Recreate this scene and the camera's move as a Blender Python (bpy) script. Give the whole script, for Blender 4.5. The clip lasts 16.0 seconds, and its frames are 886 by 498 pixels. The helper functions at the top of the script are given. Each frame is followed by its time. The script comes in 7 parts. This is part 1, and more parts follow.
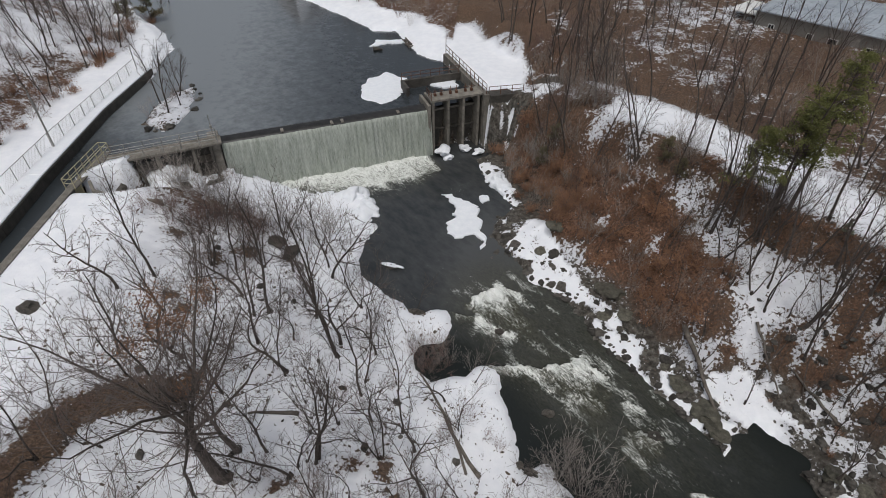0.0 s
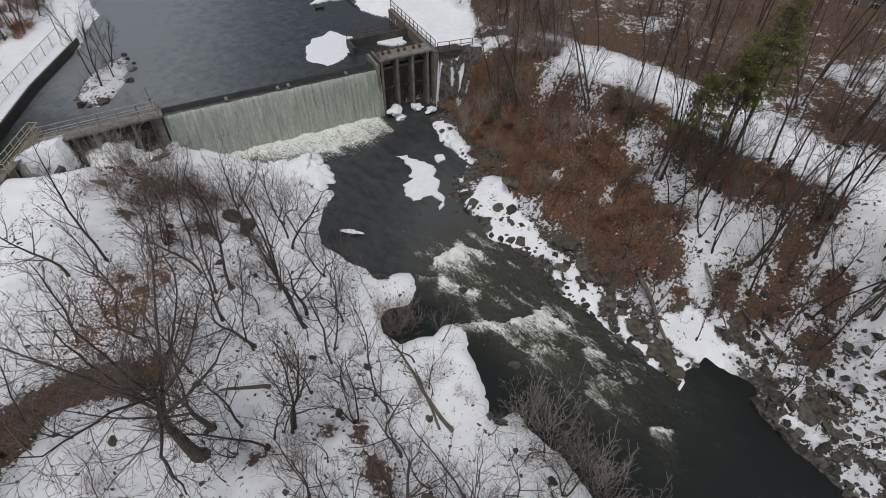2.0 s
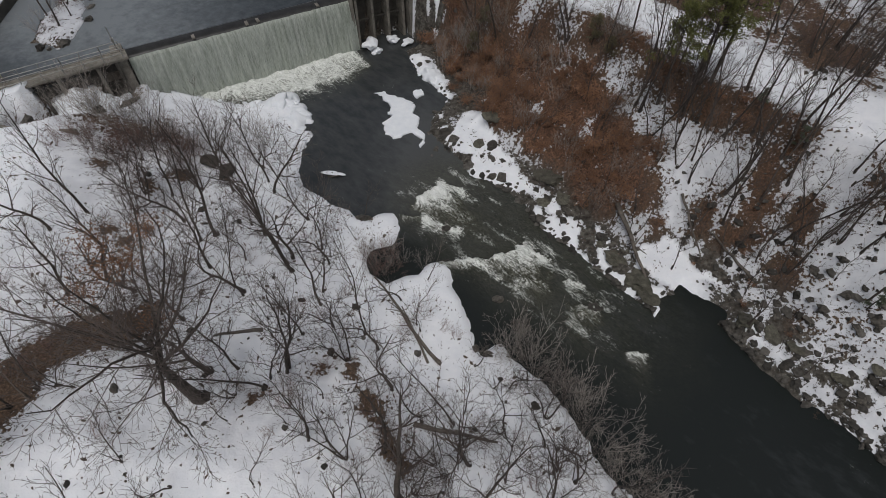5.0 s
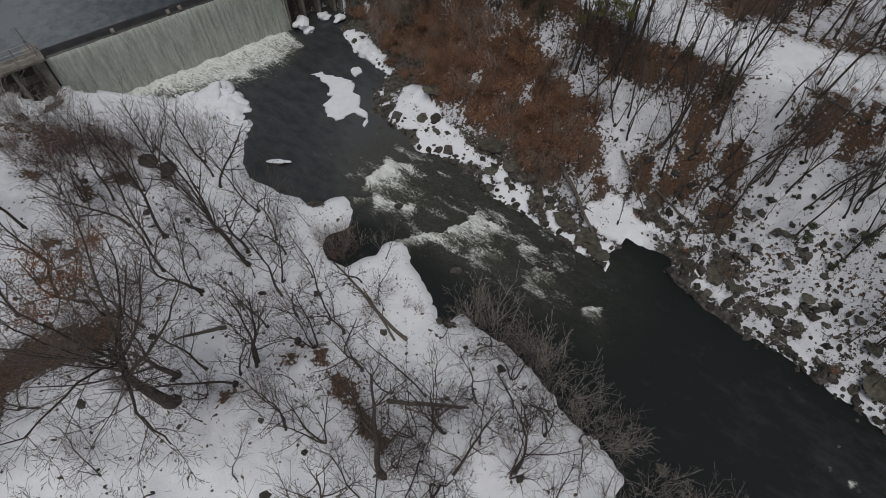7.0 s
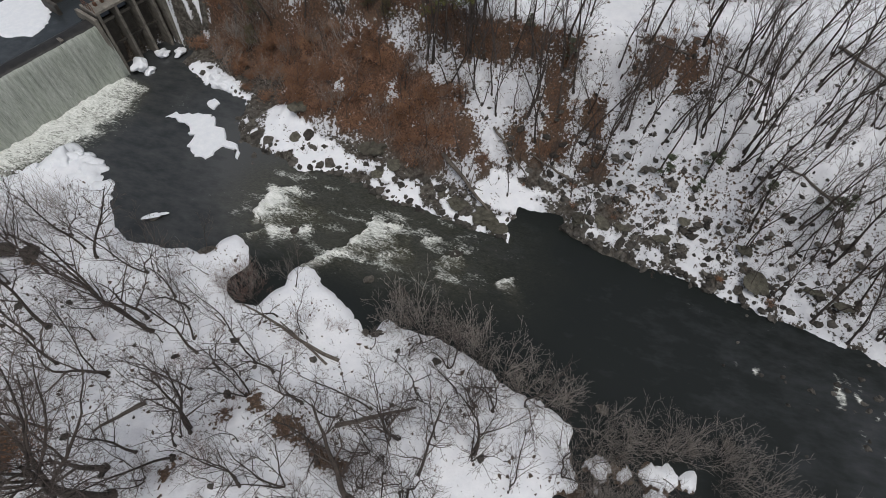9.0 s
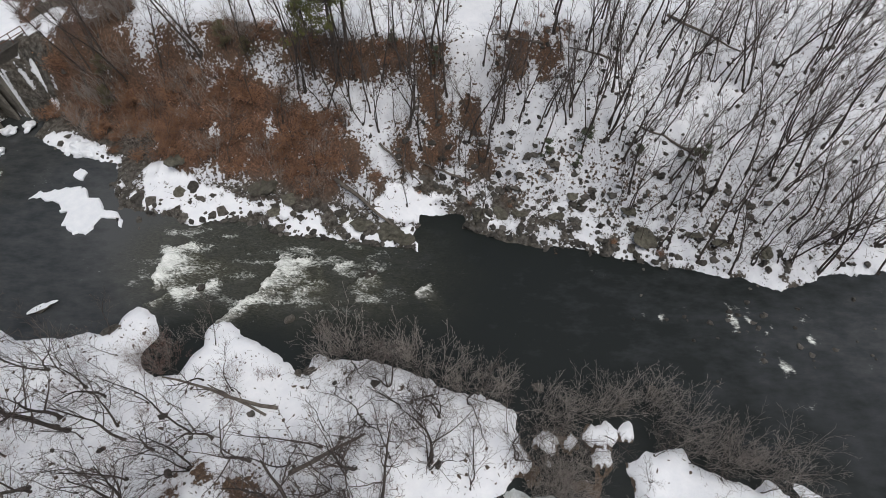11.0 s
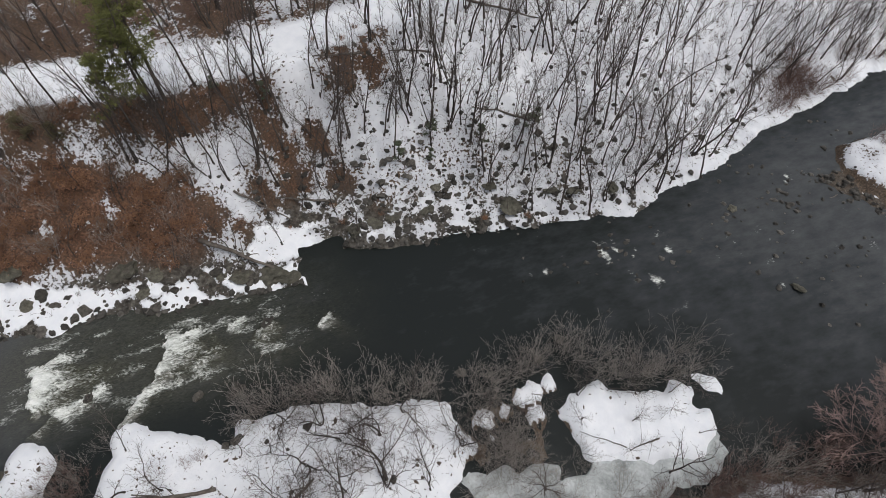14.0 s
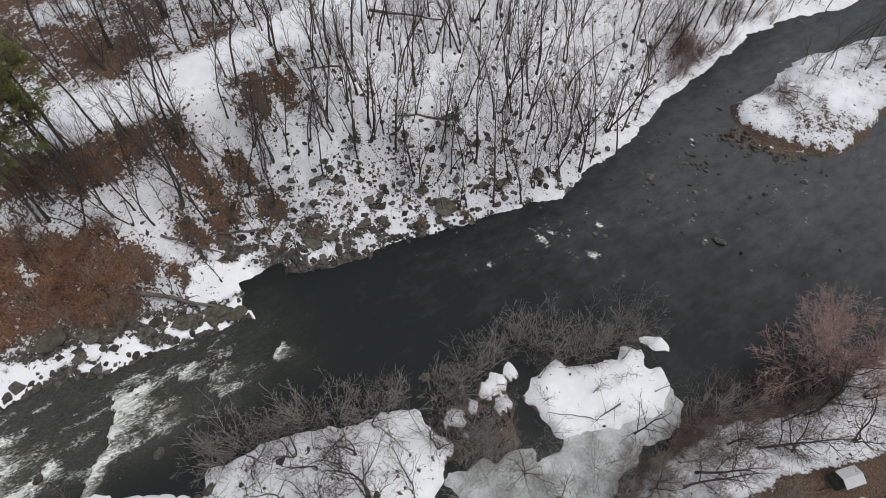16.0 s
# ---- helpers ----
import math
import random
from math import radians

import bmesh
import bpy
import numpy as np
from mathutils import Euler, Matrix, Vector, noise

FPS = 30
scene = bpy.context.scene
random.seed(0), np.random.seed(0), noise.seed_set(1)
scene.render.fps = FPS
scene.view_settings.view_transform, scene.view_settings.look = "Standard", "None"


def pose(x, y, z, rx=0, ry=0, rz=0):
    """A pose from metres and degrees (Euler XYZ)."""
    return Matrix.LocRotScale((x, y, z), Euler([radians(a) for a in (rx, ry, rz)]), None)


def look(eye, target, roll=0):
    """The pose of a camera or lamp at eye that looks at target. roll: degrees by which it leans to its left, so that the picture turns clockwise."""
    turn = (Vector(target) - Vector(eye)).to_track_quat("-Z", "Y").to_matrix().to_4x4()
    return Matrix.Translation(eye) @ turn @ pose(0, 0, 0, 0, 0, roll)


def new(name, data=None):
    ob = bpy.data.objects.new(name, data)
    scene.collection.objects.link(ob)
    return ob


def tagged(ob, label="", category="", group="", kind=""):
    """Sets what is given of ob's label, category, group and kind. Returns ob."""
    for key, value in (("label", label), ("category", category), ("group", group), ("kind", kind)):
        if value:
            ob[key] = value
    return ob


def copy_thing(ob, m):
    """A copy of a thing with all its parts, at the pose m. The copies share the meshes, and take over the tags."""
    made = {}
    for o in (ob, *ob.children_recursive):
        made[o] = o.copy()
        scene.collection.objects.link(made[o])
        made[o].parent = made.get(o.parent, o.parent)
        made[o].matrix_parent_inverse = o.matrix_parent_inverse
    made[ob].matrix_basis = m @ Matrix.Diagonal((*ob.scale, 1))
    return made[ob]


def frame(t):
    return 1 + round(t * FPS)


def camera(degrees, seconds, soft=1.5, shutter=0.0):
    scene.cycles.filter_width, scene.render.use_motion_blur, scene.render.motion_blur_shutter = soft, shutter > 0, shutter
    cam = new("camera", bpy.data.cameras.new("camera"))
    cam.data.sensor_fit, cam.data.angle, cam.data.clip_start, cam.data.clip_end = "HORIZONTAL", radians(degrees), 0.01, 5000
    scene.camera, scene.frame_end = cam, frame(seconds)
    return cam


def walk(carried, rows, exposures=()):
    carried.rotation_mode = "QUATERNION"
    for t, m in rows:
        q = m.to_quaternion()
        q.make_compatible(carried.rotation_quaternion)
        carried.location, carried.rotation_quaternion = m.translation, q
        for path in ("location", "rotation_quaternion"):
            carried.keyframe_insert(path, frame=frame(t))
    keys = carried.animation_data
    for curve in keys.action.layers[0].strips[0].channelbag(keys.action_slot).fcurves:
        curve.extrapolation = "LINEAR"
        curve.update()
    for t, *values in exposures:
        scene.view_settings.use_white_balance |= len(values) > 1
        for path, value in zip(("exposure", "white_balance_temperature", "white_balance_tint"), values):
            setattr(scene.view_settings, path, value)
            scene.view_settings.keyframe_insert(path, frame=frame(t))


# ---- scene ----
cam = camera(77.6, 16.0, soft=0.75)
PATH = [
    (0, (-0.01, 0.00, 37.99), (-1.97, 30.59, 12.28), 0.23),
    (0.5, (0.00, -0.01, 38.13), (-0.73, 30.13, 11.84), 0.17),
    (1, (0.00, -0.01, 38.28), (0.16, 29.60, 11.38), 0.08),
    (1.5, (0.02, 0.01, 38.44), (0.54, 29.07, 10.96), 0.10),
    (2, (0.01, 0.10, 38.63), (0.95, 28.61, 10.59), 0.10),
    (2.5, (-0.01, 0.09, 38.80), (1.31, 28.02, 10.20), 0.10),
    (3, (0.01, 0.07, 38.89), (1.54, 27.45, 9.77), 0.05),
    (3.5, (0.01, 0.14, 38.98), (1.59, 26.96, 9.35), -0.03),
    (4, (0.02, 0.18, 39.14), (1.57, 26.46, 9.02), -0.05),
    (6.5, (0.29, 0.18, 40.56), (3.95, 22.83, 7.79), 0.01),
    (7, (0.30, 0.22, 40.82), (4.98, 22.64, 8.03), -0.02),
    (7.5, (0.28, 0.24, 41.05), (6.40, 22.28, 8.24), -0.14),
    (8, (0.24, 0.32, 41.26), (8.32, 21.63, 8.39), -0.09),
    (8.5, (0.19, 0.43, 41.44), (10.03, 20.84, 8.48), -0.10),
    (9, (0.15, 0.48, 41.69), (11.19, 20.11, 8.63), -0.13),
    (11.5, (0.65, 0.56, 43.59), (17.73, 15.43, 10.62), 0.13),
    (12, (0.72, 0.59, 43.86), (18.69, 14.33, 10.86), -0.00),
    (12.5, (0.69, 0.65, 44.14), (19.56, 13.02, 11.11), -0.01),
    (13, (0.67, 0.66, 44.34), (20.17, 11.96, 11.30), -0.12),
    (13.5, (0.64, 0.64, 44.59), (20.68, 10.91, 11.52), -0.23),
    (14, (0.55, 0.67, 44.85), (21.18, 9.65, 11.78), -0.09),
    (14.5, (0.45, 0.82, 45.05), (21.53, 8.81, 12.01), -0.05),
    (15, (0.46, 0.98, 45.17), (21.87, 8.03, 12.13), 0.04),
    (15.5, (0.46, 1.14, 45.37), (22.24, 6.93, 12.32), 0.15),
    (16, (0.47, 1.30, 45.65), (22.51, 5.91, 12.59), 0.30),
]
EXPOSURE = [(0, 0.12), (3, -0.03), (4, -0.08), (6.5, -0.41), (7, -0.42), (8, -0.16), (9, 0.06), (11.5, 0.27), (12.5, 0.27), (14, 0.25), (16, 0.28)]
walk(cam, [(t, look(eye, target, roll)) for t, eye, target, roll in PATH], EXPOSURE)

# ---- light ----
world = bpy.data.worlds.new("overcast_sky")
scene.world = world
world.use_nodes = True
wn = world.node_tree.nodes
wl = world.node_tree.links
sky = wn.new("ShaderNodeTexSky")
sky.sky_type = "NISHITA"
sky.sun_disc = False
sky.sun_elevation = radians(62)
sky.sun_rotation = radians(190)
sky.dust_density = 4.0
grey = wn.new("ShaderNodeHueSaturation")
grey.inputs["Saturation"].default_value = 0.48
wl.new(sky.outputs["Color"], grey.inputs["Color"])
wl.new(grey.outputs["Color"], wn["Background"].inputs["Color"])
wn["Background"].inputs["Strength"].default_value = 0.085
sun_data = bpy.data.lights.new("sun", "SUN")
sun_data.energy = 1.02
sun_data.angle = radians(28)
sun_data.color = (1.0, 0.985, 0.97)
sun = new("sun", sun_data)
sun.matrix_world = look((0, 0, 200), (3, 16, 135))

# ---- land ----
# Numpy only: heights of the ground and of the water over the plan.
SHORE_LEFT = [(-29.5, 54.4), (-27.7, 53.4), (-24.0, 53.6), (-20.0, 53.8), (-16.4, 54.4), (-12.8, 54.2), (-11.5, 51.2), (-12.4, 49), (-11, 46.5),
              (-11.3, 42.7), (-10.5, 40.2), (-7.9, 37.9), (-5.3, 36.2), (-4.6, 35.4), (-3.6, 36.1), (-2, 36.3), (-1, 34.6), (-1.8, 32.6), (-4, 31.9), (-4.4, 29.9),
              (-2.4, 28.4), (0, 29.3), (1.8, 30.4), (3.2, 29.3), (3.2, 27), (4.2, 24.2), (4.8, 21), (7, 22.2), (7.6, 19.8), (10, 18), (11.4, 15.2),
              (12.5, 12.3), (14.5, 8.7), (15.1, 7), (13.8, 5.2), (13, 3.2), (11.3, 3.0), (8.6, 3.4), (3, -1), (-12, -9)]
SHORE_RIGHT = [(-4, 67.6), (0, 65.2), (0.9, 61.6), (3, 56), (4.6, 53.7), (2.4, 49.7), (2.3, 47.6), (4.2, 44.9), (6.6, 40.9), (9.5, 39.3), (11.4, 36.2),
               (12.5, 34), (14, 32.2), (16.2, 28.8), (18.7, 26.4), (20.3, 23.3), (21.4, 24.9), (23.4, 26.6), (26.9, 23.8), (25.4, 22.8), (27, 19.2),
               (29.3, 16), (31.8, 12.9), (33.8, 9.2), (35.4, 6.7), (38.8, 2), (41.7, -3.4), (46.5, -6.2), (51.4, -10.8), (58, -13.4), (63, -16.9),
               (72.3, -23.8), (77.6, -27.3), (83.2, -33.3), (87, -40), (110, -70), (300, -250)]
SHORE_SOUTH = [(-30, -22), (4, -11.5), (12.5, -10.9), (14.7, -13.1), (17.5, -15.5), (19.3, -17.9), (21.6, -22.7), (24.2, -27.8), (26.8, -29.6),
               (30.1, -34.6), (40, -52), (60, -90), (160, -300)]
ISLAND = [(18.0, -1.9), (20.3, -2.7), (22.7, -4.7), (22.1, -6.0), (22.3, -8.0), (23.2, -10.0), (25.0, -11.0), (24.6, -12.4), (23.1, -13.0), (23.1, -14.5), (21.7, -15.3), (18.9, -14.4), (16.9, -10.7), (15.3, -6.6), (15.2, -5.2),
          (16.6, -3.6)]
ISLET = [(25.5, -11.6), (26.3, -12.5), (26.8, -14.0), (25.2, -15.7), (24.7, -13.6)]
PENINSULA = [(61.5, -23.3), (65.7, -27.5), (72, -31.8), (77.3, -38.5), (81.6, -45.9), (100, -75), (90, -80), (64, -42.1), (58.1, -38.4), (54.3, -33.9), (55, -26.4), (58.4, -23.4)]
GAP_PATCHES = [((15.5, 3.0), 1.0), ((18.6, 0.6), 1.5), ((20.0, -0.6), 1.1), ((17.2, -0.6), 0.9), ((14.0, 2.2), 0.6), ((16.6, 1.6), 0.6)]
POND = [(-37.2, 10), (-39.1, 31.3), (-40.9, 44.8), (-39.2, 48.6), (-29.4, 55.6), (-6.4, 66.0), (-6.4, 66.7), (0.0, 69.6), (-5.4, 81.7), (-7.3, 82.9), (-9.6, 84.8), (-11.6, 88.7), (-13.1, 92.4),
        (-14.3, 94.6), (-18.2, 94.3), (-19.4, 96.7), (-24.8, 102.2), (-31.3, 108.6), (-34.9, 111.8), (-45, 128), (-60, 160), (-100, 160), (-78, 118), (-62, 100), (-53.1, 91.5), (-48, 84), (-47.6, 78), (-46.3, 73.5),
        (-46.2, 60.5), (-44.3, 45.3), (-43, 36.9), (-41.5, 10)]
POND_SHORE = [(-5.4, 81.9), (-7.3, 82.9), (-9.6, 84.8), (-11.6, 88.7), (-13.1, 92.4), (-14.3, 94.6), (-18.2, 94.3), (-19.4, 96.7), (-24.8, 102.2), (-31.3, 108.6), (-34.9, 111.8), (-45, 128), (-60, 160)]
POND_WEST = [(-47.6, 78), (-48, 84), (-53.1, 91.5), (-62, 100), (-78, 118), (-100, 160)]
POND_ISLE = [(-40.9, 59), (-41.7, 63.6), (-41.1, 67.1), (-38.8, 70.9), (-37, 65.6), (-36.1, 60.1), (-37.2, 57.1)]
ROAD = [(-4, 92), (-1, 82), (4, 74), (10, 68), (16.3, 61.0), (21.8, 56.6), (26.4, 50.6), (30.6, 44.6), (34.6, 39.4), (41, 33.5), (54, 25), (80, 12), (120, -10)]
BROWN = [(2.5, 66), (6.5, 65.6), (10.3, 59.8), (14.6, 54.4), (19, 47.7), (21.6, 41.9), (21.6, 39.6), (23.2, 37.2), (22.8, 35.4), (20.4, 34.0), (18.2, 34.4), (16.1, 36.6), (13.6, 41.3), (10.0, 46.3), (6.4, 51.5), (4.8, 57)]
LITTER = [(40.1, 29.6, 2.4), (42.0, 26.7, 1.8), (47.9, 28.9, 2.4), (44.5, 27.8, 2.0), (33.8, 29.5, 1.0), (31.2, 31.8, 1.0), (26.4, 28.9, 1.2), (32.0, 26.4, 1.4), (25.5, 40.7, 1.0), (28.3, 38.6, 0.9), (33.0, 33.5, 1.0), (21.7, 34.5, 1.4),
          (28.2, 24.4, 1.3), (28.3, 26.6, 1.3), (19.9, 51.6, 2.6), (23.5, 44.4, 0.9), (10.6, 60.9, 2.8), (7.8, 61.7, 2.4), (29.8, 30.0, 1.2), (27.5, 32.8, 1.2), (14.8, 55.1, 2.6), (31.6, 14.2, 0.7), (34.4, 10.6, 0.6),
          (37.0, 6.4, 0.5), (30.5, 22.0, 1.1), (24.8, 43.5, 1.2), (27.5, 39.9, 1.2), (31.5, 33.4, 1.2), (29.4, 30.6, 1.3), (34.1, 30.0, 0.9), (22.7, 32.1, 0.9), (30.8, 37.4, 0.8)]
BERM = [(-21.7, 22.6), (-24.2, 22.1), (-25.8, 20.4), (-26.6, 18.1), (-26.5, 15.5), (-27.5, 11)]
ARC_BRUSH = [(-12.2, 16.7), (-10.8, 17.7), (-8.1, 19.2), (-5.6, 19.8), (-4.2, 16.8), (-2.5, 13.9), (-1.9, 11.7)]
POND_Z = 6.1
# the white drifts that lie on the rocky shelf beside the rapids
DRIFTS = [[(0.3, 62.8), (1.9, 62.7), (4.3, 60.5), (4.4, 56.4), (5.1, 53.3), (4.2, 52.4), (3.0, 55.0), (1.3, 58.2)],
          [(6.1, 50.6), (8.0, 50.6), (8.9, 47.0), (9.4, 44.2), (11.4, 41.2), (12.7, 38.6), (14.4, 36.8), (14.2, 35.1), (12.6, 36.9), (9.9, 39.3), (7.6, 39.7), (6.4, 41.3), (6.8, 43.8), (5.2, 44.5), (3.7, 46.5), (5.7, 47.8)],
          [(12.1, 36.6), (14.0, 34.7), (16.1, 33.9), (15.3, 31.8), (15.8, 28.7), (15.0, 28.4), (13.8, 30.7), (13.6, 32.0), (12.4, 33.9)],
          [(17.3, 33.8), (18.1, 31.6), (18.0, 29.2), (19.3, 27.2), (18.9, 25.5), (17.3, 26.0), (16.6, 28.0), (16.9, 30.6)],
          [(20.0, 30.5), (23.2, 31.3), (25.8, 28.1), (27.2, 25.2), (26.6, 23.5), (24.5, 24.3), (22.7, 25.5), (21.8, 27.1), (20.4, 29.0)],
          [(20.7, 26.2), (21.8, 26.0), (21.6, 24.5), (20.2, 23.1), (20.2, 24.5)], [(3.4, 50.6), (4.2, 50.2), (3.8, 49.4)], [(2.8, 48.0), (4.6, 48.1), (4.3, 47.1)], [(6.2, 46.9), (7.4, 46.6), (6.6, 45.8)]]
BELT = [(20.2, 50.6), (22.4, 48.6), (23.4, 47.7), (24.5, 44.8), (25.8, 42.0), (27.9, 40.0), (29.6, 38.4), (31.1, 37.1), (34.0, 34.6)]
MARSH = [(15.0, 6.3), (19.2, 2.7), (21.6, -1.0), (17.1, -3.5), (14.1, -4.4), (10.2, 2.4)]


def lattice(ix, iy, seed):
    h = (ix.astype(np.int64) * 374761393 + iy.astype(np.int64) * 668265263 + seed * 1442695041) & 0xFFFFFFFF
    h = ((h ^ (h >> 13)) * 1274126177) & 0xFFFFFFFF
    return ((h ^ (h >> 16)) & 0xFFFF) / 65535.0


def value_noise(x, y, seed):
    ix, iy = np.floor(x), np.floor(y)
    fx, fy = x - ix, y - iy
    fx, fy = fx * fx * (3 - 2 * fx), fy * fy * (3 - 2 * fy)
    a, b = lattice(ix, iy, seed), lattice(ix + 1, iy, seed)
    c, d = lattice(ix, iy + 1, seed), lattice(ix + 1, iy + 1, seed)
    return (a * (1 - fx) + b * fx) * (1 - fy) + (c * (1 - fx) + d * fx) * fy


def fbm(x, y, size, seed, octaves=4):
    """Noise from -1 to 1 whose largest lumps are size metres."""
    out, amp, total = 0, 1.0, 0.0
    for n in range(octaves):
        out = out + amp * (2 * value_noise(x / size, y / size, seed + 17 * n) - 1)
        total, amp, size = total + amp, amp * 0.55, size * 0.47
    return out / total


def line_distance(x, y, line, closed=False):
    best = np.full(np.shape(x), 1e9)
    ends = list(zip(line, line[1:])) + ([(line[-1], line[0])] if closed else [])
    for (ax, ay), (bx, by) in ends:
        dx, dy = bx - ax, by - ay
        t = np.clip(((x - ax) * dx + (y - ay) * dy) / (dx * dx + dy * dy), 0, 1)
        best = np.minimum(best, np.hypot(x - ax - t * dx, y - ay - t * dy))
    return best


def inside(x, y, ring):
    odd = np.zeros(np.shape(x), bool)
    for (ax, ay), (bx, by) in zip(ring, ring[1:] + ring[:1]):
        if ay != by:
            odd ^= ((ay > y) != (by > y)) & (x < (bx - ax) * (y - ay) / (by - ay) + ax)
    return odd


def ramp(v, lo, hi):
    t = np.clip((v - lo) / (hi - lo), 0, 1)
    return t * t * (3 - 2 * t)


LEFT_RING = SHORE_LEFT + [(-37.3, -12), (-37.2, 10), (-39.1, 31.3), (-40.9, 44.8), (-38.6, 47.0)]
RIGHT_RING = SHORE_RIGHT + [(900, -250), (900, 900), (-4, 900), (-4.5, 80)]
SOUTH_RING = SHORE_SOUTH + [(160, -900), (-900, -900), (-900, -22)]


def river_level(x, y):
    s = (x + 3) * 0.68 - (y - 45) * 0.73
    return np.interp(s, [7.5, 11, 17, 21, 33, 45, 120], [0, -0.35, -0.75, -1.1, -1.5, -1.65, -2.2])


def land(x, y):
    """Ground height, snow cover (0 to 1), brown litter (0 to 1) and rockiness (0 to 1)."""
    x, y = np.asarray(x, float), np.asarray(y, float)
    wx = x + 0.75 * fbm(x, y, 3.2, 3) + 0.42 * fbm(x, y, 1.1, 5, 3)
    wy = y + 0.75 * fbm(x, y, 3.2, 4) + 0.42 * fbm(x, y, 1.1, 6, 3)
    level = river_level(x, y)
    big, mid, fine = fbm(x, y, 14, 11), fbm(x, y, 4, 12), fbm(x, y, 1.3, 13, 3)
    z = level - 0.7 - 0.3 * mid
    snow = np.zeros(x.shape)
    brown = np.zeros(x.shape)
    rock = np.ones(x.shape) * 0.6
    # the near bank, rising to the canal
    d = line_distance(wx, wy, SHORE_LEFT)
    m = inside(wx, wy, LEFT_RING)
    h = 0.55 * ramp(d, -0.2, 0.8) - 0.09 + 0.06 * np.minimum(d, 5) + 0.26 * np.clip(d - 5, 0, 25) + 0.5 * big * ramp(d, 3, 12) + 0.16 * mid * ramp(d, 1, 4) + 0.05 * fine
    hollow = np.exp(-(((x + 35.2) / 7.0) ** 2 + ((y - 50.3 - 0.35 * (x + 33)) / 4.2) ** 2) ** 2)
    lot_edge = line_distance(x, y, [(-37.2, 10), (-39.1, 31.3), (-40.9, 44.8)])
    h = np.maximum(h, 7.05 - level - 0.42 * np.clip(lot_edge - 7.5 + 0.8 * big, 0, 30) + 0.04 * mid)
    top = np.where(d > 0, np.minimum(level + h, 7.3 + 0.1 * mid), 0)
    top = top * (1 - hollow) + (2.2 + 0.7 * mid + 0.4 * fine) * hollow
    bed = np.maximum(z, level - 0.05 - 0.9 * d)
    z = np.where(m, top, bed)
    m = m | (d < 0.6)
    snow = np.where(m, 0.84 + 0.09 * ramp(-line_distance(x, y, [(-37.2, 10), (-39.1, 31.3), (-40.9, 44.8)]), -9, -5) - 0.75 * hollow + 0.02 * big - 0.10 * ramp(-fine, 0.25, 0.8) * ramp(d, 3, 8), snow)
    rock = np.where(m, 0.55 * hollow, rock)
    spots = np.zeros(x.shape)
    for px, py, r in ((-25.9, 32.2, 1.0), (-24.6, 31.2, 0.9), (-25.3, 28.2, 0.8), (-23.2, 32.8, 0.8), (-20.6, 24.6, 0.9), (-24.2, 38.0, 1.4), (-22.0, 40.4, 1.4), (-18.6, 41.0, 1.0), (-28.5, 39.5, 1.2)):
        spots = np.maximum(spots, np.exp(-((x - px + 0.9 * mid) ** 2 + (y - py + 0.9 * fine) ** 2) / r ** 2))
    brush = 0.75 * spots + 0.6 * np.exp(-(((x + 27) / 8) ** 2 + ((y - 45 + 1.5 * mid) / 2.6) ** 2)) + 1.1 * np.exp(-(line_distance(wx, wy, BERM) / 1.7) ** 2) + 0.66 * np.exp(-(line_distance(wx, wy, ARC_BRUSH) / 0.9) ** 2) * (0.8 + 0.9 * fine)
    snow = np.where(m, snow - 0.66 * brush - 0.16 * ramp(mid + 0.6 * fine, 0.15, 0.7) * ramp(d, 2, 6) * ramp(y, 48, 30), snow)
    brown = np.where(m, np.clip(0.2 * brush, 0, 1), brown)
    # the far bank, steep up to the road
    d = line_distance(wx, wy, SHORE_RIGHT)
    m = inside(wx, wy, RIGHT_RING)
    down = ramp(x, 34, 58)
    rise = 0.3 * ramp(d, -0.1, 0.7) - 0.04 + 0.10 * np.minimum(d, 4.5) + (0.74 * (1 - down) + 0.40 * down) * np.clip(d - 4.5, 0, 60)
    roof = 10.0 + 1.2 * ramp(d, 24, 60) + 0.015 * np.clip(d - 60, 0, 400)
    rise = roof - np.log1p(np.exp(np.clip((roof - rise) * 1.1, -30, 30))) / 1.1
    rough = 0.75 * big * ramp(d, 4, 14) + 0.3 * mid * ramp(d, 0.5, 5) + 0.1 * fine
    road = line_distance(x, y, ROAD)
    flat = 1 - ramp(road, 3.0, 6.5)
    rise = (rise + rough) * (1 - flat) + flat * (7.4 + 2.5 * ramp(x, 4, 18) + 0.06 * mid)
    gs, gn_ = (x + 5.7) * 0.911 + (y - 65.1) * 0.411, (x + 5.7) * 0.411 - (y - 65.1) * 0.911
    up = ramp(gs, 7.0, 7.9) * (1 - ramp(gs, 14, 19)) * ramp(-gn_ + 0.9 * mid * ramp(gn_, 0.3, 1.5), -4.6, 0.1)
    up = np.maximum(up, ramp(-gn_, 14.2, 15.0) * (1 - ramp(x, 4, 9)))
    rise = np.maximum(rise, up * 7.35)
    bays = (gs > -1.5) & (gs < 7.35) & (gn_ > -14.0) & (gn_ < 3.5)
    rise = np.where(bays, -0.6 + 0.3 * mid, rise)
    z = np.where(m, level * (1 - ramp(d, 2, 12)) + rise, np.where(inside(wx, wy, LEFT_RING), z, np.maximum(z, level - 0.05 - 0.9 * d)))
    m = m | ((d < 0.6) & ~inside(wx, wy, LEFT_RING))
    shelf = 1 - ramp(d, 3.5, 6.0)
    upstream = 1 - ramp(x, 26, 31)
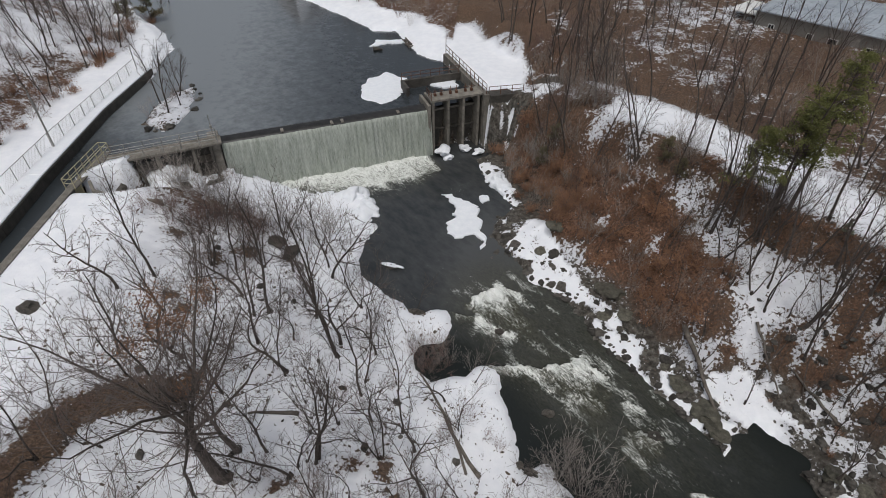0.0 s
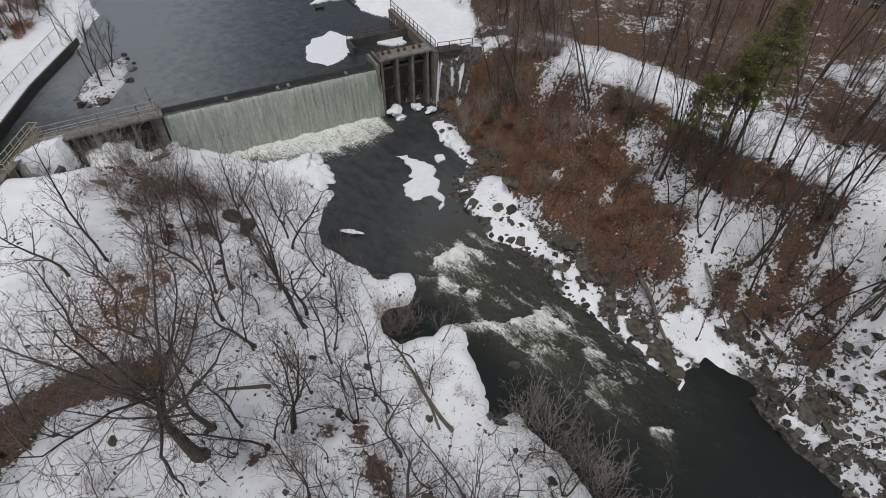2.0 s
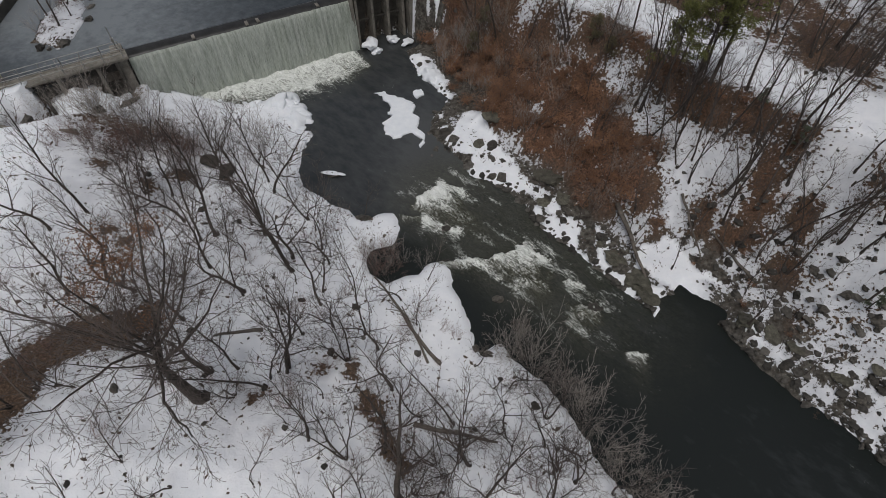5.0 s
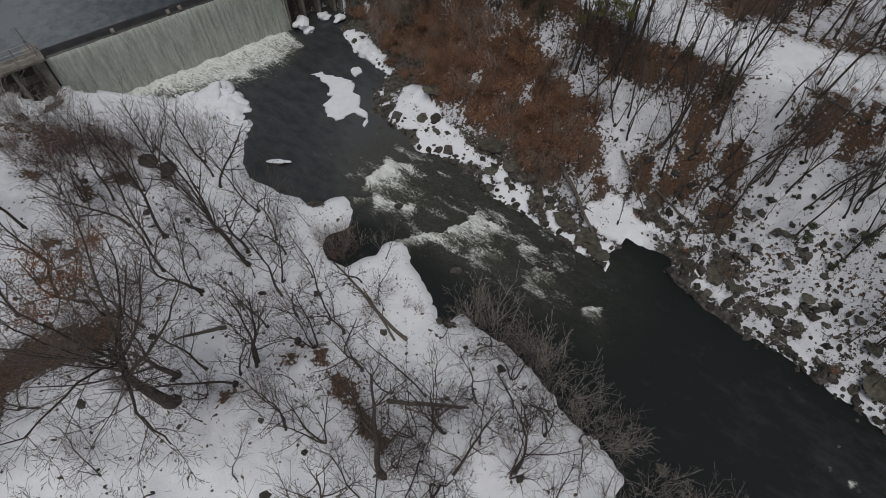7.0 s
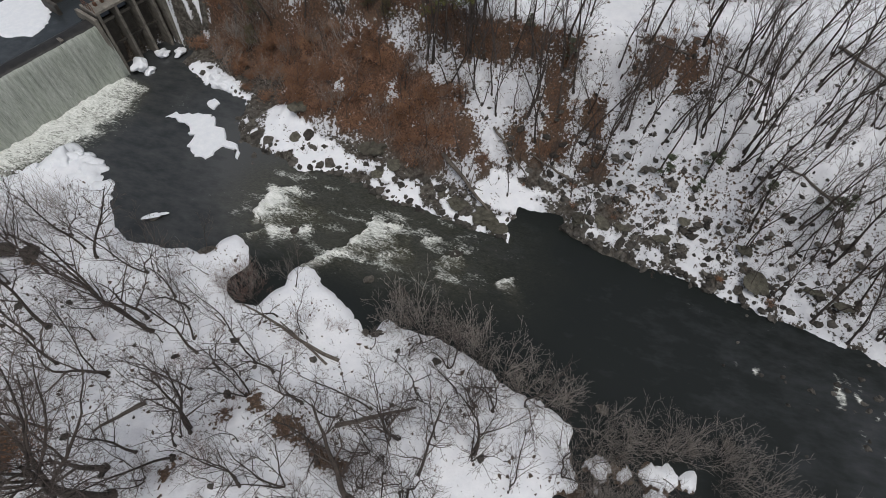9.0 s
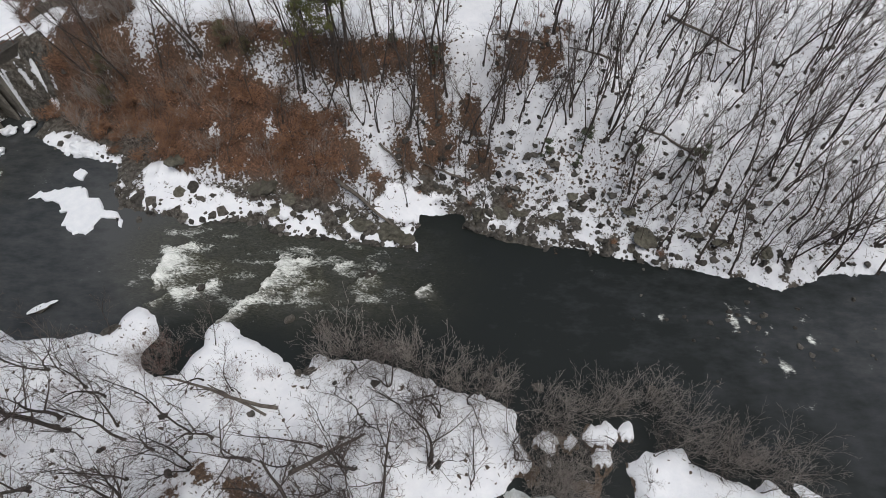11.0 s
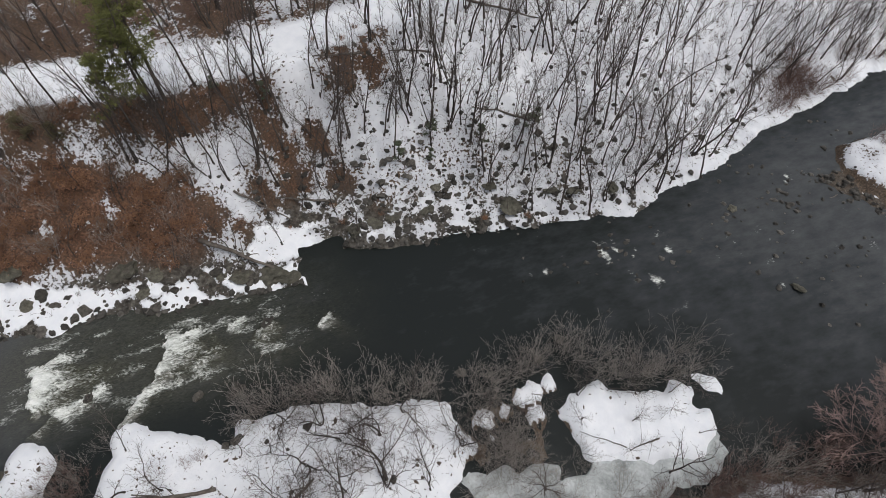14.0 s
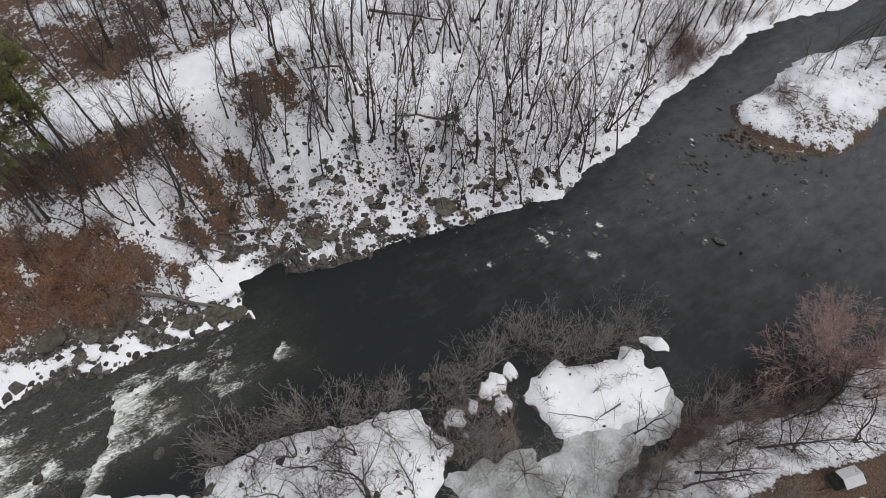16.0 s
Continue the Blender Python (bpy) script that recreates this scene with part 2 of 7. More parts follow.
    thicket = ramp(0.5 + 0.16 * (inside(wx, wy, BROWN) * 2 - 1) * np.minimum(line_distance(wx, wy, BROWN, True), 2.6) + 0.30 * mid + 0.2 * fine, 0.3, 0.7)
    patch = 0.5 * big + 0.45 * mid + 0.35 * fine
    ledge = fbm((0.68 * x - 0.73 * y) * 0.4, 0.73 * x + 0.68 * y, 1.7, 81)
    s = 0.625 + 0.28 * patch + 0.05 * ramp(x, 22, 48) + 0.06 * ramp(d, 9, 13) * ramp(x, 24, 32)
    s = s + 0.27 * shelf * upstream - 0.62 * shelf * upstream * ramp(0.9 * ledge + 0.5 * fine + 0.3 * mid, -0.06, 0.16) + (0.06 - 0.22 * ramp(fine, 0.0, 0.4)) * shelf * (1 - upstream)
    s = s - 0.5 * (1 - ramp(d + 1.3 * mid + 0.7 * fine, 0.6, 1.7)) * upstream + 0.12 * np.exp(-((d - 2.6 + 0.8 * big) / 1.1) ** 2) * upstream
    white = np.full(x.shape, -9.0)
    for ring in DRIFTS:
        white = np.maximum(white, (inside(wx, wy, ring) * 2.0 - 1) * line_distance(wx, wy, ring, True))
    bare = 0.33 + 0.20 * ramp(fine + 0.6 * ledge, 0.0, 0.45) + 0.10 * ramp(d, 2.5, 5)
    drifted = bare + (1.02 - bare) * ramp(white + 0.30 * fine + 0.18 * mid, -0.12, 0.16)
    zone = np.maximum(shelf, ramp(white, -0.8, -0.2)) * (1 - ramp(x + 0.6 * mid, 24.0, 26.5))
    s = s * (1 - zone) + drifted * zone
    stony = (1 - ramp(d, 8, 12)) * ramp(x, 24, 27) * (1 - ramp(x, 40, 48))
    s = s - 0.12 * stony * ramp(fine, -0.3, 0.5)
    beyond = inside(x, y, ROAD + [(120, 900), (-4, 900)]) * ramp(road, 3.2, 5.0)
    up_wood = beyond * (1 - 0.9 * ramp(x, 40, 56) * (1 - ramp(y, 40, 56)))
    s = s - (0.25 + 0.14 * ramp(y, 50, 64) - 0.36 * patch) * up_wood
    drift = np.zeros(x.shape)
    for px, py, r in LITTER:
        drift = np.maximum(drift, np.exp(-((x - px + 1.7 * mid + 0.8 * fine) ** 2 + (y - py + 1.7 * big + 0.9 * fine) ** 2) / (1.05 * r) ** 2))
    s = s - 0.34 * drift * (0.8 + 0.9 * fine) - 0.15 * np.exp(-(line_distance(wx, wy, BELT) / 1.3) ** 2) * (0.75 + 0.6 * fine)
    thicket = np.maximum(thicket, np.maximum(0.7 * drift, 0.42 * np.exp(-(line_distance(wx, wy, BELT) / 1.5) ** 2)))
    yard = (1 - ramp(np.hypot((x + 0.5) / 8.6, (y - 78) / 10.0) + 0.22 * mid + 0.1 * fine, 0.8, 1.0))
    wild = ramp(x, 5, 7) * (1 - ramp(x + 2 * mid, 14, 19)) * (y > 55) * (1 - yard)
    s = s * (1 - 0.54 * thicket * ramp(fine + 0.5 * mid, -0.7, -0.2)) + (1 - ramp(road + 0.9 * mid + 0.4 * fine, 1.8, 3.6)) * (0.45 - 0.55 * wild) * ramp(mid, -0.9, -0.1)
    cliff = ramp(up, 0.03, 0.15) * (1 - ramp(up, 0.93, 0.99)) * (gn_ < 5) * (gn_ > -0.6) * (gs > 6) * (gs < 19)
    s = s - (0.12 - 0.3 * patch) * wild + 0.5 * yard
    s = s * (1 - cliff) + cliff * (0.14 + 0.66 * ramp(mid + 0.5 * fine, 0.0, 0.18))
    thicket = np.maximum(thicket, 0.5 * wild)
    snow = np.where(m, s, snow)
    brown = np.where(m, np.maximum(thicket * (1 - cliff), 0.35 * up_wood), brown)
    rock = np.where(m, np.maximum(cliff * 0.8, shelf * (0.9 - 0.2 * down)), rock)
    # the near bank downstream
    d = line_distance(wx, wy, SHORE_SOUTH)
    m = inside(wx, wy, SOUTH_RING)
    z = np.where(m, level + 0.12 * ramp(d, 0, 0.5) + 0.35 * np.clip(d, 0, 6) + 0.1 * mid * ramp(d, 0, 1), np.maximum(z, level - 0.05 - 0.9 * d))
    lot = ramp(d, 5.6, 6.6)
    snow = np.where(m, (0.86 + 0.3 * patch) * (1 - lot) * ramp(d, 0.2, 1.5), snow)
    rock = np.where(m, 0.15, rock)
    brown = np.where(m, 0.35 * (1 - lot) + 0.2 * lot, brown)
    for ring, rise, cover in ((ISLAND, 0.55, 1.0), (ISLET, 0.3, 1.0), (PENINSULA, 1.1, 0.69)):
        d = line_distance(wx, wy, ring, True)
        m = inside(wx, wy, ring)
        z = np.where(m, level - 0.03 + 0.35 * ramp(d, -0.1, 0.5) + rise * 0.7 * ramp(d, 0, 1.5) + 0.05 * mid * ramp(d, 0, 1) + (0.10 * np.minimum(d, 8) if rise > 1 else 0), np.maximum(z, level - 0.05 - 0.9 * d))
        m = m | (d < 0.5)
        snow = np.where(m, cover + ((0.45 * patch - 0.5 * (1 - ramp(d + 0.6 * fine, 0.1, 0.8)) * ramp(x, 70, 60)) if rise > 1 else 0), snow)
        rock = np.where(m, 0.2, rock)
    for (px, py), r in GAP_PATCHES:
        d = r - np.hypot(wx - px, wy - py) + 0.55 * fine + 0.35 * mid
        z = np.where(d > 0, level + 0.35 * ramp(d, -0.05, 0.4), np.maximum(z, level + 0.9 * d))
        snow = np.where(d > -0.4, 1.0, snow)
    # wet muddy ground between the bank and the low island
    d = (inside(wx, wy, MARSH) * 2.0 - 1) * line_distance(wx, wy, MARSH, True) + 1.0 * mid + 0.8 * fine
    wet = (d > 0) & (z < level + 0.12)
    z = np.where(wet, np.maximum(z, level - 0.27 + 0.17 * ramp(d, 0, 1.2) + 0.32 * fine), z)
    snow = np.where(wet, 0.22 + 0.36 * ramp(mid + fine, 0.2, 0.8), snow)
    brown, rock = np.where(wet, 0.0, brown), np.where(wet, 0.25, rock)
    # the gravel bar at the tip of the point
    bar = np.exp(-(((x - 55.5) / 3.2) ** 2 + ((y + 27) / 7.5) ** 2)) * (1 + 0.5 * mid + 0.5 * fine)
    z = np.where(z < level, np.maximum(z, level - 0.55 + 0.85 * np.clip(bar, 0, 0.8)), z)
    # the pond, its canal and the land west of them
    m = inside(x, y, POND)
    shore = line_distance(x + 0.9 * mid + 0.3 * fine, y + 0.8 * big + 0.3 * fine, POND_SHORE)
    far_shore = line_distance(x + 0.9 * mid + 0.3 * fine, y + 0.8 * big, POND_WEST)
    dip = np.minimum(shore, far_shore)
    z = np.where(m, np.maximum(4.6, POND_Z - 0.06 - 0.7 * dip), z)
    snow, rock = np.where(m, 0, snow), np.where(m, 0.5, rock)
    d = line_distance(wx, wy, POND_ISLE, True)
    m2 = inside(wx, wy, POND_ISLE)
    z = np.where(m2, POND_Z + 0.1 + 0.35 * ramp(d, 0, 1.2) + 0.1 * mid, z)
    snow = np.where(m2, 0.62 + 0.5 * patch, snow)
    west = ~m & (x < -37) & ~inside(x, y, LEFT_RING) & (y > -22)
    edge = line_distance(x, y, [(-41.5, -60), (-41.5, 10), (-43, 36.9), (-44.3, 45.3), (-46.2, 60.5), (-46.3, 73.5), (-47.6, 78), (-48, 84), (-53.1, 91.5), (-62, 100), (-78, 118), (-100, 160)])
    hill = 7.4 + 0.05 * mid + 0.28 * np.clip(edge - 9.5, 0, 30) + 0.9 * big * ramp(edge, 9, 16)
    hill = np.where((edge < 0.95) & (y < 74), np.minimum(hill, 6.9), hill)
    z = np.where(west, hill, z)
    wood = ramp(edge + 1.5 * mid + 3.5 * ramp(y, 70, 82), 7.0, 9.5)
    snow = np.where(west, 1.0 - wood * (0.46 - 0.45 * patch), snow)
    brown = np.where(west, 0.55 * wood, brown)
    rock = np.where(west, 0.0, rock)
    z = np.where(west & (y > 78), np.minimum(z, POND_Z - 0.06 + 0.7 * far_shore), z)
    north = (x >= -46) & (x <= -4) & ~m & (y > 78) & ~west
    z = np.where(north, POND_Z - 0.06 + 0.4 * ramp(shore, 0, 0.8) + 0.2 * np.clip(shore, 0, 12) + 0.1 * mid * ramp(shore, 0.5, 2), z)
    snow = np.where(m & (dip < 0.4), 1.0, snow)
    strand = line_distance(x + 1.2 * mid, y + mid, POND_SHORE)
    snow = np.where(north, 1.0 - 0.62 * ramp(strand, 4.6, 6.6) + 0.2 * patch * ramp(strand, 4, 6), snow)
    brown = np.where(north, 0.6 * ramp(strand, 4.6, 6.6), brown)
    rock = np.where(north, 0.0, rock)
    return z, snow, brown, rock


def height(x, y):
    return float(land(np.array([x]), np.array([y]))[0][0])


# ---- materials ----
class Nodes:
    """A small builder of node materials."""

    def __init__(self, name):
        self.mat = bpy.data.materials.new(name)
        self.mat.use_nodes = True
        self.tree = self.mat.node_tree
        self.bsdf = self.tree.nodes["Principled BSDF"]
        self.coord = None

    def node(self, kind, **values):
        n = self.tree.nodes.new(kind)
        for key, v in values.items():
            n.inputs[key].default_value = v
        return n

    def link(self, a, b):
        self.tree.links.new(a, b)

    def place(self, scale=(1, 1, 1), world=True):
        if world:
            c = self.node("ShaderNodeNewGeometry").outputs["Position"]
        else:
            c = self.node("ShaderNodeTexCoord").outputs["Object"]
        if scale == (1, 1, 1):
            return c
        m = self.node("ShaderNodeMapping")
        m.inputs["Scale"].default_value = scale
        self.link(c, m.inputs["Vector"])
        return m.outputs["Vector"]

    def noise(self, scale, detail=4.0, rough=0.55, at=None, distort=0.0):
        n = self.node("ShaderNodeTexNoise", Scale=scale, Detail=detail, Roughness=rough, Distortion=distort)
        self.link(at or self.place(), n.inputs["Vector"])
        return n.outputs["Fac"]

    def attr(self, name):
        n = self.node("ShaderNodeAttribute")
        n.attribute_name = name
        return n.outputs["Fac"]

    def ramp(self, fac, stops):
        n = self.node("ShaderNodeValToRGB")
        e = n.color_ramp.elements
        while len(e) < len(stops):
            e.new(0.5)
        for el, (p, c) in zip(e, stops):
            el.position = p
            el.color = (*c, 1) if not isinstance(c, (int, float)) else (c, c, c, 1)
        self.link(fac, n.inputs["Fac"])
        return n.outputs["Color"]

    def math(self, op, a, b=0.0, c=None):
        n = self.node("ShaderNodeMath")
        n.operation = op
        for k, v in enumerate((a, b) if c is None else (a, b, c)):
            if isinstance(v, (int, float)):
                n.inputs[k].default_value = v
            else:
                self.link(v, n.inputs[k])
        return n.outputs[0]

    def mix(self, fac, a, b, op="MIX"):
        n = self.node("ShaderNodeMix")
        n.data_type, n.blend_type = "RGBA", op
        for k, v in ((0, fac), (6, a), (7, b)):
            if isinstance(v, (int, float)):
                n.inputs[k].default_value = v
            elif isinstance(v, tuple):
                n.inputs[k].default_value = (*v, 1)
            else:
                self.link(v, n.inputs[k])
        return n.outputs[2]

    def random(self):
        return self.node("ShaderNodeObjectInfo").outputs["Random"]

    def bump(self, fac, distance, strength=1.0):
        n = self.node("ShaderNodeBump", Distance=distance, Strength=strength)
        self.link(fac, n.inputs["Height"])
        self.link(n.outputs["Normal"], self.bsdf.inputs["Normal"])

    def done(self, color, roughness=0.8, metallic=0.0, specular=0.5):
        for key, v in (("Base Color", color), ("Roughness", roughness), ("Metallic", metallic), ("Specular IOR Level", specular)):
            if isinstance(v, tuple):
                self.bsdf.inputs[key].default_value = (*v, 1)
            elif isinstance(v, (int, float)):
                self.bsdf.inputs[key].default_value = v
            else:
                self.link(v, self.bsdf.inputs[key])
        return self.mat


def simple(name, dark, light, scale=6.0, roughness=0.8, bump=0.01, metallic=0.0, world=False, vary=0.25):
    """A surface of two tones in blotches and grain, with its own shade for each object."""
    m = Nodes(name)
    at = m.place(world=world)
    a = m.noise(scale, 5, 0.6, at)
    b = m.noise(scale * 7, 3, 0.6, at)
    f = m.math("ADD", m.math("MULTIPLY", a, 0.65), m.math("MULTIPLY", b, 0.35))
    c = m.ramp(f, [(0.32, dark), (0.68, light)])
    if vary:
        v = m.math("MULTIPLY_ADD", m.random(), vary, 1 - vary / 2)
        g = m.node("ShaderNodeCombineColor")
        for k in range(3):
            m.link(v, g.inputs[k])
        c = m.mix(1.0, c, g.outputs[0], "MULTIPLY")
    if bump:
        m.bump(f, bump)
    return m.done(c, roughness, metallic, 0.3)


def ground_material():
    m = Nodes("snowy_ground")
    n1, n2, n3 = m.noise(0.9, 6, 0.62), m.noise(4.2, 4, 0.55), m.noise(14, 4, 0.6)
    snow = m.attr("snow")
    for fac, amount in ((m.noise(1.7, 3, 0.5, None, 0.7), 0.62), (n2, 0.85), (n3, 0.26)):
        snow = m.math("ADD", snow, m.math("MULTIPLY", m.math("SUBTRACT", fac, 0.5), amount))
    snow_mask = m.ramp(snow, [(0.475, 0), (0.525, 1)])
    white = m.ramp(n1, [(0.3, (0.79, 0.812, 0.85)), (0.7, (0.895, 0.908, 0.93))])
    # Thin snow is greyer: old and dirty, with some twig shade in the colour.
    old = m.ramp(n1, [(0.3, (0.56, 0.572, 0.605)), (0.7, (0.70, 0.712, 0.74))])
    white = m.mix(m.ramp(m.attr("snow"), [(0.58, 0), (0.86, 1)]), old, white)
    litter = m.ramp(m.noise(5.5, 6, 0.7), [(0.33, (0.034, 0.025, 0.019)), (0.5, (0.115, 0.080, 0.056)), (0.66, (0.25, 0.178, 0.122))])
    rust = m.ramp(m.noise(4.5, 6, 0.7), [(0.33, (0.034, 0.020, 0.014)), (0.5, (0.130, 0.071, 0.045)), (0.66, (0.28, 0.155, 0.095))])
    stone = m.ramp(m.noise(2.2, 7, 0.65), [(0.34, (0.022, 0.020, 0.017)), (0.5, (0.082, 0.077, 0.067)), (0.66, (0.19, 0.182, 0.158))])
    soil = m.mix(m.attr("brown"), litter, rust)
    soil = m.mix(m.attr("rock"), soil, stone)
    m.bump(m.math("ADD", m.math("MULTIPLY", n2, 0.5), m.math("MULTIPLY", n3, m.math("SUBTRACT", 1.15, snow_mask))), 0.12)
    return m.done(m.mix(snow_mask, soil, white), m.math("MULTIPLY_ADD", snow_mask, -0.25, 0.9), 0.0, 0.3)


def water_material(name, deep, shallow, foam_scale, wave, wave_scale, stretch):
    m = Nodes(name)
    at = m.node("ShaderNodeMapping")
    at.vector_type = "TEXTURE"
    at.inputs["Rotation"].default_value = (0, 0, radians(-47))
    at.inputs["Scale"].default_value = stretch
    m.link(m.place(), at.inputs["Vector"])
    at = at.outputs["Vector"]
    churn = m.noise(foam_scale, 6, 0.66, at, 2.2)
    fine = m.noise(foam_scale * 4, 4, 0.6, at, 1.0)
    foam = m.math("ADD", m.attr("foam"), m.math("MULTIPLY", m.math("SUBTRACT", churn, 0.5), 1.7))
    foam = m.math("ADD", foam, m.math("MULTIPLY", m.math("SUBTRACT", fine, 0.5), 0.95))
    mask = m.ramp(foam, [(0.42, 0), (0.70, 0.36), (1.15, 1)])
    # Body tone: shallow water, plus reflections painted on pool and pond.
    body = m.ramp(m.math("ADD", m.attr("shoal_sheen"), m.math("MULTIPLY", m.math("SUBTRACT", m.noise(0.9, 5, 0.65, at), 0.5), 0.9)), [(0.1, deep), (0.5, tuple(0.42 * a + 0.40 * b + c for a, b, c in zip(deep, shallow, (0, 0.001, 0.003)))), (0.95, shallow)])
    body = m.mix(m.math("MULTIPLY", m.attr("rough"), 0.9), body, m.ramp(fine, [(0.35, (0.030, 0.030, 0.021)), (0.7, (0.105, 0.103, 0.074))]))
    thin = m.ramp(m.math("ADD", m.math("MULTIPLY_ADD", churn, 0.6, m.math("MULTIPLY", fine, 0.4)), m.math("MULTIPLY_ADD", m.attr("foam"), 0.13, -0.11)), [(0.32, (0.29, 0.305, 0.245)), (0.50, (0.60, 0.622, 0.58)), (0.66, (0.86, 0.87, 0.84))])
    ripple = m.math("ADD", m.noise(wave_scale, 5, 0.6, at, 0.8), m.math("MULTIPLY", churn, m.math("MULTIPLY", m.attr("rough"), 2.5)))
    m.bump(ripple, wave)
    return m.done(m.mix(mask, body, thin), m.math("MULTIPLY_ADD", mask, 0.5, 0.12), 0.0, 0.36)


SNOWY = ground_material()
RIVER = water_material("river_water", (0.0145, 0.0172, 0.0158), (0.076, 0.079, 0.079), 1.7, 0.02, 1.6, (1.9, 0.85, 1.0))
# The pond's pale tone is sky reflection put into its colour.
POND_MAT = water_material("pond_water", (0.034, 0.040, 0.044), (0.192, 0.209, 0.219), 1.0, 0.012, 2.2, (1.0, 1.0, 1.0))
SNOW = simple("clean_snow", (0.74, 0.77, 0.81), (0.86, 0.88, 0.90), 1.6, 0.6, 0.06, world=True, vary=0)
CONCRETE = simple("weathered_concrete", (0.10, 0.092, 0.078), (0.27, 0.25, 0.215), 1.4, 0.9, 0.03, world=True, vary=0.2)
DARK_CONCRETE = simple("dark_concrete", (0.035, 0.032, 0.028), (0.10, 0.092, 0.08), 1.2, 0.7, 0.04, world=True, vary=0.2)
RAIL_GREY = simple("galvanised_rail", (0.20, 0.20, 0.19), (0.34, 0.34, 0.32), 9, 0.5, 0, 0.5)
RAIL_YELLOW = simple("faded_yellow_paint", (0.34, 0.31, 0.19), (0.50, 0.46, 0.31), 9, 0.6, 0)
RUST_METAL = simple("rusty_steel", (0.06, 0.032, 0.022), (0.17, 0.085, 0.055), 9, 0.75, 0.01)
BARK = simple("grey_brown_bark", (0.034, 0.028, 0.025), (0.112, 0.094, 0.082), 3.0, 0.9, 0.03, vary=0.5)
TWIG = simple("bare_twigs", (0.050, 0.041, 0.037), (0.145, 0.120, 0.106), 2.0, 0.9, 0, vary=0.5)
TAN_TWIG = simple("pale_brush_twigs", (0.165, 0.147, 0.134), (0.40, 0.36, 0.322), 2.0, 0.9, 0, vary=0.4)
RED_TWIG = simple("reddish_twigs", (0.115, 0.073, 0.062), (0.25, 0.165, 0.14), 2.0, 0.9, 0, vary=0.3)
LEAF_BROWN = simple("dry_brown_leaves", (0.12, 0.064, 0.038), (0.39, 0.215, 0.125), 1.2, 0.85, 0, vary=0.5)
NEEDLE = simple("pine_needles", (0.066, 0.074, 0.022), (0.225, 0.228, 0.075), 0.9, 0.7, 0, vary=0.3)
HEMLOCK = simple("hemlock_needles", (0.060, 0.072, 0.045), (0.16, 0.18, 0.12), 0.9, 0.7, 0, vary=0.3)
STONE = simple("river_stone", (0.024, 0.022, 0.019), (0.135, 0.123, 0.106), 2.4, 0.85, 0.10, vary=0.8)
OLIVE = simple("olive_brush_needles", (0.075, 0.066, 0.036), (0.19, 0.16, 0.09), 0.9, 0.7, 0, vary=0.3)
CREST = simple("black_wet_timber", (0.012, 0.012, 0.012), (0.045, 0.044, 0.042), 1.5, 0.35, 0.02, world=True, vary=0)
MOSS_STONE = simple("mossy_rock", (0.030, 0.029, 0.023), (0.165, 0.156, 0.122), 2.6, 0.9, 0.12, vary=0.4)
WOOD = simple("grey_driftwood", (0.055, 0.047, 0.040), (0.20, 0.175, 0.15), 2.2, 0.9, 0.03, vary=0.3)


def part(name, verts, faces, material, parent=None, label="", smooth=False):
    """One mesh object of plain vertices and faces, under parent."""
    me = bpy.data.meshes.new(name)
    me.from_pydata([tuple(v) for v in verts], [], faces)
    me.materials.append(material)
    if smooth:
        me.shade_smooth()
    ob = new(name, me)
    if parent:
        ob.parent = parent
    if label:
        ob["label"] = label
    return ob


def grid_mesh(name, xs, ys, zfun, material, keep=None):
    gx, gy = np.meshgrid(xs, ys)
    x, y = gx.ravel(), gy.ravel()
    z, extra = zfun(x, y)
    nx, ny = len(xs), len(ys)
    i = (np.arange(ny - 1)[:, None] * nx + np.arange(nx - 1)[None]).ravel()
    quads = np.stack([i, i + 1, i + nx + 1, i + nx], 1)
    if keep:
        held = keep(x, y)
        quads = quads[held[quads].any(1)]
    me = bpy.data.meshes.new(name)
    me.vertices.add(len(x))
    me.vertices.foreach_set("co", np.stack([x, y, z], 1).ravel())
    me.loops.add(quads.size)
    me.loops.foreach_set("vertex_index", quads.ravel())
    me.polygons.add(len(quads))
    me.polygons.foreach_set("loop_start", np.arange(len(quads)) * 4)
    me.update()
    me.validate()
    for key, values in extra.items():
        a = me.attributes.new(key, "FLOAT", "POINT")
        a.data.foreach_set("value", np.asarray(values, np.float32))
    me.shade_smooth()
    me.materials.append(material)
    return new(name, me)


def spaced(lo, hi, step, far):
    out = 1.35 ** np.arange(1, 40) * step * 2
    out = np.cumsum(out)
    out = out[out < far]
    return np.concatenate([(lo - out)[::-1], np.arange(lo, hi + step / 2, step), hi + out])


# ---- ground ----
def ground_points(x, y):
    z, snow, brown, rock = land(x, y)
    far = np.maximum(np.maximum(-75 - x, x - 105), np.maximum(-55 - y, y - 125))
    z = np.where(far > 0, np.maximum(z, 2.0) + 0.02 * np.clip(far, 0, 300), z)
    # snow does not lie on what is too steep
    e = 0.35
    steep = np.zeros(x.shape)
    k = np.nonzero((x > -6) & (x < 10) & (y > 50) & (y < 100))[0]
    px, py = x[k], y[k]
    slope = np.hypot((land(px + e, py)[0] - land(px - e, py)[0]) / (2 * e), (land(px, py + e)[0] - land(px, py - e)[0]) / (2 * e))
    cut = ramp(slope, 1.25, 2.0) * (z[k] > POND_Z - 1.0) + ramp(slope, 1.2, 2.0) * (py > 55) * (z[k] > 0.5)
    steep[k] = np.clip(cut, 0, 1) * (fbm(px, py, 2.5, 71) < 0.02)
    return z, {"snow": snow - 0.6 * steep, "brown": brown * (1 - steep), "rock": np.maximum(rock, steep)}


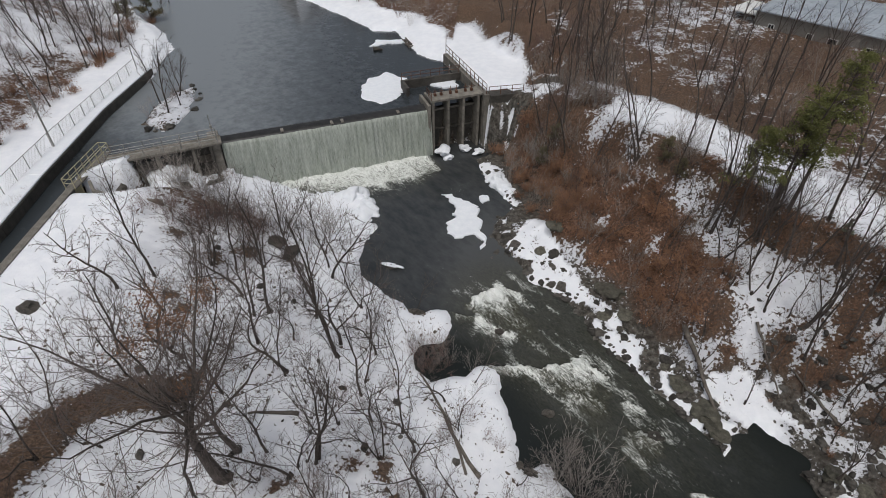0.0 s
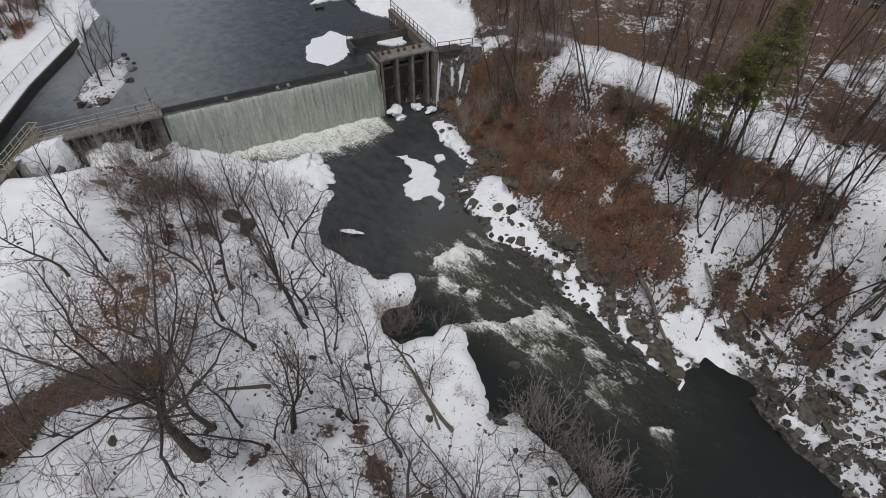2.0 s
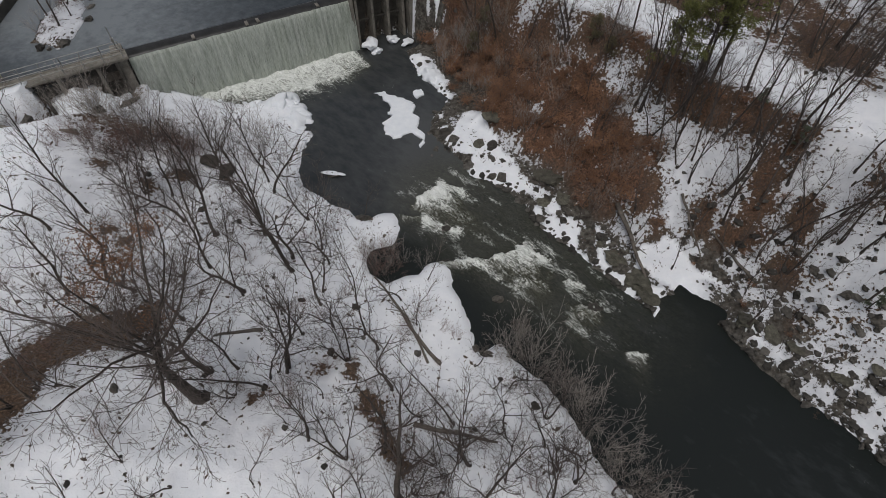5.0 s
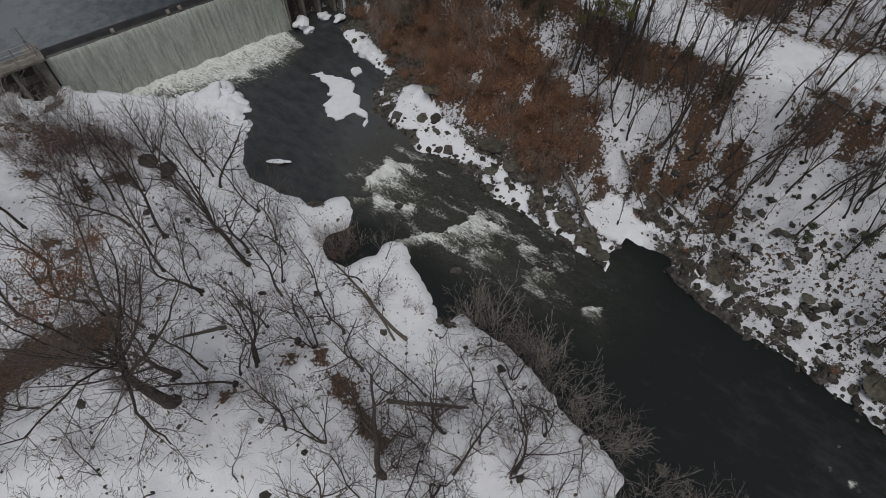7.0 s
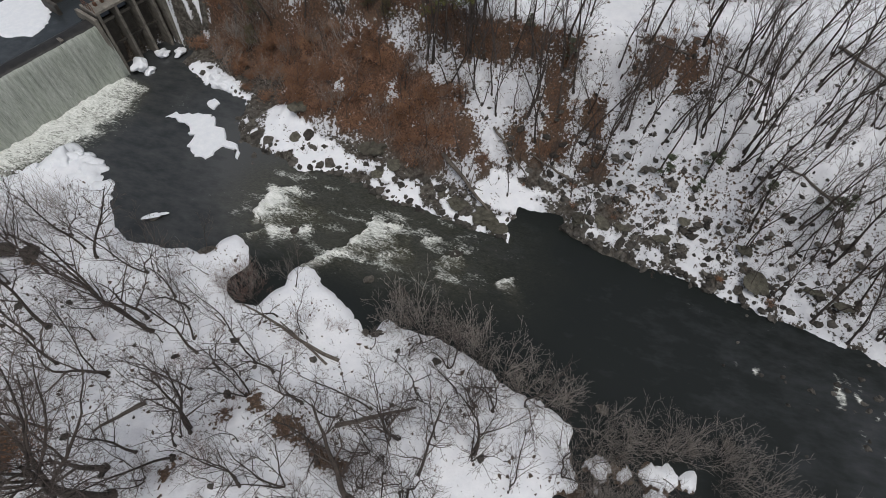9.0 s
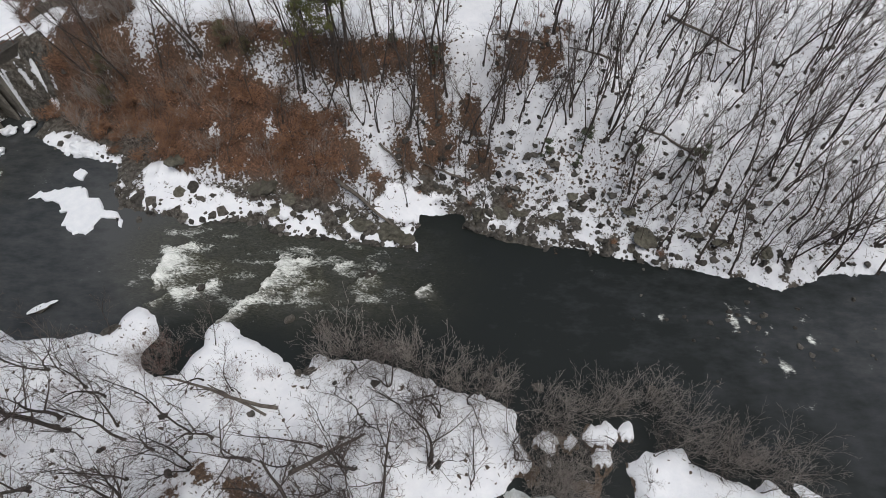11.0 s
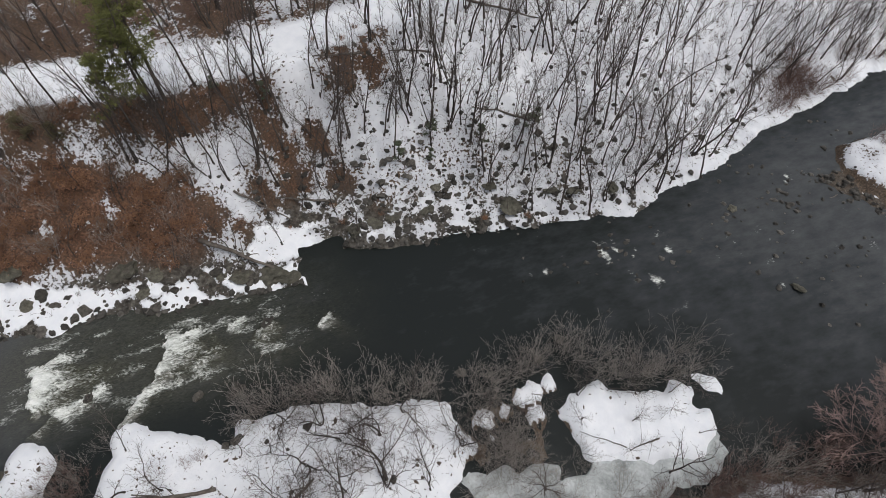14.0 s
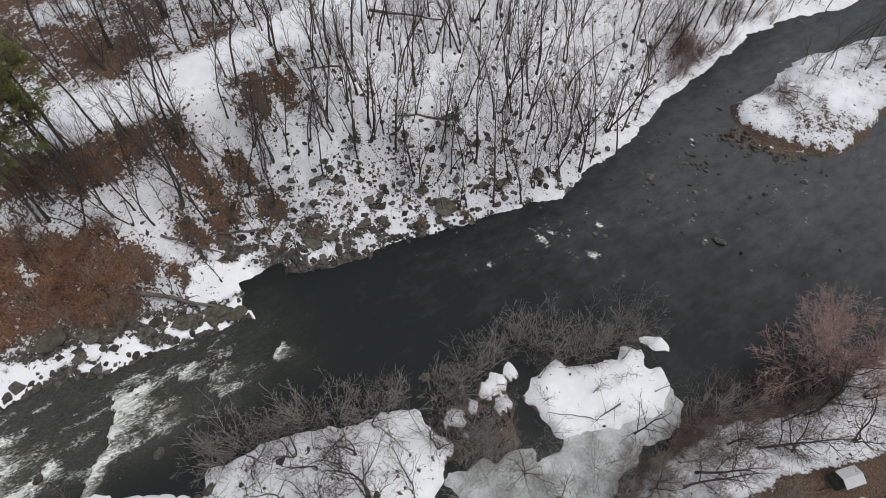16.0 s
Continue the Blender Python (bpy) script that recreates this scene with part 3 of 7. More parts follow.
ground = grid_mesh("ground", spaced(-60, 90, 0.36, 1800), spaced(-48, 112, 0.36, 1800), ground_points, SNOWY)
tagged(ground, "snow-covered river banks with rocks and brown leaf litter showing through", "ground", kind="structure")


# ---- water ----
def segment_gauss(x, y, a, b, width):
    return np.exp(-(line_distance(x, y, [a, b]) / width) ** 2)


def river_points(x, y):
    z = river_level(x, y)
    n1, n2 = fbm(x, y, 2.2, 51), fbm(x, y, 0.7, 52, 3)
    wx, wy = x + 0.8 * n1, y + 0.8 * fbm(x, y, 2.2, 53)
    # foam at the foot of the falls and on the steps of the rapids
    along = np.clip(((x + 29.4) * 0.911 + (y - 55.0) * 0.411) / 25.8, 0, 1)
    out = (x + 29.4) * 0.411 - (y - 55.0) * 0.911
    ragged = out + 1.5 * fbm(x, y, 1.7, 57) + 0.4 * n2 + 2.6 * (1 - ramp(along, 0.1, 0.5))
    fall = (1 - ramp(ragged, 3.6, 7.4)) * (out > -1.5) * ramp(along, 0.0, 0.12) * (1 - ramp(along + 0.03 * n1, 0.955, 1.0)) * (y > 50)
    mist = np.exp(-((out - 6.0) / 2.6) ** 2) * ramp(along, 0.35, 0.6) * (1 - ramp(along, 0.75, 0.95)) * (y > 50)
    flow = 0.68 * x - 0.73 * y
    cross = 0.73 * x + 0.68 * y
    tear = fbm(flow * 0.45, cross * 1.3, 1.1, 58)

    def wave(a, b, tail):
        """A standing wave: a sharp crest from a to b, and a torn tail below it."""
        ax, ay, bx, by = *a, *b
        ux, uy = bx - ax, by - ay
        size = math.hypot(ux, uy)
        ux, uy = ux / size, uy / size
        t = ((wx - ax) * ux + (wy - ay) * uy + 0.9 * tear + 0.6 * n2) / size
        nx_, ny_ = (uy, -ux) if uy * 0.68 + ux * 0.73 > 0 else (-uy, ux)
        off = (wx - ax) * nx_ + (wy - ay) * ny_ + 0.5 * tear
        soft = 0.9 / size
        ends = ramp(t, -0.6 * soft, 0.5 * soft) * (1 - ramp(t, 1 - 0.5 * soft, 1 + 0.6 * soft))
        return ends * ramp(off, -0.25, 0.1) * np.exp(-np.clip(off, 0, 99) / (1.0 * tail))

    step1 = 1.15 * wave((-0.2, 36.9), (1.2, 38.7), 2.3) + 1.25 * wave((1.2, 38.7), (2.9, 39.9), 3.0) + 0.75 * wave((2.9, 39.9), (5.6, 38.4), 0.8) + 0.8 * wave((-1.5, 36.1), (2.0, 35.3), 0.7) + 0.7 * wave((2.0, 35.3), (4.4, 33.6), 0.6)
    step2 = 0.95 * wave((2.8, 30.3), (7.1, 30.6), 0.9) + 1.2 * wave((7.1, 30.6), (10.1, 31.7), 1.9) + 0.95 * wave((10.1, 31.7), (12.3, 29.8), 1.3) + 0.5 * wave((9.0, 28.4), (11.6, 27.6), 0.8)
    step3 = 0.7 * wave((13.6, 27.9), (15.0, 27.3), 0.6) + 0.95 * wave((13.6, 25.4), (15.2, 24.6), 1.5) + 0.95 * wave((16.8, 20.2), (18.4, 20.0), 1.2)
    rapid = ramp(segment_gauss(wx, wy, (4, 38), (25, 15), 6.6), 0.15, 0.8) * (1 - ramp((x + 3) * 0.68 - (y - 45) * 0.73 + 3 * n1, 21, 40))
    riffle = 0.0
    for a, b in (((30.1, 5.8), (29.4, 4.8)), ((36.7, -0.8), (34.6, -2.8)), ((35.2, -5.9), (34.9, -8.4)), ((39.1, -7.9), (40.7, -6.9)), ((43.0, -13.3), (44.0, -14.6)), ((45.2, -16), (44.6, -16.8)), ((36.8, -2.6), (37.4, -4.6)),
                 ((30.8, 4.0), (31.2, 2.8)), ((53, -17), (56, -20)), ((39.0, -19.2), (39.8, -20.8))):
        riffle = riffle + 1.15 * segment_gauss(wx + 0.5 * n2, wy + 0.5 * tear, a, b, 0.42) * ramp(n2 + 0.7 * tear, -0.15, 0.45)
    foam = (0.72 + 0.45 * np.exp(-np.clip(out - 1.5, 0, 9) / 1.6)) * fall + 0.42 * mist + 0.92 * np.minimum(step1 + step2 + step3, 1.15) + riffle + 0.70 * rapid * ramp(tear, -0.2, 0.5)
    foam = foam + 0.20 * ramp(n1 + n2, 0.35, 0.9) * (1 - rapid) * (x < 8) + 0.46 * ramp(n1 + 1.2 * n2, 0.62, 1.05) * ramp(x, 24, 32)
    rough = np.clip(fall + step1 + step2 + step3 + 0.6 * rapid, 0, 1.5)
    z = z + 0.12 * (n1 + 0.6 * n2) * np.clip(rough, 0.12, 1) + 0.42 * np.minimum(step1 + step2 + step3, 1.2) * (0.7 + 0.7 * n2) + 0.45 * np.exp(-((out - 1.5) / 1.1) ** 2) * fall * (0.7 + 0.6 * n2)
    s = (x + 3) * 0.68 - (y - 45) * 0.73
    # The pool is toned paler for its sky reflection; downstream is truly shallower.
    shoal_sheen = 0.70 * (1 - ramp(s, 4, 14)) + 0.50 * rapid + 0.85 * ramp(x + 4 * n1, 13, 52) - 0.30 * np.exp(-(line_distance(wx, wy, SHORE_RIGHT) / 3.5) ** 2) * ramp(x, 20, 27) + 0.12 * n1 + 0.55 * np.exp(-((x - 2.5) ** 2 + (y - 47) ** 2) / 20) - 0.1
    return z, {"foam": foam, "rough": rough, "shoal_sheen": shoal_sheen}


def only_wet(x, y):
    return land(x, y)[0] < river_level(x, y) + 0.45


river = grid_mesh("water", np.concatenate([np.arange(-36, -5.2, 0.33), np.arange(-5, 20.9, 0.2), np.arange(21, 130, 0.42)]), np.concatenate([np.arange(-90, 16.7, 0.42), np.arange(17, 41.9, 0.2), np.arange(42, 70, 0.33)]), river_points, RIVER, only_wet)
tagged(river, "dark river water with white rapids below the dam", "river", kind="structure")


DAM_A, DAM_B = Vector((-29.4, 55.0, 0)), Vector((-5.9, 65.6, 0))
DAM_U = (DAM_B - DAM_A).normalized()
DAM_N = Vector((DAM_U.y, -DAM_U.x, 0))          # downstream


def clipped_sheet(name, ring, z, step, material, attrs):
    """A level sheet of water within a ring."""
    bm = bmesh.new()
    bm.faces.new([bm.verts.new((px, py, z)) for px, py in ring]).normal_update()
    for axis, lo, hi in ((0, -100, 0), (1, 12, 164)):
        for at in range(lo, hi, step):
            bmesh.ops.bisect_plane(bm, geom=bm.verts[:] + bm.edges[:] + bm.faces[:], plane_co=(at, at, z), plane_no=(1 - axis, axis, 0))
    bmesh.ops.triangulate(bm, faces=bm.faces[:], ngon_method="EAR_CLIP")
    me = bpy.data.meshes.new(name)
    bm.to_mesh(me)
    bm.free()
    for key, v in attrs.items():
        a = me.attributes.new(key, "FLOAT", "POINT")
        a.data.foreach_set("value", np.array([v(q.co.x, q.co.y) if callable(v) else v for q in me.vertices], np.float32))
    me.materials.append(material)
    return new(name, me)


POND_SHEET = [(-37.0, 10), (-38.9, 31.3), (-40.7, 44.8), (-38.9, 48.3), (-29.4, 55.3), (-6.2, 65.6), (-6.3, 66.4), (0.25, 69.4), (-5.0, 81.7), (-4.2, 83), (-8, 93), (-18, 97), (-24, 104), (-33, 114), (-44, 130),
              (-60, 165), (-105, 165), (-82, 118), (-66, 100), (-56, 91), (-50, 84), (-48.5, 78), (-46.6, 73.5), (-46.5, 60.5), (-44.6, 45.3), (-43.3, 36.9), (-41.8, 10)]
# Paler west, darker east and canal: sky and bank reflections painted in.
pond = clipped_sheet("pond_water", POND_SHEET, POND_Z, 3, POND_MAT, {"foam": 0.0, "rough": 0.0, "shoal_sheen": lambda px, py: float(np.interp(px + 0.25 * (py - 85), [-48, -33, -22, -8], [1.25, 0.75, 0.22, 0.0]) * np.interp(py + 0.6 * (px + 42), [48, 66], [0, 1]))})
tagged(pond, "still grey pond water held above the dam", "pond", kind="structure")

# ---- the dam ----
BOX = [(3, 2, 1, 0), (4, 5, 6, 7), (0, 1, 5, 4), (1, 2, 6, 5), (2, 3, 7, 6), (3, 0, 4, 7)]


def prism(corners, z0, z1):
    """Vertices and faces of an upright block over four plan corners."""
    return [(*p, z0) for p in corners] + [(*p, z1) for p in corners], BOX


def block(name, corners, z0, z1, material, parent=None, label="", soft=0.03):
    """An upright block over plan corners (counter-clockwise), with bevelled edges."""
    bm = bmesh.new()
    low = [bm.verts.new((*p, z0)) for p in corners]
    top = [bm.verts.new((*p, z1)) for p in corners]
    n = len(corners)
    bm.faces.new(low[::-1])
    bm.faces.new(top)
    for k in range(n):
        bm.faces.new((low[k], low[(k + 1) % n], top[(k + 1) % n], top[k]))
    if soft:
        bmesh.ops.bevel(bm, geom=bm.edges[:], offset=soft, segments=1, affect="EDGES")
    bmesh.ops.recalc_face_normals(bm, faces=bm.faces[:])
    me = bpy.data.meshes.new(name)
    bm.to_mesh(me)
    bm.free()
    me.materials.append(material)
    ob = new(name, me)
    if parent:
        ob.parent = parent
    if label:
        ob["label"] = label
    return ob


def strip(a, b, left, right):
    """Plan corners of a band from a to b, reaching left and right of its line."""
    a, b = Vector(a), Vector(b)
    u = (b - a).normalized()
    n = Vector((-u.y, u.x))
    return [tuple(a - n * right), tuple(b - n * right), tuple(b + n * left), tuple(a + n * left)]


def bar_mesh(pairs, radius, sides=6):
    """Round bars between pairs of points, as vertices and faces."""
    verts, faces = [], []
    for a, b in pairs:
        a, b = Vector(a), Vector(b)
        d = (b - a).normalized()
        e = d.orthogonal().normalized()
        f = d.cross(e)
        k = len(verts)
        for p in (a, b):
            for s in range(sides):
                w = 2 * math.pi * s / sides
                verts.append(p + (e * math.cos(w) + f * math.sin(w)) * radius)
        faces += [(k + s, k + (s + 1) % sides, k + sides + (s + 1) % sides, k + sides + s) for s in range(sides)]
        faces += [tuple(range(k + sides - 1, k - 1, -1)), tuple(range(k + sides, k + 2 * sides))]
    return verts, faces


def bar(name, a, b, radius, material, parent, label=""):
    v, f = bar_mesh([(a, b)], radius)
    return part(name, v, f, material, parent, label)


def empty(name, at=(0, 0, 0)):
    ob = new(name)
    ob.location = at
    return ob


def railing(name, line, z, tall, gap, material, label, rails=2, group="", thick=0.03):
    """Posts and rails along a plan line, standing at height z."""
    top = empty(name)
    tagged(top, label, "railing", group)
    for a, b in zip(line, line[1:]):
        a, b = Vector(a), Vector(b)
        n = max(1, round((b - a).length / gap))
        for k in range(n + 1):
            p = a.lerp(b, k / n)
            bar("post", (p.x, p.y, z), (p.x, p.y, z + tall), thick, material, top)
        for r in range(rails):
            h = z + tall * (1 - r * 0.48)
            bar("rail", (a.x, a.y, h), (b.x, b.y, h), thick * 0.85, material, top)
    return top


def dam_at(s, n):
    p = DAM_A + DAM_U * s + DAM_N * n
    return (p.x, p.y)


DAM_LEN = (DAM_B - DAM_A).length
dam = empty("dam", (-17.6, 60.3, 0))
tagged(dam, "old concrete spillway dam streaked with dark water stains", "dam")
dam.location = (0, 0, 0)
block("wall", [dam_at(-0.4, 0), dam_at(DAM_LEN + 0.3, 0), dam_at(DAM_LEN + 0.3, -1.6), dam_at(-0.4, -1.6)], -1.5, 6.0, DARK_CONCRETE, dam)
crest_v = []
profile = [(-1.55, 5.9), (-1.5, 6.42), (-1.3, 6.48), (-0.4, 6.32), (0.02, 6.12), (0.06, 5.9)]
for k in range(41):
    for n, z in profile:
        crest_v.append((*dam_at(k / 40 * DAM_LEN, n), z + 0.015 * math.sin(k * 2.3)))
P = len(profile)
crest_f = [(k * P + j, (k + 1) * P + j, (k + 1) * P + j + 1, k * P + j + 1) for k in range(40) for j in range(P - 1)]
part("crest", crest_v, [f[::-1] for f in crest_f], CREST, dam, "wet dark crest with thin water running over it", True)
for s in (6.9, 12.9, 14.2, 21.4):
    block("crest_bracket", [dam_at(s, -0.1), dam_at(s + 0.35, -0.1), dam_at(s + 0.35, -1.4), dam_at(s, -1.4)], 6.3, 6.42, CONCRETE, dam, soft=0)

# the falling sheet of water
m = Nodes("falling_water")
geo = m.attr("across")
down = m.attr("down")
vec = m.node("ShaderNodeCombineXYZ")
m.link(geo, vec.inputs[0])
m.link(m.math("MULTIPLY", down, 0.13), vec.inputs[1])
s1 = m.noise(2.6, 6, 0.65, vec.outputs[0], 0.3)
s2 = m.noise(14.0, 4, 0.6, vec.outputs[0])
slow = m.noise(0.35, 3, 0.5, vec.outputs[0])
streak = m.math("ADD", m.math("MULTIPLY", s1, 0.55), m.math("MULTIPLY", s2, 0.45))
tone = m.ramp(streak, [(0.32, (0.085, 0.092, 0.08)), (0.43, (0.29, 0.312, 0.28)), (0.58, (0.49, 0.515, 0.475)), (0.72, (0.80, 0.815, 0.79))])
green = m.mix(m.math("MULTIPLY", slow, 0.5), tone, (0.27, 0.315, 0.235))
m.bump(streak, 0.12)
FALL = m.done(green, 0.45, 0.0, 0.4)
nx, nz = 220, 26
fv, fa, fd = [], [], []
for j in range(nz + 1):
    t = j / nz
    for i in range(nx + 1):
        s = i / nx * (DAM_LEN - 0.1) + 0.05
        lip = 0.10 * math.sin(s * 1.9) + 0.07 * math.sin(s * 5.3 + 1) + 0.05 * math.sin(s * 11.7)
        rag = noise.noise((s * 2.2, t * 1.2, 0.3)) * 0.16 * t + noise.noise((s * 6, t * 2.0, 4.3)) * 0.10 * t
        n = 0.08 + 0.95 * math.sqrt(t) + lip * 0.4 + rag
        fv.append((*dam_at(s, n), 6.22 - 6.35 * t ** 1.05))
        fa.append(s)
        fd.append(t * 6.3)
ff = [(j * (nx + 1) + i, (j + 1) * (nx + 1) + i, (j + 1) * (nx + 1) + i + 1, j * (nx + 1) + i + 1) for j in range(nz) for i in range(nx)]
falls = part("waterfall", fv, ff, FALL, None, "", True)
for key, vals in (("across", fa), ("down", fd)):
    falls.data.attributes.new(key, "FLOAT", "POINT").data.foreach_set("value", np.array(vals, np.float32))
tagged(falls, "pale green-white curtain of water falling over the dam crest", "waterfall", kind="structure")

# end pier between the spillway and the sluice deck
block("end_pier", [dam_at(-1.3, 1.1), dam_at(-0.1, 1.1), dam_at(-0.1, -1.9), dam_at(-1.3, -1.9)], -1, 7.0, CONCRETE, dam, "worn concrete end pier")

# ---- sluice deck ----
deck = empty("sluice_deck")
tagged(deck, "concrete walkway deck over sluice openings, dusted with old snow", "walkway")
DA, DB = Vector((-29.7, 55.0)), Vector((-41.0, 49.2))
du = (DB - DA).normalized()
dn = Vector((-du.y, du.x))          # downstream side
if dn.y > 0:
    dn = -dn


def deck_at(s, n):
    p = DA + du * s + dn * n
    return (p.x, p.y)


DECK_L = (DB - DA).length


def deck_block(name, s0, s1, n0, n1, z0, z1, material, parent, label="", soft=0.03):
    return block(name, [deck_at(s0, n0), deck_at(s1, n0), deck_at(s1, n1), deck_at(s0, n1)], z0, z1, material, parent, label, soft)


deck_block("slab", -0.4, DECK_L, 0.1, 1.55, 6.94, 7.1, CONCRETE, deck)
deck_block("edge_beam", -0.4, DECK_L, 1.552, 1.68, 6.86, 7.13, CONCRETE, deck)
deck_block("back_beam", -0.4, DECK_L, -0.15, 0.098, 6.5, 7.16, CONCRETE, deck)
for k in range(7):
    s = 0.9 + k * (DECK_L - 1.4) / 6
    deck_block("pier", s - 0.17, s + 0.17, -0.1, 1.6, 1.0, 6.84, CONCRETE if k % 2 else DARK_CONCRETE, deck)
for k in range(6):
    s = 1.07 + k * (DECK_L - 1.4) / 6
    e = s + (DECK_L - 1.4) / 6 - 0.34
    for r in range(5):
        # Mostly dark boards: the shade of the sluice openings is in their colour.
        deck_block("gate_board", s + 0.01, e - 0.01, 0.35, 0.50, 1.4 + r * 1.0, 2.37 + r * 1.0, WOOD if (k + r) % 7 == 3 else DARK_CONCRETE, deck, soft=0.02)
railing("deck_railing", [deck_at(0, 0.0), deck_at(DECK_L - 1.3, 0.0)], 7.1, 1.05, 1.9, RAIL_GREY, "grey steel handrail along the sluice deck", 2, "deck railings", 0.045)
railing("deck_railing", [deck_at(0, 1.6), deck_at(DECK_L - 1.3, 1.6)], 7.1, 1.05, 1.9, RAIL_GREY, "grey steel handrail along the sluice deck", 2, "deck railings", 0.045)
mast = empty("mast")
tagged(mast, "thin grey gauge mast on the end pier", "post")
bar("pole", (*dam_at(-0.6, -0.6), 7.0), (*dam_at(-0.6, -0.6), 9.6), 0.05, RAIL_GREY, mast)
block("box", [dam_at(-0.75, -0.45), dam_at(-0.45, -0.45), dam_at(-0.45, -0.75), dam_at(-0.75, -0.75)], 8.0, 8.4, RAIL_GREY, mast)

# cross walk over the head of the canal wall
cross = empty("canal_walkway")
tagged(cross, "short steel walkway with faded yellow handrails", "walkway")
CA, CB = (-40.6, 50.9), (-40.2, 43.6)
block("slab", strip(CA, CB, 0.55, 0.55), 6.95, 7.08, CONCRETE, cross)
for side in (0.5, -0.5):
    a, b = Vector(CA) + Vector((side, 0)), Vector(CB) + Vector((side, 0))
    n = 6
    for k in range(n + 1):
        p = a.lerp(b, k / n)
        bar("post", (p.x, p.y, 7.0), (p.x, p.y, 8.15), 0.05, RAIL_YELLOW, cross)
    for h in (8.15, 7.62):
        bar("rail", (a.x, a.y, h), (b.x, b.y, h), 0.045, RAIL_YELLOW, cross)
for h in (8.15, 7.62):
    bar("rail", (CA[0] - 0.5, CA[1], h), (CA[0] + 0.5, CA[1], h), 0.045, RAIL_YELLOW, cross)
    bar("rail", (CB[0] - 0.5, CB[1], h), (CB[0] + 0.5, CB[1], h), 0.045, RAIL_YELLOW, cross)
for k in range(4):
    p = Vector(CA).lerp(Vector(CB), (k + 0.5) / 4)
    block("beam", [(p.x - 0.5, p.y - 0.1), (p.x + 0.5, p.y - 0.1), (p.x + 0.5, p.y + 0.1), (p.x - 0.5, p.y + 0.1)], 5.2, 6.94, RAIL_YELLOW, cross, soft=0)

# canal walls
wall_e = empty("canal_wall_east")
tagged(wall_e, "low concrete canal wall capped with snow", "retaining wall", kind="structure")
for a, b in (((-37.2, 10), (-38.9, 30.5)), ((-38.9, 30.5), (-40.2, 43.5))):
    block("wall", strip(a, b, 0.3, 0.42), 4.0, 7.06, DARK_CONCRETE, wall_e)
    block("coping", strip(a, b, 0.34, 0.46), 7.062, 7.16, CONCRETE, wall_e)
wall_w = empty("canal_wall_west")
tagged(wall_w, "dark retaining wall along the canal", "retaining wall", kind="structure")
WEST = [(-41.6, 8), (-43.1, 36.9), (-44.5, 45.3), (-46.4, 60.5), (-46.7, 73.5)]
for a, b in zip(WEST, WEST[1:]):
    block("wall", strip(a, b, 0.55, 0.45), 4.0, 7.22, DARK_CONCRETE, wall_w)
    block("snow_cap", strip(a, b, 1.25, 0.38), 7.224, 7.44, SNOW, wall_w, "smooth snow cap", 0.07)
block("wall", strip((-46.7, 73.5), (-48.0, 75.2), 0.5, 0.0), 4.0, 7.1, DARK_CONCRETE, wall_w)
arc = empty("curved_wall")
tagged(arc, "curved low concrete wall half buried in snow", "retaining wall")
ARC = [(-39.4, 45.4), (-38.2, 43.9), (-36.0, 43.2), (-33.6, 42.9), (-30.5, 42.7)]
for a, b in zip(ARC, ARC[1:]):
    block("wall", strip(a, b, 0.15, 0.15), 3.0, 6.9 - 0.02 * abs(b[0] + 39), CONCRETE, arc)

# ---- gatehouse ----
gate = empty("gate_structure")
tagged(gate, "open concrete gate structure with three bays and rusty hoists", "gate structure")
GA, GB = Vector((-5.7, 65.1)), Vector((0.5, 67.9))
gu = (GB - GA).normalized()
gn = Vector((gu.y, -gu.x))          # downstream
GL = (GB - GA).length


def gate_at(s, n):
    p = GA + gu * s + gn * n
    return (p.x, p.y)


def gate_block(name, s0, s1, n0, n1, z0, z1, material, label="", soft=0.03):
    return block(name, [gate_at(s0, n1), gate_at(s1, n1), gate_at(s1, n0), gate_at(s0, n0)], z0, z1, material, gate, label, soft)


gate_block("deck_slab", -0.1, GL + 0.3, -2.2, 0.05, 7.3, 7.6, CONCRETE)
for k in range(4):
    s = 0.05 + k * (GL - 0.5) / 3
    gate_block("pier", s + 0.04, s + 0.36, -2.2 if 0 < k < 3 else -3.4, 0.0, -1.2, 7.298, CONCRETE)
for k in range(3):
    s = 0.47 + k * (GL - 0.5) / 3
    e = s + (GL - 0.5) / 3 - 0.42
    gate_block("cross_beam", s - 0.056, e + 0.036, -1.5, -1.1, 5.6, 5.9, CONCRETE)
    # The bays' deep shadow is put into the lower beams' dark tone.
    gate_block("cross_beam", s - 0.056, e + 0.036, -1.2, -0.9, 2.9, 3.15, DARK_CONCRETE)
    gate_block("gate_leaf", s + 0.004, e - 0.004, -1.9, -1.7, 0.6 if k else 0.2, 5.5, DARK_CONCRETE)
    for side in (0.25, 0.75):
        x, y = gate_at(s + (e - s) * side, -1.2)
        gate_block("hoist", s + (e - s) * side - 0.16, s + (e - s) * side + 0.16, -1.4, -1.0, 7.602, 8.0, RUST_METAL, "rusty gate hoist", 0.05)
        bar("screw", (x, y, 7.9), (x, y, 8.65), 0.045, RUST_METAL, gate)
        bar("wheel_rim", (x - 0.25, y, 8.25), (x + 0.25, y, 8.25), 0.05, RUST_METAL, gate)
gate_block("left_wall", -0.5, -0.11, -3.6, 0.1, -1.2, 7.0, CONCRETE)
gate_block("right_wall", GL + 0.31, GL + 1.0, -14.8, 0.6, -1.0, 7.5, CONCRETE)
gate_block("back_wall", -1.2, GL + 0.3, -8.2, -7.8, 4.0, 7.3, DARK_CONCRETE)
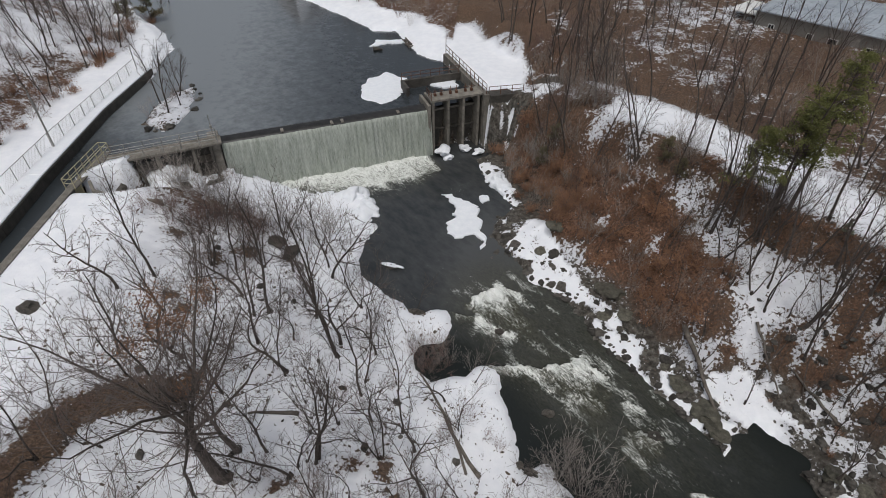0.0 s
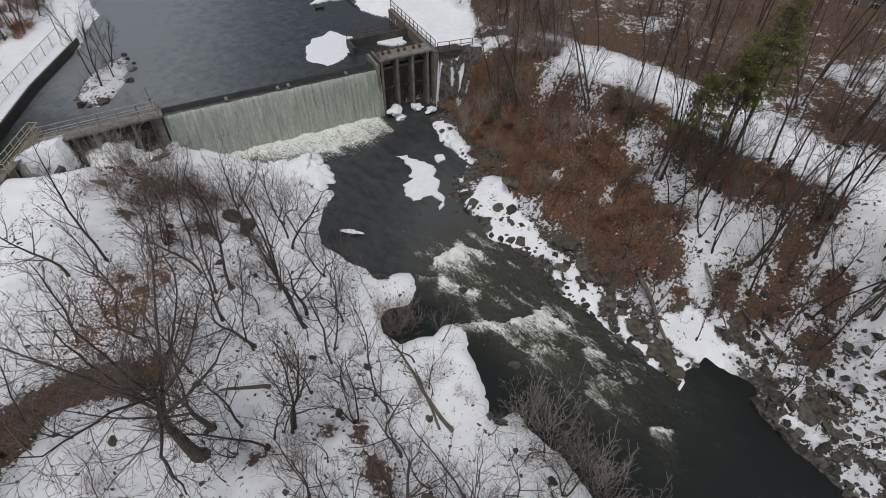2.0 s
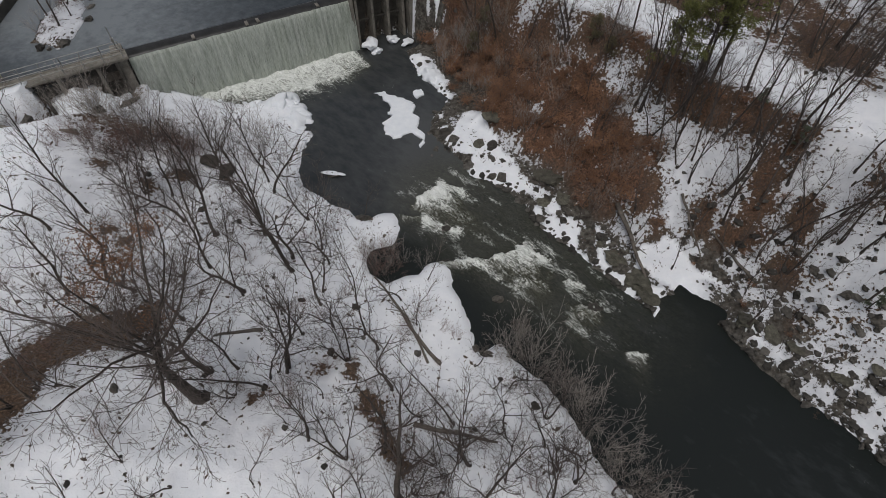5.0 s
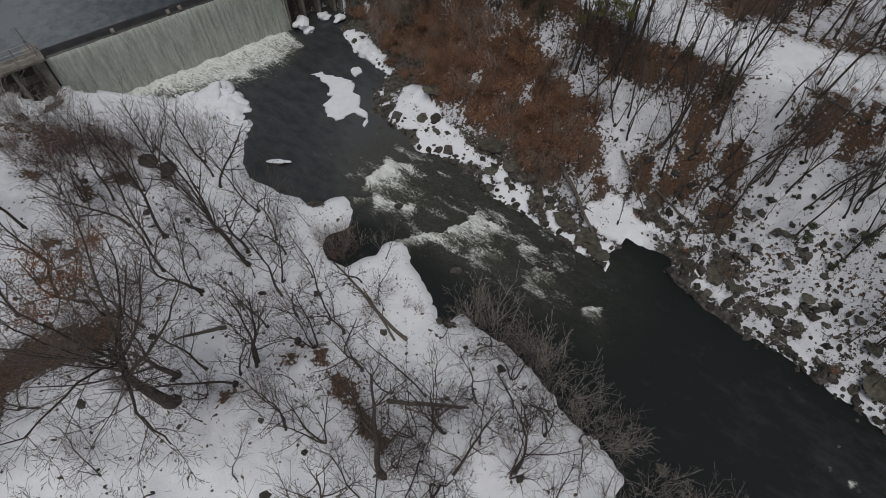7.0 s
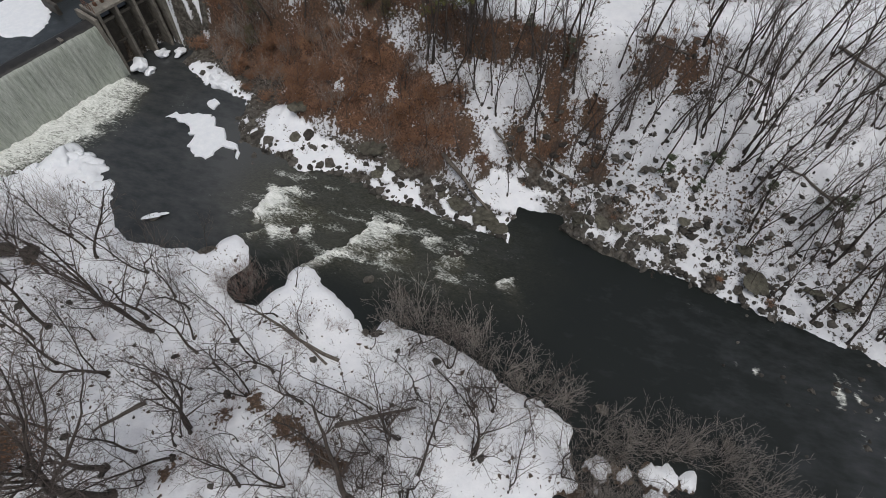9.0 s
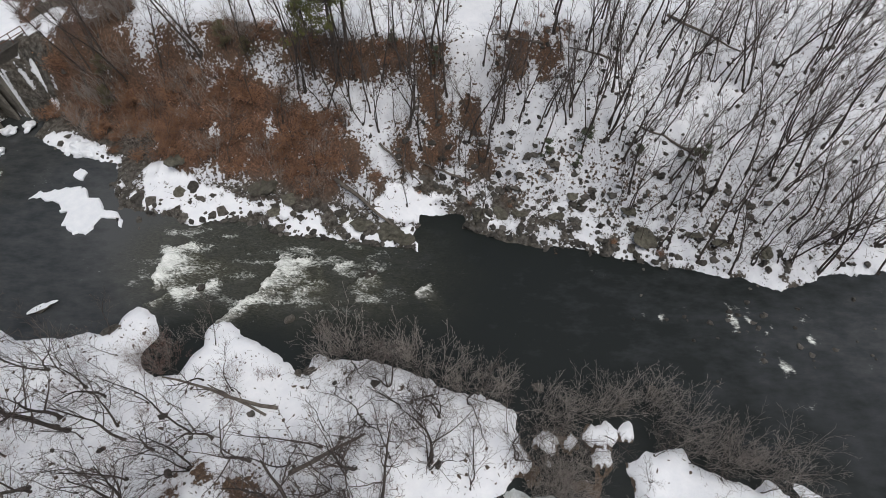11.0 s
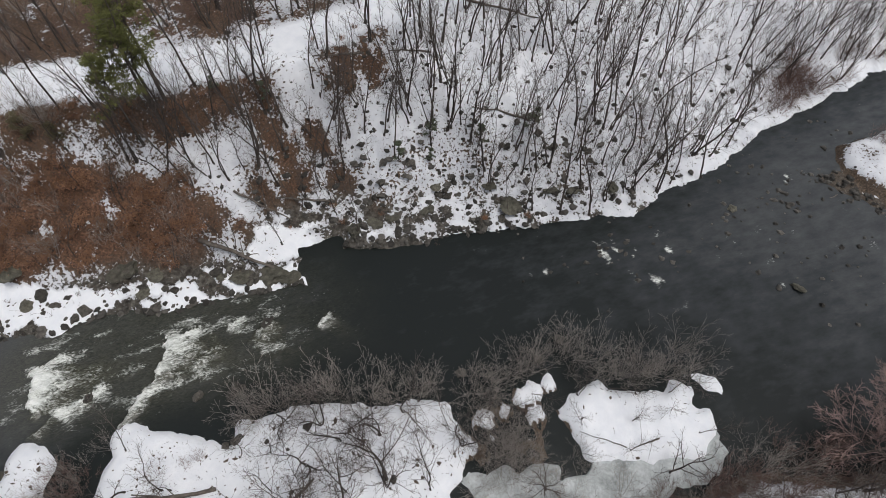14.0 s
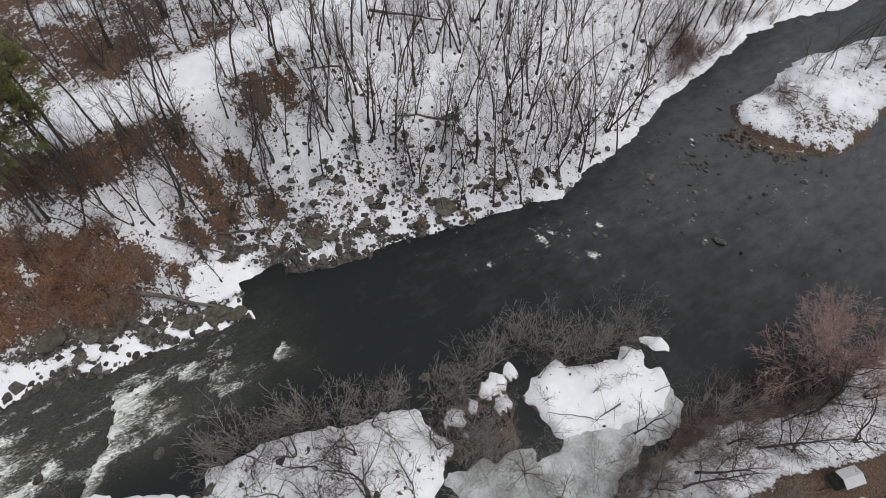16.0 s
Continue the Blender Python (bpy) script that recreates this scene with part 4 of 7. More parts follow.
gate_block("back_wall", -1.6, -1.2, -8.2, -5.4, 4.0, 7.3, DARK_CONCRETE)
railing("gate_railing", [gate_at(-1.5, -8.0), gate_at(GL, -8.0)], 7.3, 1.0, 1.3, RUST_METAL, "rusty railing on the gate forebay wall", 2, "gate railings", 0.05)
railing("gate_railing", [gate_at(0.0, 0.0), gate_at(0.1, -2.1)], 7.6, 0.9, 0.7, RUST_METAL, "rusty railing on the gate deck", 2, "gate railings", 0.04)
railing("yard_railing", [gate_at(GL + 0.65, 0.3), gate_at(GL + 0.65, -14.6), (-5.2, 86.5)], 7.5, 1.3, 1.35, RUST_METAL, "rusted pipe railing at the edge of the snowy yard", 2, "yard railings", 0.05)
railing("yard_railing", [gate_at(GL + 0.9, 0.5), gate_at(GL + 5.5, 1.2)], 7.4, 1.1, 1.4, RUST_METAL, "rusted pipe railing at the edge of the snowy yard", 2, "yard railings", 0.05)
abut = block("abutment", [gate_at(GL + 1.02, 0.9), gate_at(GL + 5.4, 1.4), gate_at(GL + 5.4, -0.6), gate_at(GL + 1.02, -0.6)], 1.0, 7.4, DARK_CONCRETE)
tagged(abut, "dark stone abutment below the yard", "abutment", kind="structure")

# ---- fence and lamp post on the canal path ----
fence = empty("chain_link_fence")
tagged(fence, "grey chain-link fence along the snowy canal path", "fence")
FENCE = [(-43.4, 20), (-45.6, 41.7), (-46.6, 51), (-47.9, 72.6)]
MESHWIRE = Nodes("chain_link")
MESHWIRE.done((0.22, 0.22, 0.21), 0.5, 0.6)
for a, b in zip(FENCE, FENCE[1:]):
    a, b = Vector(a), Vector(b)
    n = round((b - a).length / 2.4)
    for k in range(n + 1):
        p = a.lerp(b, k / n)
        bar("post", (p.x, p.y, 7.2), (p.x, p.y, 9.0), 0.04, RAIL_GREY, fence)
    bar("rail", (a.x, a.y, 8.98), (b.x, b.y, 8.98), 0.03, RAIL_GREY, fence)
    wires = []
    length = (b - a).length
    for k in range(int(length / 0.30)):
        for s, e in (((k) * 0.30, (k) * 0.30 + 1.6), ((k) * 0.30 + 1.6, (k) * 0.30)):
            if max(s, e) < length:
                p, q = a.lerp(b, s / length), a.lerp(b, e / length)
                wires.append(((p.x, p.y, 7.3), (q.x, q.y, 8.95)))
    v, f = bar_mesh(wires, 0.006, 3)
    part("mesh", v, f, MESHWIRE.mat, fence, "woven wire mesh")
lamp = empty("utility_pole")
tagged(lamp, "thin grey metal pole beside the chain-link fence", "pole")
bar("pole", (-46.4, 51.0, 7.2), (-46.4, 51.0, 13.6), 0.09, RAIL_GREY, lamp)
bar("pole", (-48.0, 72.8, 7.2), (-48.0, 72.8, 10.6), 0.06, RAIL_GREY, lamp)

# ---- long building beyond the road ----
SIDING = simple("grey_siding", (0.17, 0.165, 0.15), (0.24, 0.232, 0.212), 0.8, 0.8, 0.01, world=True, vary=0)
ROOFING = simple("snowy_metal_roof", (0.22, 0.25, 0.28), (0.42, 0.46, 0.50), 0.35, 0.6, 0.01, world=True, vary=0)
TRIM = simple("white_window_trim", (0.55, 0.55, 0.53), (0.70, 0.70, 0.68), 5, 0.6, 0)
GLASS = Nodes("dark_window_glass").done((0.02, 0.022, 0.025), 0.08, 0.0, 0.6)
house = empty("long_building")
tagged(house, "long low grey-sided building with a pale metal roof", "building")
HA, HB = Vector((40.6, 87.6)), Vector((66.0, 63.0))
hu = (HB - HA).normalized()
hn = Vector((hu.y, -hu.x))
if hn.y > 0:
    hn = -hn          # towards the river
HL = (HB - HA).length


def house_at(s, n):
    p = HA + hu * s + hn * n
    return (p.x, p.y)


def house_block(name, s0, s1, n0, n1, z0, z1, material, parent=None, label="", soft=0.02):
    c = [house_at(s0, n0), house_at(s1, n0), house_at(s1, n1), house_at(s0, n1)]
    area = sum(c[k][0] * c[(k + 1) % 4][1] - c[(k + 1) % 4][0] * c[k][1] for k in range(4))
    return block(name, c if area > 0 else c[::-1], z0, z1, material, parent or house, label, soft)


house_block("wall", 0, HL, -16, 0, 8.0, 13.0, SIDING)
for k in range(24):
    house_block("roof_panel", -0.4 + k * (HL + 0.8) / 24, -0.4 + (k + 1) * (HL + 0.8) / 24 - 0.05, -16.4, 0.5, 13.02, 13.22, ROOFING)
for k, (s, w) in enumerate(((2.2, 0.9), (7.6, 0.9), (10.4, 1.3), (15.2, 1.0), (21.5, 0.8), (23.5, 1.2), (28, 1.0))):
    win = house_block("window", s, s + w, 0.0, 0.07, 10.6, 11.6, TRIM)
    house_block("pane", s + 0.1, s + w / 2 - 0.04, 0.072, 0.085, 10.7, 11.5, GLASS, win, "dark glass", 0)
    house_block("pane", s + w / 2 + 0.04, s + w - 0.1, 0.072, 0.085, 10.7, 11.5, GLASS, win, "dark glass", 0)
house_block("porch_roof", -4.0, 0.2, -7, -0.3, 12.1, 12.3, TRIM, None, "pale flat porch roof")
for s in (-3.6, -1.6):
    for n in (-6.5, -0.8):
        house_block("porch_post", s, s + 0.2, n, n + 0.2, 8.0, 12.08, WOOD)
house_block("vent_pipe", 14, 14.2, -6, -5.8, 13.22, 14.3, RAIL_GREY, None, "grey vent pipe")
house_block("lean_to", 20.5, HL, 0.0, 3.2, 8.0, 10.6, SIDING, None, "low lean-to along the wall")
house_block("lean_to_roof", 20.3, HL, 0.0, 3.5, 10.62, 10.75, ROOFING)

# ---- trees ----
def tube(verts, faces, pts, r0, r1, sides):
    """A tapered tube along points."""
    n = len(pts)
    base = len(verts)
    e = None
    for k, p in enumerate(pts):
        d = (pts[min(k + 1, n - 1)] - pts[max(k - 1, 0)]).normalized()
        e = d.orthogonal().normalized() if e is None else (e - d * e.dot(d)).normalized()
        f = d.cross(e)
        r = r0 + (r1 - r0) * k / (n - 1)
        for s in range(sides):
            w = 2 * math.pi * s / sides
            verts.append(p + (e * math.cos(w) + f * math.sin(w)) * r)
    for k in range(n - 1):
        a = base + k * sides
        faces.extend((a + s, a + (s + 1) % sides, a + sides + (s + 1) % sides, a + sides + s) for s in range(sides))


class Grower:
    """Grows one bare tree: wood holds the trunk and limbs, twigs the fine crown."""

    def __init__(self, seed, wobble, lift, levels, counts, ratio, angle, thin):
        self.rng = random.Random(seed)
        self.wobble, self.lift, self.levels = wobble, lift, levels
        self.counts, self.ratio, self.angle, self.thin = counts, ratio, angle, thin
        self.wood, self.twigs, self.tips, self.limbs = ([], []), ([], []), [], []
        self.segments, self.sides, self.woody, self.least = (10, 8, 5, 3, 2) if levels > 4 else (10, 5, 1, 1), (7, 4 if levels > 3 else 3, 3, 3), 1, 0.0112

    def limb(self, start, way, length, radius, level, first=0.25):
        g = self.rng
        n = self.segments[min(level, len(self.segments) - 1)]
        pts, d = [start], way.normalized()
        for k in range(n):
            d = (d + Vector((g.gauss(0, 1), g.gauss(0, 1), g.gauss(0, 0.7))) * self.wobble * (0.45 if level == 0 and self.levels > 4 else 1) + Vector((0, 0, self.lift[min(level, len(self.lift) - 1)]))).normalized()
            pts.append(pts[-1] + d * length / n)
        end = radius * (0.25 if level else 0.22)
        into = self.wood if level < self.woody else self.twigs
        if level == 1 and self.levels > 4:
            into = ([], [])
            self.limbs.append(into)
        tube(*into, pts, radius, max(end, 0.007), self.sides[min(level, len(self.sides) - 1)])
        if level >= self.levels - 1:
            self.tips.append(pts[-1])
            return
        for c in range(self.counts[level]):
            t = first + (0.98 - first) * ((c + g.random()) / self.counts[level])
            k = min(int(t * n), n - 1)
            at = pts[k].lerp(pts[k + 1], t * n - k)
            along = (pts[k + 1] - pts[k]).normalized()
            side = along.orthogonal().normalized()
            side.rotate(Matrix.Rotation(c * 2.4 + g.uniform(-0.6, 0.6), 3, along))
            turn = radians(g.gauss(self.angle[level], 9))
            out = along * math.cos(turn) + side * math.sin(turn)
            size = length * self.ratio[level] * (1.15 - 0.6 * t) * g.uniform(0.7, 1.25)
            self.limb(at, out, size, max(radius * self.thin * (1 - 0.62 * t), self.least), level + 1, 0.15)


def flare(verts, faces, rng, radius):
    """A spread root collar at the foot of a trunk."""
    pts = [Vector((0, 0, -0.5)), Vector((0, 0, 0.05)), Vector((0.02, 0, 0.45))]
    base = len(verts)
    tube(verts, faces, pts, radius * 2.0, radius * 0.95, 8)
    for k in range(base, base + 16):
        verts[k] = verts[k] + Vector((rng.gauss(0, 0.15), rng.gauss(0, 0.15), 0)) * radius


def bare_tree(name, seed, tall, radius, wobble, lift, levels, counts, ratio, angle, thin=0.62, first=0.35, stems=1, splay=0.0, bark=None, twig=None):
    g = Grower(seed, wobble, lift, levels, counts, ratio, angle, thin)
    for k in range(stems):
        w = 2 * math.pi * (k + g.rng.random() * 0.6) / stems
        way = Vector((math.cos(w) * splay, math.sin(w) * splay, 1))
        q = g.rng.uniform(0.7, 1.0) if k else 1.0
        g.limb(Vector((math.cos(w), math.sin(w), 0)) * radius * (0.8 if stems > 1 else 0) + Vector((0, 0, -0.3)), way, tall * q, radius * q, 0, first)
    flare(*g.wood, g.rng, radius * (1.0 if stems == 1 else 1.4))
    top = empty(name)
    part("trunk", *g.wood, bark or BARK, top, "", True)
    for limb in g.limbs:
        part("limb", *limb, bark or BARK, top, "", True)
    tagged(part("crown", *g.twigs, twig or TWIG, top), kind="stuff")
    return top, g


def plant(models, rows, label, category, group, scale=(0.85, 1.15), sink=0.0, lean=3.0, seed=1):
    """Copies of the models at plan places (x, y) or (x, y, size)."""
    g = random.Random(seed)
    for k, row in enumerate(rows):
        x, y = row[0], row[1]
        s = (row[2] if len(row) > 2 else 1.0) * g.uniform(*scale)
        ob = models[k % len(models)] if len(row) < 4 else models[row[3]]
        c = copy_thing(ob, pose(x, y, ground_at(x, y) - sink, g.gauss(0, lean), g.gauss(0, lean), g.uniform(0, 360)) @ Matrix.Scale(s, 4))
        tagged(c, label, category, group)


def ground_at(x, y):
    return max(height(x, y), float(river_level(x, y)) - 0.3)


def retire(models):
    """Takes the model trees away once their copies stand."""
    for ob in models:
        for o in (*ob.children_recursive, ob):
            bpy.data.objects.remove(o)


POLES = [bare_tree("bare_tree", 100 + k, 13.5, 0.115, 0.085, (0.03, 0.10, 0.06), 4, (9, 6, 3), (0.30, 0.40, 0.45), (38, 42, 40), 0.50, 0.34)[0] for k in range(4)]
POLES += [bare_tree("bare_tree", 120 + k, 12.5, 0.10, 0.09, (0.02, 0.10, 0.06), 4, (7, 5, 4), (0.30, 0.40, 0.45), (34, 40, 40), 0.52, 0.36, 2, 0.14)[0] for k in range(3)]
FAR_POLES = [bare_tree("woodland_tree", 130 + k, 12.5, 0.13, 0.05, (0.03, 0.10, 0.06), 3, (11, 7), (0.30, 0.42), (38, 42), 0.50, 0.3)[0] for k in range(4)]
SAPLINGS = [bare_tree("sapling", 140 + k, 6.5, 0.042, 0.12, (0.03, 0.09, 0.05), 3, (9, 5), (0.34, 0.42), (40, 42), 0.55, 0.25)[0] for k in range(4)]
SPREAD = [bare_tree("spreading_tree", 160 + k, 9.5, 0.15, 0.13, (0.03, 0.08, 0.05), 4, (9, 6, 5), (0.46, 0.45, 0.45), (52, 46, 42), 0.60, 0.22)[0] for k in range(4)]
SPREAD += [bare_tree("spreading_tree", 170 + k, 8.0, 0.09, 0.12, (0.03, 0.08, 0.05), 4, (7, 5, 5), (0.46, 0.45, 0.45), (48, 46, 42), 0.60, 0.2, 3, 0.35)[0] for k in range(2)]
TALL = [bare_tree("tall_tree", 180 + k, 13.5, 0.15, 0.09, (0.03, 0.10, 0.05), 4, (11, 6, 5), (0.34, 0.42, 0.45), (40, 44, 40), 0.52, 0.25)[0] for k in range(3)]

BANK_A = [(17.3, 52.8), (21.3, 51.0), (22.7, 49.3), (25.6, 43.8), (26.7, 39.2), (24.5, 37.4), (25.5, 34.7), (25.9, 36.3), (28.7, 37.4), (26.7, 42.2), (22.1, 42.6), (22.6, 39.2), (22.2, 41.7), (28.5, 33.3), (30.9, 35.6), (33.7, 33.8), (33.6, 35.1), (33.0, 32.3), (33.7, 30.2), (36.0, 28.5), (35.4, 26.5), (36.7, 30.8), (38.9, 27.5), (36.1, 25.0)]
BANK_B = [(36.6, 23.0), (37.8, 23.1), (40.1, 19.2), (41.1, 17.4), (42.2, 14.9), (47.3, 14.3), (44.0, 19.8), (51.4, 7.7), (47.6, 8.7), (55.1, 3.3), (48.5, 2.5), (49.4, 1.7), (44.6, 3.9), (42.7, 6.5), (48.4, 4.7), (49.3, 4.1), (47.4, 5.4), (51.8, 12.2), (62.2, -1.3), (52.5, -7.8), (48.8, -3.1), (50.0, -4.9), (53.4, -9.7)]
BANK_C = [(47.0, -0.8), (45.6, 1.3), (38.5, 3.6), (39.7, 0.8), (44.6, -2.2), (42.1, -0.3), (45.9, -5.2), (60.5, -11.9), (56.0, -11.3), (70.9, -12.4), (55.3, 10.9), (53.1, 20.8), (64.4, 7.2), (66.0, 3.1), (60.4, 7.4), (65.0, -1.6), (48.0, 24.0), (48.4, 21.5), (40.9, 22.4), (42.5, 10.3), (43.4, 27.5), (39.4, 30.4), (54.7, 16.3)]
BANK_D = [(52.7, -8.0), (50.1, -9.4), (47.6, -6.3), (62.9, -11.2), (58.5, -6.2), (58.4, -1.5), (55.4, 1.6), (66.7, -12.5), (69.9, -15.5), (74.5, -18.7), (68.5, -9.8), (65.2, -3.0), (78.2, -23.5), (59.3, 5.7), (58.9, 9.8), (57.5, 15.0), (52.9, -3.2), (49.8, -1.9), (51.0, 1.5), (48.9, 3.6), (44.9, 24.3), (45.8, 29.3), (51.0, 21.1), (37.0, 36.3)]
BANK_E = [(17.6, 52.9), (14.1, 56.0), (24.3, 57.9), (20.2, 61.9), (24.3, 46.5), (25.5, 39.8), (27.1, 41.8), (27.5, 38.2), (23.0, 37.4), (30.5, 36.4), (30.3, 39.6), (24.6, 36.0), (29.4, 33.8), (32.5, 34.1), (30.9, 31.8), (28.1, 31.1), (32.4, 28.4), (10.8, 58.9), (8.3, 62.8), (22.0, 42.6)]
for k, rows in enumerate((BANK_A, BANK_B, BANK_C, BANK_D, BANK_E)):
    plant(POLES, rows, "slender leafless tree with dark bark on the snowy slope", "tree", "slope trees", (0.7, 1.1), 0.1, 3.5, 20 + k)
g = random.Random(5)
wood_rows = []
while len(wood_rows) < 150:
    x, y = g.uniform(2, 95), g.uniform(8, 112)
    far = float(line_distance(np.array([x]), np.array([y]), ROAD)[0])
    beyond = float(line_distance(np.array([x]), np.array([y]), SHORE_RIGHT)[0])
    off = (Vector((x, y)) - HA).dot(hn)
    if far > 4.5 and beyond > 12 and not (-18 < off < 3 and (Vector((x, y)) - HA).dot(hu) > -5) and (x < 66 or y < 50):
        if not inside(np.array([x]), np.array([y]), ROAD + [(120, -400), (-4, -400)])[0]:
            wood_rows.append((x, y))
wood_rows += [(g.uniform(8.5, 17.5), g.uniform(60, 80), g.uniform(0.6, 0.9)) for k in range(26)]
while len(wood_rows) < 214:
    x, y = g.uniform(38, 66), g.uniform(12, 38)
    if line_distance(np.array([x]), np.array([y]), ROAD)[0] > 1.6:
        wood_rows.append((x, y, g.uniform(0.7, 1.0)))
plant(FAR_POLES, wood_rows, "slender leafless tree in the brown wood beyond the road", "tree", "wood trees", (0.6, 1.05), 0.1, 4, 31)
west_rows = []
while len(west_rows) < 120:
    x, y = g.uniform(-78, -52), g.uniform(42, 112)
    if x < -51.5 - 0.12 * max(0, y - 60):
        west_rows.append((x, y))
plant(FAR_POLES, west_rows, "slender leafless tree on the wooded rise beside the canal path", "tree", "canal wood trees", (0.55, 0.85), 0.1, 4, 32)
more_rows = []
while len(more_rows) < 130:
    x, y = g.uniform(27, 84), g.uniform(-28, 46)
    d = float(line_distance(np.array([x]), np.array([y]), SHORE_RIGHT)[0])
    if 1.5 < d < 34 and inside(np.array([x]), np.array([y]), RIGHT_RING)[0] and line_distance(np.array([x]), np.array([y]), ROAD)[0] > 3.5 and math.hypot(x - 61.5, y + 4) > 4:
        more_rows.append((x, y, g.uniform(0.55, 0.95)))
for k in range(34):
    t = g.random()
    more_rows.append((66 + 30 * t + g.gauss(0, 2.0), -17 - 24 * t ** 1.1 + 3 + abs(g.gauss(0, 5)), g.uniform(0.5, 0.8)))
more_rows += [(82 + g.uniform(-6, 12), -30 + g.uniform(-9, 12), g.uniform(0.5, 0.85)) for k in range(46)]
more_rows = [r for r in more_rows if inside(np.array([r[0]]), np.array([r[1]]), RIGHT_RING)[0]]
plant(POLES, more_rows, "slender leafless tree with dark bark on the snowy slope", "tree", "slope trees", (0.7, 1.1), 0.1, 5, 34)
sap_rows = []
while len(sap_rows) < 232:
    x, y = g.uniform(8, 80), g.uniform(-18, 62)
    d = float(line_distance(np.array([x]), np.array([y]), SHORE_RIGHT)[0])
    if d > 1.5 and d < 26 and inside(np.array([x]), np.array([y]), RIGHT_RING)[0] and line_distance(np.array([x]), np.array([y]), ROAD)[0] > 3.5:
        sap_rows.append((x, y))
plant(SAPLINGS, sap_rows, "thin leafless sapling rising from the snow", "sapling", "slope saplings", (0.6, 1.3), 0.1, 5, 33)

LEFT_A = [(-10.8, 30.6, 1.0), (-13.5, 39.3, 0.9), (-2.4, 17.8, 0.8), (2.8, 11.9, 0.9), (1.7, 8.5, 1.0), (6.9, 8.2, 0.9), (-7.7, 30.1, 0.6), (-1.5, 26.1, 0.6), (-8.1, 27.2, 0.6), (-17.2, 28.9, 0.8),
          (-13.2, 17.1, 0.6), (8.2, 18.6, 0.7), (-3.4, 21.2, 0.8), (-20.5, 34.4, 0.9), (-24.2, 27.1, 0.9), (-26.1, 25.1, 0.9), (-20.9, 20.8, 0.9), (5.7, 14.7, 0.8), (7.3, 8.5, 0.8), (2.9, 9.1, 0.8),
          (-14.2, 26.6, 0.8), (-18.0, 23.5, 0.8), (-0.9, 10.1, 0.8), (-5.5, 12.5, 0.9), (10.2, 10.5, 0.6), (8.5, 13.2, 0.6), (4.0, 6.0, 0.9), (-6.0, 6.5, 0.9), (-24, 37, 0.8), (-20, 39, 0.8), (-3, 13, 0.8), (-29, 31, 0.8), (-22, 26, 0.8), (-7, 23.5, 0.7), (-19, 28, 0.8), (0.5, 12, 0.7), (-8, 14, 0.7), (11, 12, 0.5)]
LEFT_B = [(-9.9, 19.5, 0.8), (-27.3, 33.5, 0.8), (-11.2, 30.0, 0.75), (-14.2, 40.8, 0.75), (-18.6, 32.1, 0.8), (-10.8, 29.2, 1.0), (-17.7, 33.1, 0.9), (-10.0, 19.1, 0.8), (-13.4, 19.3, 0.7), (-22.1, 37.5, 0.7),
          (-17.3, 39.2, 0.75), (-25.2, 30.2, 0.7), (-13.6, 33.5, 0.8), (-8.2, 25.8, 0.8), (-14.6, 36.0, 0.8)]
LEFT_C = [(-31.6, 28.0, 0.7), (-29.2, 20.4, 0.7), (-20.4, 15.7, 0.8), (-6.7, 31.8, 0.7), (-25.2, 16.6, 0.9), (-6.7, 20.6, 0.9), (-12, 24, 0.9), (-16, 31, 0.8), (-9, 35, 0.7), (-14, 45, 0.8), (-18, 44, 0.8),
          (-4, 25, 0.8), (0, 23, 0.7), (2, 16, 0.8), (-1, 14, 0.9), (-21, 30, 1.0), (-23, 33, 1.0), (-27, 28, 0.8), (-28, 24, 0.8), (6, 11, 0.7), (10, 14, 0.6), (11.5, 8, 0.7), (8, 5, 0.8)]
LEFT_C += [(gx, gy, 0.9) for gx, gy in [(g.uniform(-26, 10), g.uniform(6, 46)) for k in range(45)] if inside(np.array([gx]), np.array([gy]), LEFT_RING)[0]]
plant(SPREAD, LEFT_A, "leafless spreading tree with crooked grey limbs standing in snow", "tree", "riverside trees", (0.85, 1.15), 0.1, 6, 41)
plant(TALL, LEFT_B, "tall leafless tree with fine grey twigs standing in snow", "tree", "tall riverside trees", (0.85, 1.1), 0.1, 5, 42)
plant(SAPLINGS, LEFT_C, "thin leafless sapling rising from the snow", "sapling", "riverside saplings", (0.8, 1.3), 0.1, 7, 43)
tops = {"path": [(-41.0, 64.5, 0.7), (-38.5, 61.5, 0.75), (-39.3, 66.5, 0.6), (-38.0, 63.8, 0.5), (-40.2, 68.6, 0.55)]}
plant(TALL, tops["path"], "leafless tree on the small snowy islet", "tree", "islet trees", (0.9, 1.1), 0.1, 5, 44)
PEN = [(74, -37, 0.6), (77, -42, 0.6), (70, -36, 0.55), (79, -40, 0.6), (73, -42, 0.6), (68, -34, 0.5), (81, -46, 0.6), (76, -47, 0.6)]
plant(POLES, PEN, "slender leafless tree on the snowy point", "tree", "point trees", (0.9, 1.1), 0.1, 10, 45)

# the great tree, its second stem and the bent tree by it
big, _ = bare_tree("great_tree", 81, 9.6, 0.46, 0.13, (0.02, 0.06, 0.04, 0.03), 5, (13, 9, 7, 4), (1.50, 0.46, 0.44, 0.45), (46, 44, 42, 40), 0.44, 0.62)
big.matrix_basis = pose(-15.4, 16.9, ground_at(-15.4, 16.9) - 0.1, -3, -4, 75)
tagged(big, "large old leafless tree with thick forking limbs in snow", "tree")
